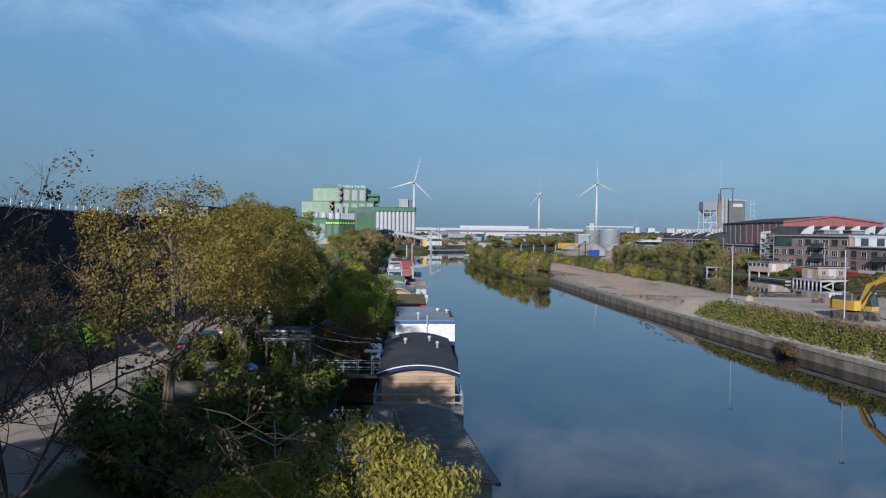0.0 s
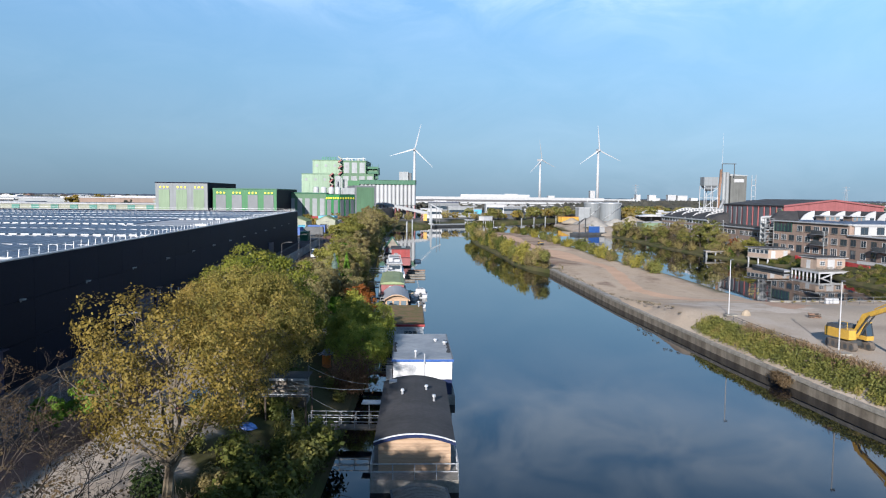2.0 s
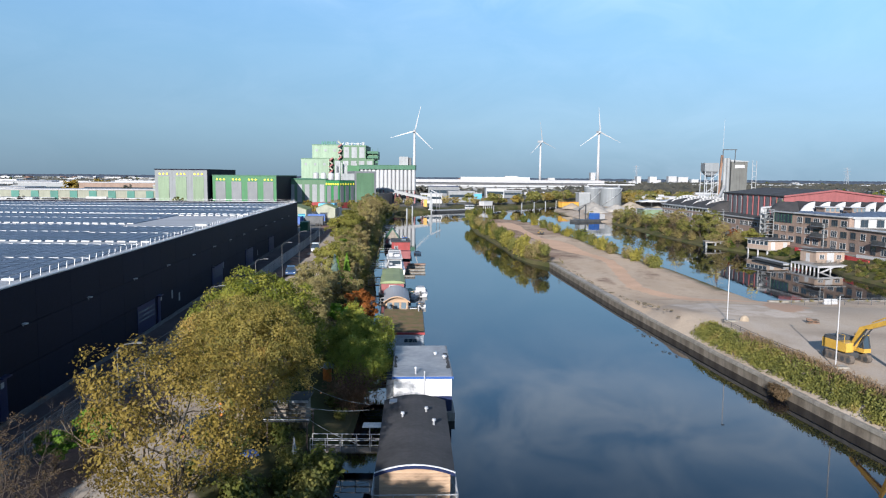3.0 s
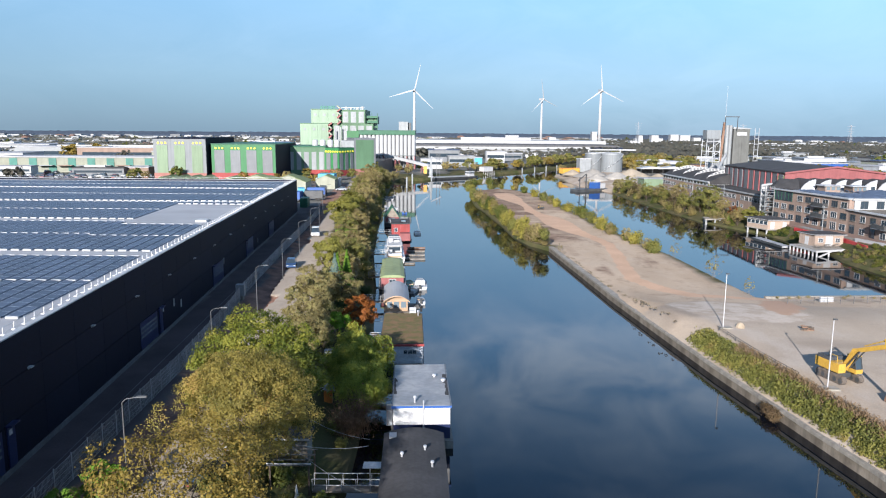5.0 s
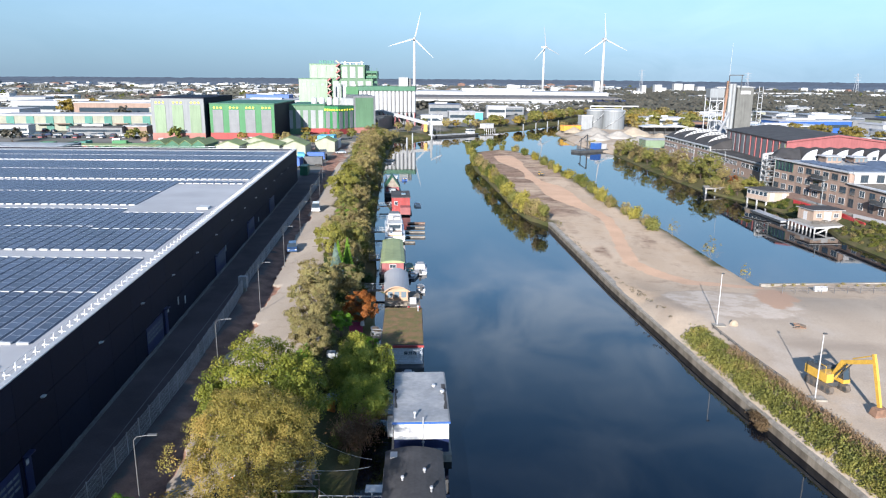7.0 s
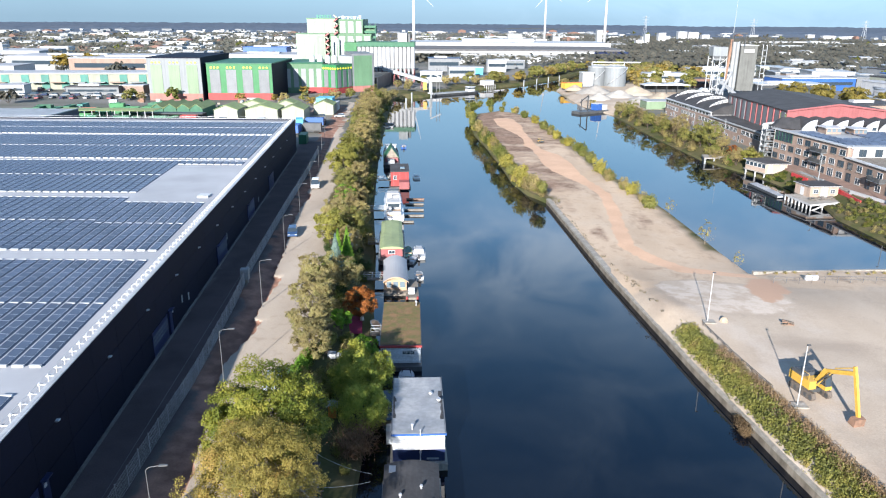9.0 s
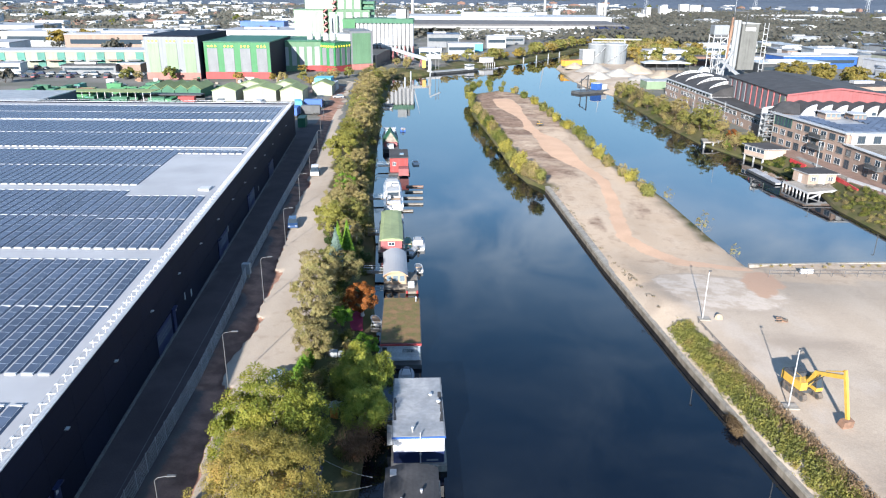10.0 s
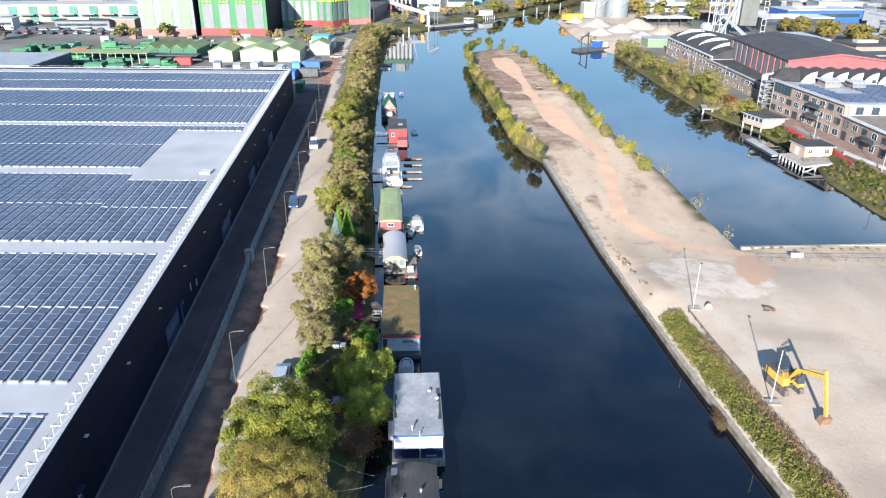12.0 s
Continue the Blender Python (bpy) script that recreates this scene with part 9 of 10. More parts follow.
for x, y in ((92.5, 272), (91.6, 262), (93.0, 236), (94.4, 176), (97.0, 150)):
    st = thing("light_pole", "thin grey light pole on the east bank", "light pole", (x, y, gz(x, y)), group="east bank light poles")
    part("pole", MB().tube((0, 0, 0), (0, 0, 7.5), 0.12, 0.08, 6), M["palegrey"], st)
    part("lamp_head", MB().box(-0.5, -0.12, 7.45, 0.1, 0.12, 7.55), M["palegrey"], st)
# terrace walls and paving in front of the loft building
tw_ = thing("terrace_wall", "low pale terrace walls in front of the lofts", "wall", (0, 0, 0))
part("wall", MB().prism([(95.5, 163.5), (98.6, 150.5), (98.9, 150.6), (95.8, 163.6)], 2.4, 3.7), M["white"], tw_)
part("wall", MB().prism([(94.6, 186), (95.8, 176.5), (96.1, 176.5), (94.9, 186)], 2.6, 3.4), M["palegrey"], tw_)

# growth along the east bank
rnge = np.random.default_rng(410)
EB = [(77, 326), (77.6, 288), (78.6, 253), (80.5, 219), (84, 206), (88, 194), (89.6, 180), (89, 160), (86.8, 151), (87.4, 132), (96, 114.6)]
eby, ebx = np.array([p[1] for p in EB])[::-1], np.array([p[0] for p in EB])[::-1]
SPOTS = []
for i in range(330):
    y = rnge.uniform(203, 325) if i < 100 else rnge.uniform(117, 159)
    x = float(np.interp(y, eby, ebx)) + rnge.uniform(0.4, 8.5)
    if i >= 100:
        SPOTS.append((int(rnge.choice([0, 2, 0, 3, 2, 0])), x, y, rnge.uniform(0.4, 0.75), 0.75))
    else:
        SPOTS.append((int(rnge.choice([3, 3, 0, 2, 3])), x, y, rnge.uniform(0.9, 1.8), 1.0))
shrub_growth("bank_growth", "brown and green shrubs along the east bank", SPOTS)
for i in range(40):
    y = rnge.uniform(173, 191)
    shrub(int(rnge.choice([0, 2, 0, 1])), float(np.interp(y, eby, ebx)) + rnge.uniform(0.3, 4.2), y, rnge.uniform(0.5, 0.9), "east bank shrubs", 0.7)
for kind, x, y, s in (("grey", 79.0, 318, 1.0), ("brown2", 80.0, 306, 0.85), ("bare", 80.5, 294, 0.8), ("brown2", 80.0, 280, 0.75), ("brown", 82.5, 271, 0.75), ("brown2", 81.5, 262, 0.7), ("brown", 83.5, 252, 0.95), ("bare2", 80.6, 246, 0.8), ("brown2", 81.6, 241, 0.7), ("brown2", 84.8, 234, 0.9), ("brown2", 86.0, 228, 0.95), ("brown", 87.5, 222, 0.6), ("rust", 87.8, 214, 0.75), ("brown", 85.8, 206, 0.6), ("yellow", 88.0, 203.5, 0.55), ("small", 84.8, 209, 0.6), ("brown", 79.5, 326, 0.6), ("grey", 73.0, 352, 0.6), ("brown", 72.0, 440, 0.7), ("grey2", 76, 455, 0.8)):
    put(kind, x, y, s, (x * 37) % 360, "east bank trees")


# ---- depots, garages and halls beyond the warehouse ----
def gable_house(name, label, cat, at, w, d, h, rise, wall, roof, rz=0, group="", door=True):
    ob = thing(name, label, cat, at, rz, group)
    part("wall", MB().side([(-w / 2, 0), (-w / 2, h), (0, h + rise), (w / 2, h), (w / 2, 0)], 0, d), wall, ob)
    rf = MB()
    for s in (-1, 1):
        rf.add([(s * (w / 2 + 0.3), -0.3, h - 0.05), (0, -0.3, h + rise + 0.12), (0, d + 0.3, h + rise + 0.12), (s * (w / 2 + 0.3), d + 0.3, h - 0.05),
                (s * (w / 2 + 0.3), -0.3, h + 0.12), (0, -0.3, h + rise + 0.3), (0, d + 0.3, h + rise + 0.3), (s * (w / 2 + 0.3), d + 0.3, h + 0.12)],
               [(0, 1, 2, 3), (7, 6, 5, 4), (0, 4, 5, 1), (2, 6, 7, 3), (3, 7, 4, 0)])
    part("roof", rf, roof, ob)
    if door:
        part("door", MB().box(-w * 0.3, -0.06, 0, w * 0.3, -0.003, h * 0.85), M["palegrey"], ob)
    return ob


G2 = "green-roofed cream garages"
for x, y, w in ((-84.0, 279.5, 9), (-70.5, 280.8, 12.5), (-58.3, 281.2, 8.6), (-78, 297, 11), (-64.5, 298, 9), (-49.0, 297.5, 8)):
    gable_house("garage", "cream gabled garage with a mossy green roof", "garage", (x, y, 3.0), w, 13 if y < 290 else 10, 4.0, 1.6, M["cream"], M["oliveroof"], 1, G2, False)
for i in range(4):
    gable_house("workshop", "low workshop with a green corrugated saw roof", "shed", (-113.5 + 5.2 * i, 287, 3.0), 5.0, 17, 3.4, 1.7, M["darkgreen"], M["oliveroof"], 0, "green-roofed workshops", False)
solo("carport", MB().box(-12, -2.5, 2.6, 12, 2.5, 2.9).box(-12, 2.2, 0, 12, 2.5, 2.6), M["dark_steel"], "dark flat carport with a pale roof edge", "carport", (-104, 279, 3.0))
rngd = np.random.default_rng(55)
for i in range(96):
    x, y = rngd.uniform(-168, -93), rngd.uniform(256, 316)
    if -116 < x and 275 < y < 306:
        continue
    c = rngd.choice(["darkgreen", "green", "darkgreen", "teal", "red", "palegrey"], p=[0.38, 0.25, 0.15, 0.1, 0.05, 0.07])
    ob = thing("steel_container", f"{'green' if 'green' in c or c == 'teal' else 'red' if c == 'red' else 'grey'} steel container stored on the depot yard", "container", (x, y, 3.0), float(rngd.choice([0, 90, 3])), "depot containers")
    h = rngd.uniform(1.6, 3.0)
    part("box", MB().box(-3, -1.2, 0.15, 3, 1.2, h), M[c], ob)
    part("rim", MB().box(-3.05, -1.25, h, 3.05, -1.1, h + 0.12).box(-3.05, 1.1, h, 3.05, 1.25, h + 0.12).box(-3.05, -1.1, h, -2.9, 1.1, h + 0.12).box(2.9, -1.1, h, 3.05, 1.1, h + 0.12), M[c], ob)
    part("skid", MB().box(-2.8, -0.5, 0, 2.8, -0.35, 0.149).box(-2.8, 0.35, 0, 2.8, 0.5, 0.149), M["dark_steel"], ob)
ob = thing("container_rack", "long rack of green steel containers under a mesh roof", "rack", (-128, 276, 3.0))
part("roof", MB().box(-19, -4, 4.2, 19, 5, 4.35), M["oliveroof"], ob)
for i in range(14):
    part("post", MB().beam((-18.6 + 2.86 * i, -3.8, 0), (-18.6 + 2.86 * i, -3.8, 4.2), 0.2), M["steel"], ob)
for x, y, c in ((-47.5, 264, "blue"), (-52, 262, "skyblue"), (-56, 255, "white"), (-50, 247, "blue"), (-60, 250, "palegrey"), (-45.5, 272, "dark_steel"), (-66, 262, "white"), (-72, 258, "white"), (-80, 262, "palegrey"), (-46, 250, "dark_steel")):
    ob = thing("lorry", "parked lorry with a box body on the depot yard", "lorry", (x, y, 3.0), float(rngd.choice([0, 90, 12])), "parked lorries")
    part("box_body", MB().box(-1.25, -4, 0.9, 1.25, 2.4, 3.4), M[c], ob)
    part("cab", MB().prism([(-1.2, 2.7), (1.2, 2.7), (1.2, 4.6), (-1.2, 4.6)], 0.6, 2.7, [(-1.2, 2.7), (1.2, 2.7), (1.2, 4.3), (-1.2, 4.3)]), M["white"] if c != "white" else M["blue"], ob)
    part("chassis", MB().box(-1.0, -4, 0.5, 1.0, 4.4, 0.88), M["dark_steel"], ob)
    wm2 = MB().tube((-0.15, 0, 0), (0.15, 0, 0), 0.48, n=10).mesh("wheel", M["tyre"])
    for wx in (-1.05, 1.05):
        for wy in (-3, -1.9, 3.4):
            part("wheel", wm2, None, ob, at=(wx, wy, 0.48))
solo("delivery_truck", MB().box(-1.2, -3, 0, 1.2, 3, 2.9), M["darkgreen"], "dark green delivery truck by the warehouse corner", "lorry", (-44.3, 229, 3.0), 4)
ob = thing("tent_shed", "white shed with a turquoise roof", "shed", (-50.5, 312, 3.0))
part("wall", MB().box(-5, 0, 0, 5, 8, 3.6), M["white"], ob)
part("roof", MB().box(-4.0, -0.3, 3.6, 3.0, 8.3, 5.4), M["skyblue"], ob)


def far_hall(x, y, w, d, h, rz=0, wall="palegrey", roof="roof_pale", band=True, label=None, base=3.0):
    names = {"white": "white", "palegrey": "pale grey", "grey": "grey", "cream": "cream", "blue": "blue", "brick": "brown brick", "darkbrick": "dark brick", "dark_steel": "dark", "redhall": "dark red", "teal": "green"}
    ob = thing("industrial_hall", label or f"low {names.get(wall, wall)} industrial hall with a flat roof in the distance", "industrial hall", (x, y, base), rz, "distant industrial halls")
    part("wall", MB().box(-w / 2, -d / 2, 0, w / 2, d / 2, h), M[wall], ob)
    part("roof", MB().box(-w / 2 - 0.3, -d / 2 - 0.3, h, w / 2 + 0.3, d / 2 + 0.3, h + 0.5), M[roof], ob)
    if band:
        part("window_band", MB().box(-w * 0.46, -d / 2 - 0.12, h * 0.45, w * 0.46, -d / 2 - 0.004, h * 0.72), M["glass"], ob)
    if w > 22:
        part("rooflight", MB().box(-w * 0.3, -d * 0.1, h + 0.5, w * 0.1, d * 0.1, h + 1.5), M["white"], ob)
    return ob


# loose goods and low sheds on the open yards
for i in range(44):
    x, y = rngd.uniform(-158, -70), rngd.uniform(314, 342)
    c = str(rngd.choice(["darkgreen", "rust", "palegrey", "planks", "dark_steel", "white"]))
    tone = {"darkgreen": "dark green", "rust": "rusty", "palegrey": "pale grey", "planks": "brown wooden", "dark_steel": "black", "white": "white"}[c]
    w, d, h = rngd.uniform(1.2, 4.5), rngd.uniform(1.0, 2.4), rngd.uniform(0.8, 2.4)
    ob = thing("storage_crate", f"{tone} crate of goods stored on the open yard", "crate", (x, y, 3.0), float(rngd.choice([0, 90, 8, 95])), "crates on the yard")
    part("box", MB().box(-w / 2, -d / 2, 0.12, w / 2, d / 2, h), M[c], ob)
    part("pallet", MB().box(-w / 2 + 0.05, -d / 2, 0, w / 2 - 0.05, d / 2, 0.118), M["planks"], ob)
for x, y, k, s in ((-150, 345, "mid", 0.55), (-144, 346, "mid2", 0.5), (-80, 345, "mid3", 0.45), (-74, 338, "mid2", 0.6), (-66, 346, "mid", 0.5), (-60, 330, "mid3", 0.5), (-56, 338, "mid2", 0.6), (-52, 350, "mid2", 0.7), (-46, 360, "mid", 0.6), (-20, 420, "mid2", 0.6), (-12, 430, "mid", 0.7), (2, 440, "mid2", 0.7), (8, 446, "mid3", 0.6), (16, 452, "mid", 0.8)):
    plant(T[k], (x, y, 2.9), x * 13 % 360, s, *LABELS[k], "tree", "trees between the halls")
far_hall(-8, 470, 14, 10, 6, 3, "white", "roof_pale")
far_hall(12, 500, 18, 12, 7, 5, "palegrey", "roof_pale")
far_hall(22, 530, 12, 9, 5, 5, "skyblue", "roof_pale", False, "pale blue flat-roofed shed near the quay")
far_hall(50, 600, 30, 12, 6, 5, "grey", "roof_pale")

# the long white and green row behind the depot
ob = thing("industrial_hall", "long cream and teal industrial row with many bays", "industrial hall", (-193, 400, 3.0), 7)
part("wall", MB().box(-52, 0, 0, 50, 22, 8.2), M["cream"], ob)
part("roof", MB().box(-52.4, -0.4, 8.2, 50.4, 22, 8.8), M["roof_pale"], ob)
for i in range(10):
    part("bay_panel", MB().box(-46 + 10.2 * i, -0.25, 0.4, -42 + 10.2 * i, -0.004, 7.8), M["teal"], ob, "teal bay panel")
    part("canopy", MB().box(-51 + 10.2 * i, -3.2, 3.7, -43 + 10.2 * i, -0.01, 4.0), M["brick" if i % 3 == 0 else "palegrey"], ob)
far_hall(-178, 372, 26, 7, 4, 4, "grey", "bitumen")
far_hall(-160, 378, 12, 8, 4.2, 0, "brick", "greyfelt", False)
far_hall(-222, 372, 18, 9, 4.5, 8, "white", "roof_pale")
far_hall(-150, 470, 70, 30, 10, 4, "cream", "roof_pale", False)
far_hall(-210, 520, 90, 40, 11, 2, "brick", "roof_pale")
far_hall(-300, 470, 60, 30, 8, 6, "white", "roof_pale")
far_hall(-280, 400, 40, 18, 6, 6, "white", "roof_pale")
far_hall(-265, 560, 110, 45, 10, 2, "palegrey", "roof_pale")
far_hall(-130, 560, 60, 40, 12, 0, "white", "roof_pale")
far_hall(-165, 690, 40, 20, 12, 0, "blue", "blue", False, "bright blue box store in the distance")
far_hall(-118, 640, 45, 26, 9, 0, "white", "roof_pale")
far_hall(-390, 640, 100, 50, 10, 3, "palegrey", "roof_pale")

# the long white works to the north
ob = thing("long_works", "very long white works hall with a dark roof and white eaves", "factory", (0, 0, 3.0))
part("wall", MB().prism([(15, 690), (140, 700), (140, 760), (15, 760)], 0, 7.5), M["white"], ob)
part("glass_band", MB().prism([(15.5, 689.7), (139.5, 699.6), (139.5, 699.8), (15.5, 689.9)], 4.0, 6.2), M["grey"], ob)
part("eave", MB().prism([(-40, 684), (142, 698), (142, 702), (-40, 688)], 7.6, 9.4), M["white_metal"], ob)
part("roof", MB().prism([(-40, 688), (172, 704), (172, 790), (-40, 790)], 9.4, 11.0), M["plinth"], ob)
part("dark_end", MB().prism([(140, 700), (176, 704), (176, 760), (140, 760)], 0, 9.0), M["navy"], ob)
part("upper_hall", MB().box(-60, 800, 8, 180, 880, 14), M["white"], ob)
part("upper_hall", MB().box(20, 830, 14, 100, 870, 17), M["white"], ob)
part("base_wall", MB().prism([(12, 655), (80, 660), (80, 672), (12, 668)], 0, 3.5), M["white"], ob)
for i in range(9):
    part("door", MB().box(22 + 6 * i, 655.0, 0, 25 + 6 * i, 656.4 + 0.4 * i, 2.8), M["grey"], ob)
far_hall(0, 566, 24, 14, 9.5, 2, "grey", "navy", True, "blue-grey office block near the loading quay")
far_hall(40, 560, 14, 9, 8.5, 4, "white", "roof_pale")
ob = thing("quay_kiosk", "white pump house on piles over the water", "pump house", (27, 452.5, 0.4), 40)
part("deck", MB().box(-5, -3, 1.8, 5, 3, 2.1), M["concrete"], ob)
part("house", MB().box(-3.8, -2.2, 2.1, 3.8, 2.2, 4.6), M["white"], ob)
part("roof", MB().box(-4.1, -2.5, 4.6, 4.1, 2.5, 4.8), M["white_metal"], ob)
for i in range(6):
    part("pile", MB().tube((-4.5 + 1.8 * i, -2.7, -1), (-4.5 + 1.8 * i, -2.7, 1.8), 0.2, n=6), M["white"], ob)

# the blue and white estate beyond the lofts
for x, y, w, d, h, wl2, rf in ((185, 395, 50, 22, 7, "dark_steel", "white_metal"), (215, 430, 60, 24, 8, "blue", "roof_pale"), (170, 425, 30, 18, 7, "white", "roof_pale"), (255, 400, 55, 26, 8, "white", "roof_pale"), (235, 345, 40, 20, 7, "dark_steel", "roof_pale"), (290, 360, 60, 26, 8, "white", "bitumen"), (300, 450, 70, 28, 9, "palegrey", "blue"), (345, 400, 60, 26, 8, "blue", "roof_pale"), (205, 330, 30, 18, 6, "brick", "greyfelt"), (250, 300, 46, 24, 7, "palegrey", "bitumen"), (175, 300, 30, 20, 7, "brick", "bitumen"), (190, 262, 34, 26, 7.5, "brick", "bitumen"), (165, 250, 24, 24, 8, "brick", "bitumen"), (180, 215, 40, 28, 8, "brick", "bitumen"), (240, 235, 44, 26, 8, "white", "bitumen"), (159, 322, 12, 30, 6.5, "white", "roof_pale"), (140, 300, 20, 16, 7, "darkbrick", "bitumen"), (145, 480, 40, 18, 6, "white", "roof_pale"), (190, 520, 50, 20, 7, "palegrey", "roof_pale"), (128, 520, 26, 12, 6, "grey", "roof_pale"), (155, 440, 16, 10, 6, "darkbrick", "bitumen")):
    far_hall(x, y, w * 0.75, d * 0.8, h * 0.85, 6, wl2, rf)

# scattered town to the horizon
rngc = np.random.default_rng(2024)
walls = ["white", "palegrey", "grey", "cream", "grey", "brick", "palegrey", "palegrey", "white", "palegrey"]
roofs = ["roof_pale", "white_metal", "greyfelt", "greyfelt", "bitumen", "grey"]
count = 0
for i in range(1200):
    if count >= 230:
        break
    a, r = radians(rngc.uniform(-34, 36)), 430 + 1500 * rngc.random() ** 1.4
    x, y = r * math.sin(a), r * math.cos(a)
    if -120 < x < 230 and y < 790:
        continue
    if -330 < x < -60 and y < 600:
        continue
    if -60 < x < 190 and 650 < y < 900:
        continue
    if a > 0.22 and r > 760 and rngc.random() < 0.75:
        continue
    far_hall(x, y, 9 + 34 * rngc.random() ** 1.7, rngc.uniform(9, 24), rngc.uniform(4, 9), rngc.uniform(-10, 14), str(rngc.choice(walls)), str(rngc.choice(roofs)), rngc.random() < 0.5)
    count += 1
for x, y, w, h in ((335, 1150, 11, 19), (352, 1180, 9, 14), (398, 1250, 14, 20), (418, 1255, 17, 19), (440, 1258, 12, 15), (300, 1120, 8, 14), (285, 1050, 6, 19), (262, 1000, 10, 12), (220, 1060, 7, 24), (95, 1010, 18, 18), (150, 1000, 9, 16), (128, 985, 14, 13)):
    far_hall(x, y, w, 12, h, 0, "white", "white_metal", False, "white block standing over the distant town")
for i in range(190):
    a, r = radians(rngc.uniform(-34, 37)), 480 + 1500 * rngc.random() ** 1.2
    x, y = r * math.sin(a), r * math.cos(a)
    if (-120 < x < 180 and y < 640) or (-60 < x < 190 and 640 < y < 900):
        continue
    kind = str(rngc.choice(["far", "far2", "far", "far_green", "far_green"]))
    plant(T[kind], (x, y, 3.0), rngc.uniform(0, 360), rngc.uniform(0.7, 1.3), *LABELS[kind], "tree", "distant trees")
for x, y, k, s in ((179, 368, "near_gold", 1.0), (186, 360, "near_gold", 0.95), (184, 350, "near_gold", 1.05), (191, 342, "near_gold", 1.0), (188, 330, "near_gold", 1.1), (197, 326, "near_gold", 0.9), (176, 378, "near_gold", 0.8), (196, 245, "far_green", 1.5), (-150, 350, "far_green", 0.6), (-127, 342, "far_green", 0.75), (-95, 340, "far_gold", 0.5), (-72, 378, "far_gold", 0.5), (-170, 445, "far_green", 1.0), (-198, 330, "far2", 0.9), (-158, 505, "far_gold", 1.4), (-140, 500, "far", 1.0), (-250, 520, "far_gold", 1.5), (-275, 530, "far_gold", 1.4)):
    plant(T[k], (x, y, 3.0), x * 7 % 360, s, *LABELS[k], "tree", "trees between the halls")
for i in range(60):
    f = i / 60
    x = float(np.interp(f, [0, 0.25, 0.7, 1], [20, 50, 92, 125])) + rngc.uniform(-3, 12)
    y = float(np.interp(x, [15, 54, 90, 112, 165], [436, 482, 543, 590, 640])) + rngc.uniform(4, 20)
    k = str(rngc.choice(["mid", "mid2", "mid3", "mid2", "mid"]))
    plant(T[k], (x, y, 2.2), i * 40, rngc.uniform(0.45, 0.9), *LABELS[k], "tree", "trees on the north bank")
for i in range(70):
    x, y = rngc.uniform(110, 180), rngc.uniform(420, 600)
    k = str(rngc.choice(["mid", "mid2", "mid3", "mid2", "mid"]))
    plant(T[k], (x, y, 2.6), i * 40, rngc.uniform(0.6, 1.1), *LABELS[k], "tree", "trees behind the tanks")


# ---- wind turbines ----
def turbine(x, y, hub, blade, spin, yaw=0):
    ob = thing("wind_turbine", "white three-bladed wind turbine on a tapered tower", "wind turbine", (x, y, 3.0), yaw, "wind turbines")
    part("tower", MB().tube((0, 0, 0), (0, 0, hub - 4), 2.3, 1.3, 20), M["white"], ob, smooth=True)
    part("nacelle", MB().prism([(-1.6, -3), (1.6, -3), (1.6, 6), (-1.6, 6)], hub - 5, hub - 1.6), M["white"], ob)
    part("hub", MB().dome((0, -3.8, hub - 3.3), 1.9, (1, 1.2, 1), 12, 6, -0.99), M["white"], ob, smooth=True)
    bl = MB()
    secs = [(0.0, 0.9, 0.7), (0.1, 1.7, 0.5), (0.25, 1.5, 0.35), (0.6, 0.9, 0.2), (0.95, 0.4, 0.08), (1.0, 0.12, 0.05)]
    for s, c, t_ in secs:
        z = 1.5 + s * blade
        bl.v += [(-c * 0.35, -t_, z), (c * 0.65, -t_ * 0.4, z), (c * 0.65, t_ * 0.4, z), (-c * 0.35, t_, z)]
    for j in range(len(secs) - 1):
        bl.f += [(4 * j + i, 4 * j + (i + 1) % 4, 4 * j + 4 + (i + 1) % 4, 4 * j + 4 + i) for i in range(4)]
    bl.f.append((20, 21, 22, 23))
    me = bl.mesh("blade", M["white"])
    for k in range(3):
        b_ = part("blade", me, None, ob)
        b_.matrix_basis = pose(0, -4.2, hub - 3.3, 0, spin + 120 * k, 0)
    return ob


turbine(-40.3, 980, 81, 34, 14, 4)
turbine(169.4, 1260, 82.5, 34, -10, 35)
turbine(215.2, 1000, 83.3, 33, -5, 8)
for x, y, h in ((620, 1500, 42), (470, 1750, 48), (760, 1350, 40)):
    py = thing("power_pylon", "grey lattice power pylon in the distance", "pylon", (x, y, 3.0), 20, "distant pylons")
    pl = MB()
    for sx_, sy_ in ((-1, -1), (1, -1), (1, 1), (-1, 1)):
        pl.beam((3.5 * sx_, 3.5 * sy_, 0), (0.6 * sx_, 0.6 * sy_, h), 0.35)
    for k in range(7):
        z0_, z1_ = h * k / 7, h * (k + 1) / 7
        w0, w1 = 3.5 - 2.9 * k / 7, 3.5 - 2.9 * (k + 1) / 7
        pl.beam((-w0, -w0, z0_), (w1, -w1, z1_), 0.25).beam((w0, -w0, z0_), (-w1, -w1, z1_), 0.25)
    part("mast", pl, M["steel"], py)
    for z in (0.7, 0.82, 0.94):
        part("cross_arm", MB().beam((-9, 0, h * z), (9, 0, h * z), 0.5), M["steel"], py)
br = thing("motorway_bridge", "low white bridge far off across the fields", "bridge", (520, 1120, 3.0), 2)
part("deck", MB().box(-75, -4, 7, 75, 4, 9), M["white"], br)
for x in (-60, -20, 20, 60):
    part("pier", MB().box(x - 1.5, -3, 0, x + 1.5, 3, 7), M["palegrey"], br)


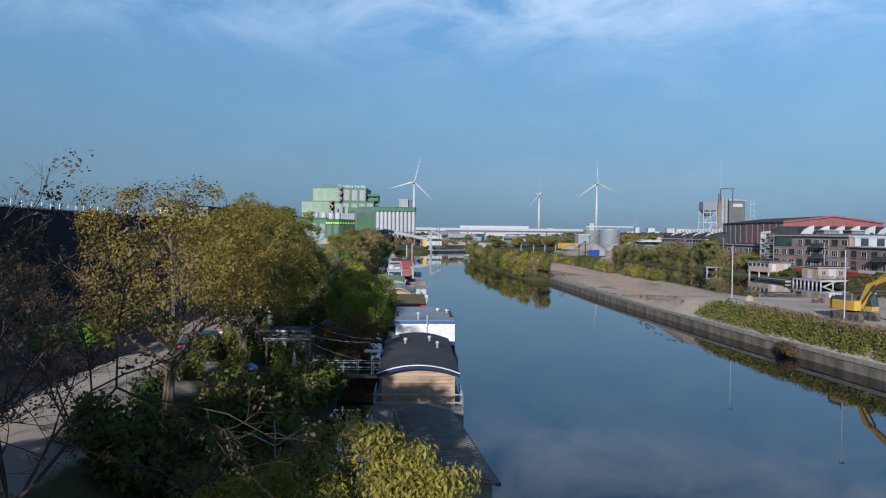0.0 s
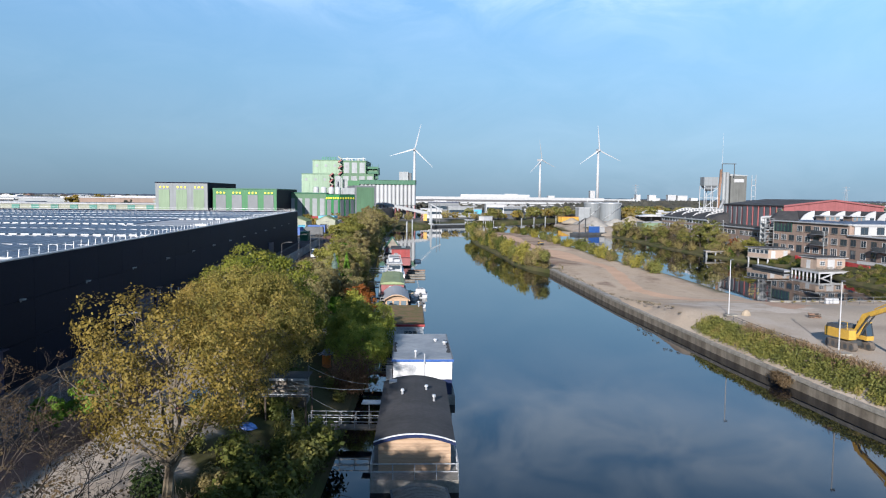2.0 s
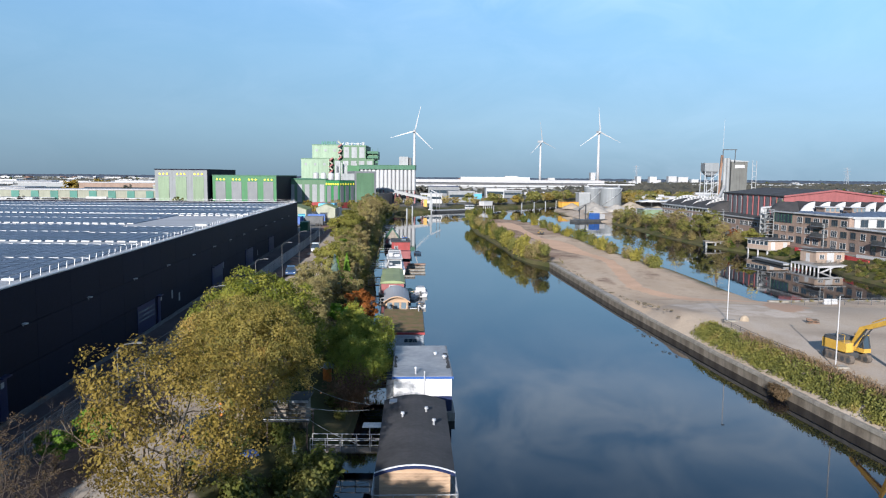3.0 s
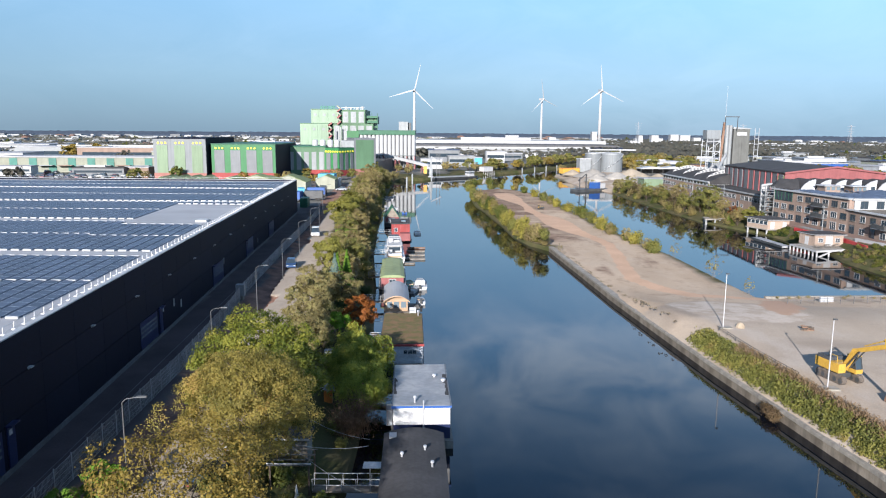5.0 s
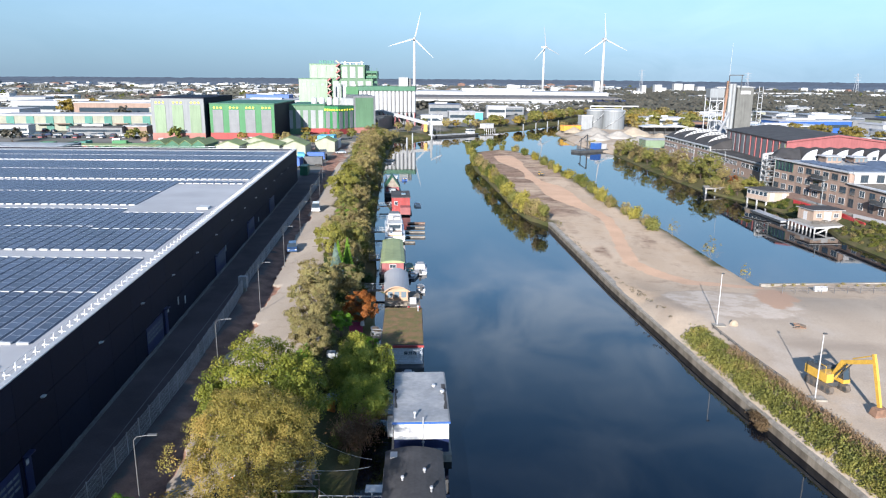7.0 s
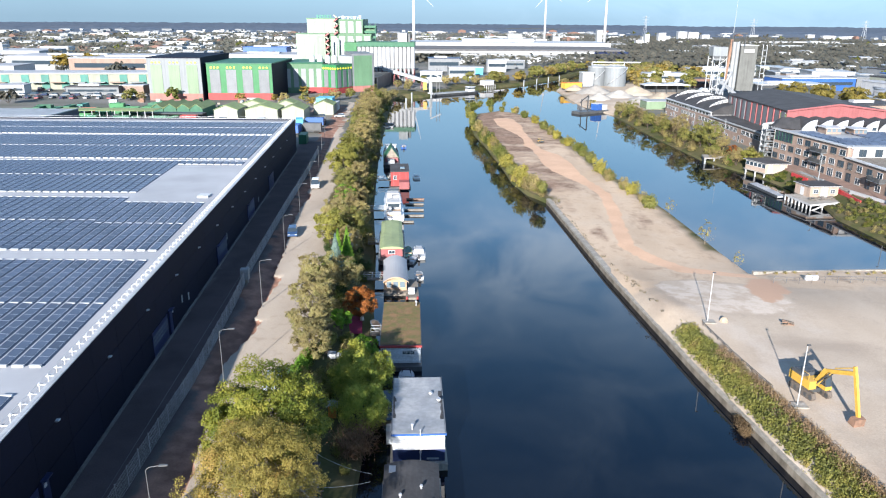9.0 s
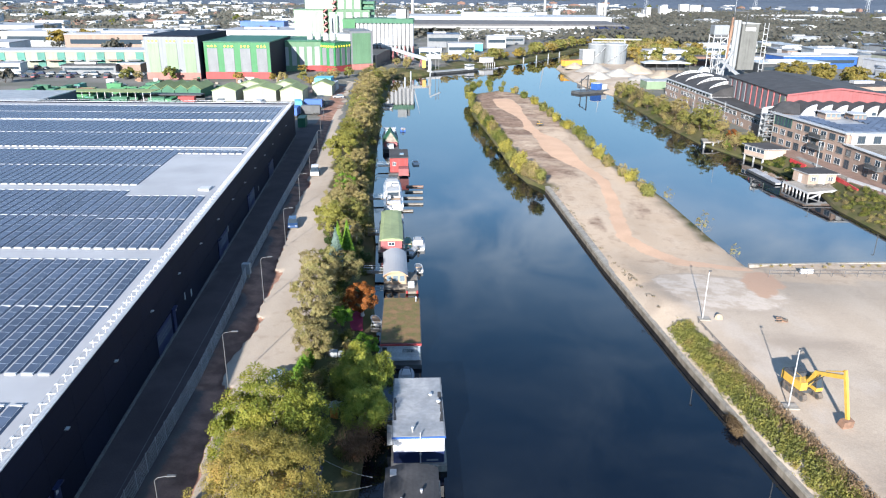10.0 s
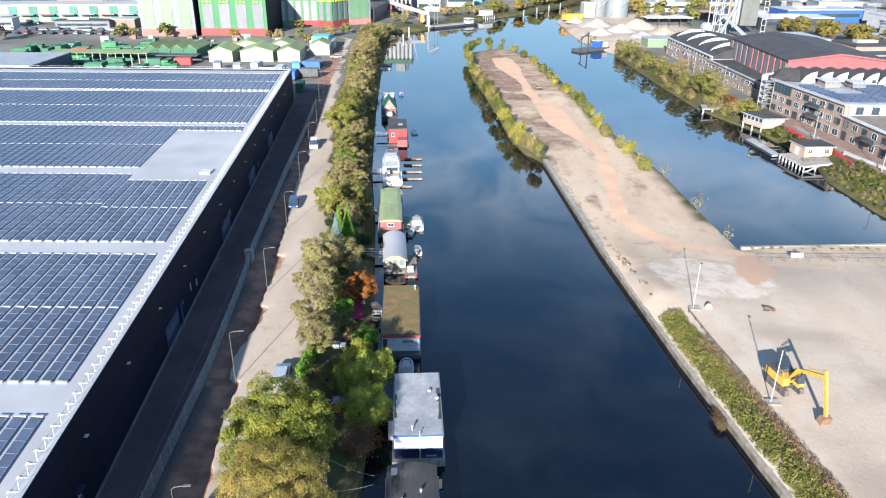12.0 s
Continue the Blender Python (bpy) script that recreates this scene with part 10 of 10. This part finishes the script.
# ---- woods out to the horizon ----
def woods(name, seed, n, r0, r1, a0, a1, h, size, leaf, label):
    rng = np.random.default_rng(seed)
    m = n // 60
    r = r0 + (r1 - r0) * rng.random(m)
    a = np.radians(rng.uniform(a0, a1, m))
    cx, cy = r * np.sin(a), r * np.cos(a)
    rx = rng.uniform(12, 45, m)
    hh = h * rng.uniform(0.6, 1.15, m)
    idx = rng.integers(0, m, n)
    pts = np.stack([cx[idx] + rng.normal(0, 1, n) * rx[idx], cy[idx] + rng.normal(0, 1, n) * 10, 3 + (1 - 0.95 * rng.random(n) ** 2.2) * hh[idx]], 1)
    out = rng.normal(0, 0.5, (n, 3)) + np.array((0, -1.6, 2.6))
    return tagged(new(name, cloud_mesh(name, leaves(rng, pts, out, size, 0, 1.3), M[leaf])), label, "woods", kind="stuff")


woods("distant_woods", 501, 40000, 600, 1500, 11, 40, 9, 3.0, "l_far", "autumn woods in the middle distance, greyed for haze")
woods("distant_woods", 502, 34000, 620, 1700, -40, 12, 8, 3.0, "l_far", "autumn woods between distant halls, greyed for haze")


def wood_canopy(name, label, r0, r1, rings, sides, low, high, seed):
    """The closed top of a wood far off: a bumpy sheet that sinks into the fields in places."""
    vs, fs = [], []
    for j in range(rings + 1):
        r = r0 * (r1 / r0) ** (j / rings)
        for i in range(sides + 1):
            a = radians(-46 + 92 * i / sides)
            x, y = r * math.sin(a), r * math.cos(a)
            wood = noise.noise(Vector((x * 0.0016, y * 0.0011, seed))) + 0.55
            bump = 0.8 + 0.28 * noise.noise(Vector((x * 0.03, y * 0.012, seed + 5))) + 0.45 * noise.noise(Vector((x * 0.14, y * 0.05, seed + 9)))
            k = max(0.0, min(1.0, wood * 3.2))
            vs.append((x, y, 1.5 + (low + (high - low) * j / rings) * bump * k if 0 < j < rings else 0.5))
    n = sides + 1
    for j in range(rings):
        fs += [(j * n + i, (j + 1) * n + i, (j + 1) * n + i + 1, j * n + i + 1) for i in range(sides)]
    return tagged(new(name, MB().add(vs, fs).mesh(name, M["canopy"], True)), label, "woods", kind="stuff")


# Both sheets take their haze from the blue canopy colour.
wood_canopy("distant_woods", "woods towards the horizon, tinted blue for haze", 1450, 2700, 40, 700, 7, 8, 3)
wood_canopy("horizon_woods", "woods along the horizon, haze put into their blue tint", 2600, 4800, 22, 520, 8, 11, 11)
rng5 = np.random.default_rng(600)
for kind, tone, k in (("palegrey", "pale grey", 260), ("white", "white", 170), ("darkbrick", "brown brick", 50), ("grey", "grey", 160)):
    tn = MB()
    for i in range(k):
        a, r = radians(rng5.uniform(-36, 38)), 800 + 1300 * rng5.random()
        if a > 0.25 and rng5.random() < 0.7:
            continue
        x, y, w, h = r * math.sin(a), r * math.cos(a), rng5.uniform(6, 30), rng5.uniform(4, 10)
        if -60 < x < 190 and y < 900:
            continue
        tn.side([(x - w / 2, 3), (x - w / 2, 3 + h), (x, 3 + h + (2.5 if kind == "darkbrick" else 0.3)), (x + w / 2, 3 + h), (x + w / 2, 3)], y - 7, y + 7)
    tagged(new("distant_town", tn.mesh("distant_town", M[kind])), f"{tone} houses and halls of a distant town", "buildings", kind="stuff")

# cars in front of the long row
CARP = [M["white"], M["dark_steel"], M["palegrey"], M["navy"], M["redhall"], M["grey"]]
CARN = ["white", "black", "silver", "dark blue", "dark red", "grey"]
for i in range(22):
    k = int(rngc.integers(0, 6))
    car((-232 + 4.4 * i + rngc.uniform(-0.4, 0.4), 386 + 0.4 * i + (8 if i % 3 == 0 else 0), 3.0), 7 + rngc.uniform(-3, 3), CARP[k], f"parked {CARN[k]} car before the long hall", False)
# vehicles left on the depot yard, in two loose rows
for i in range(24):
    k = int(rngc.integers(0, 6))
    car((-212 + 5.6 * (i // 2) + rngc.uniform(-0.6, 0.6), 352 + 12 * (i % 2) + rngc.uniform(-1, 1), 3.0), 90 * (i % 2) + rngc.uniform(-6, 6), CARP[k], f"parked {CARN[k]} van on the depot yard", i % 3 == 0)
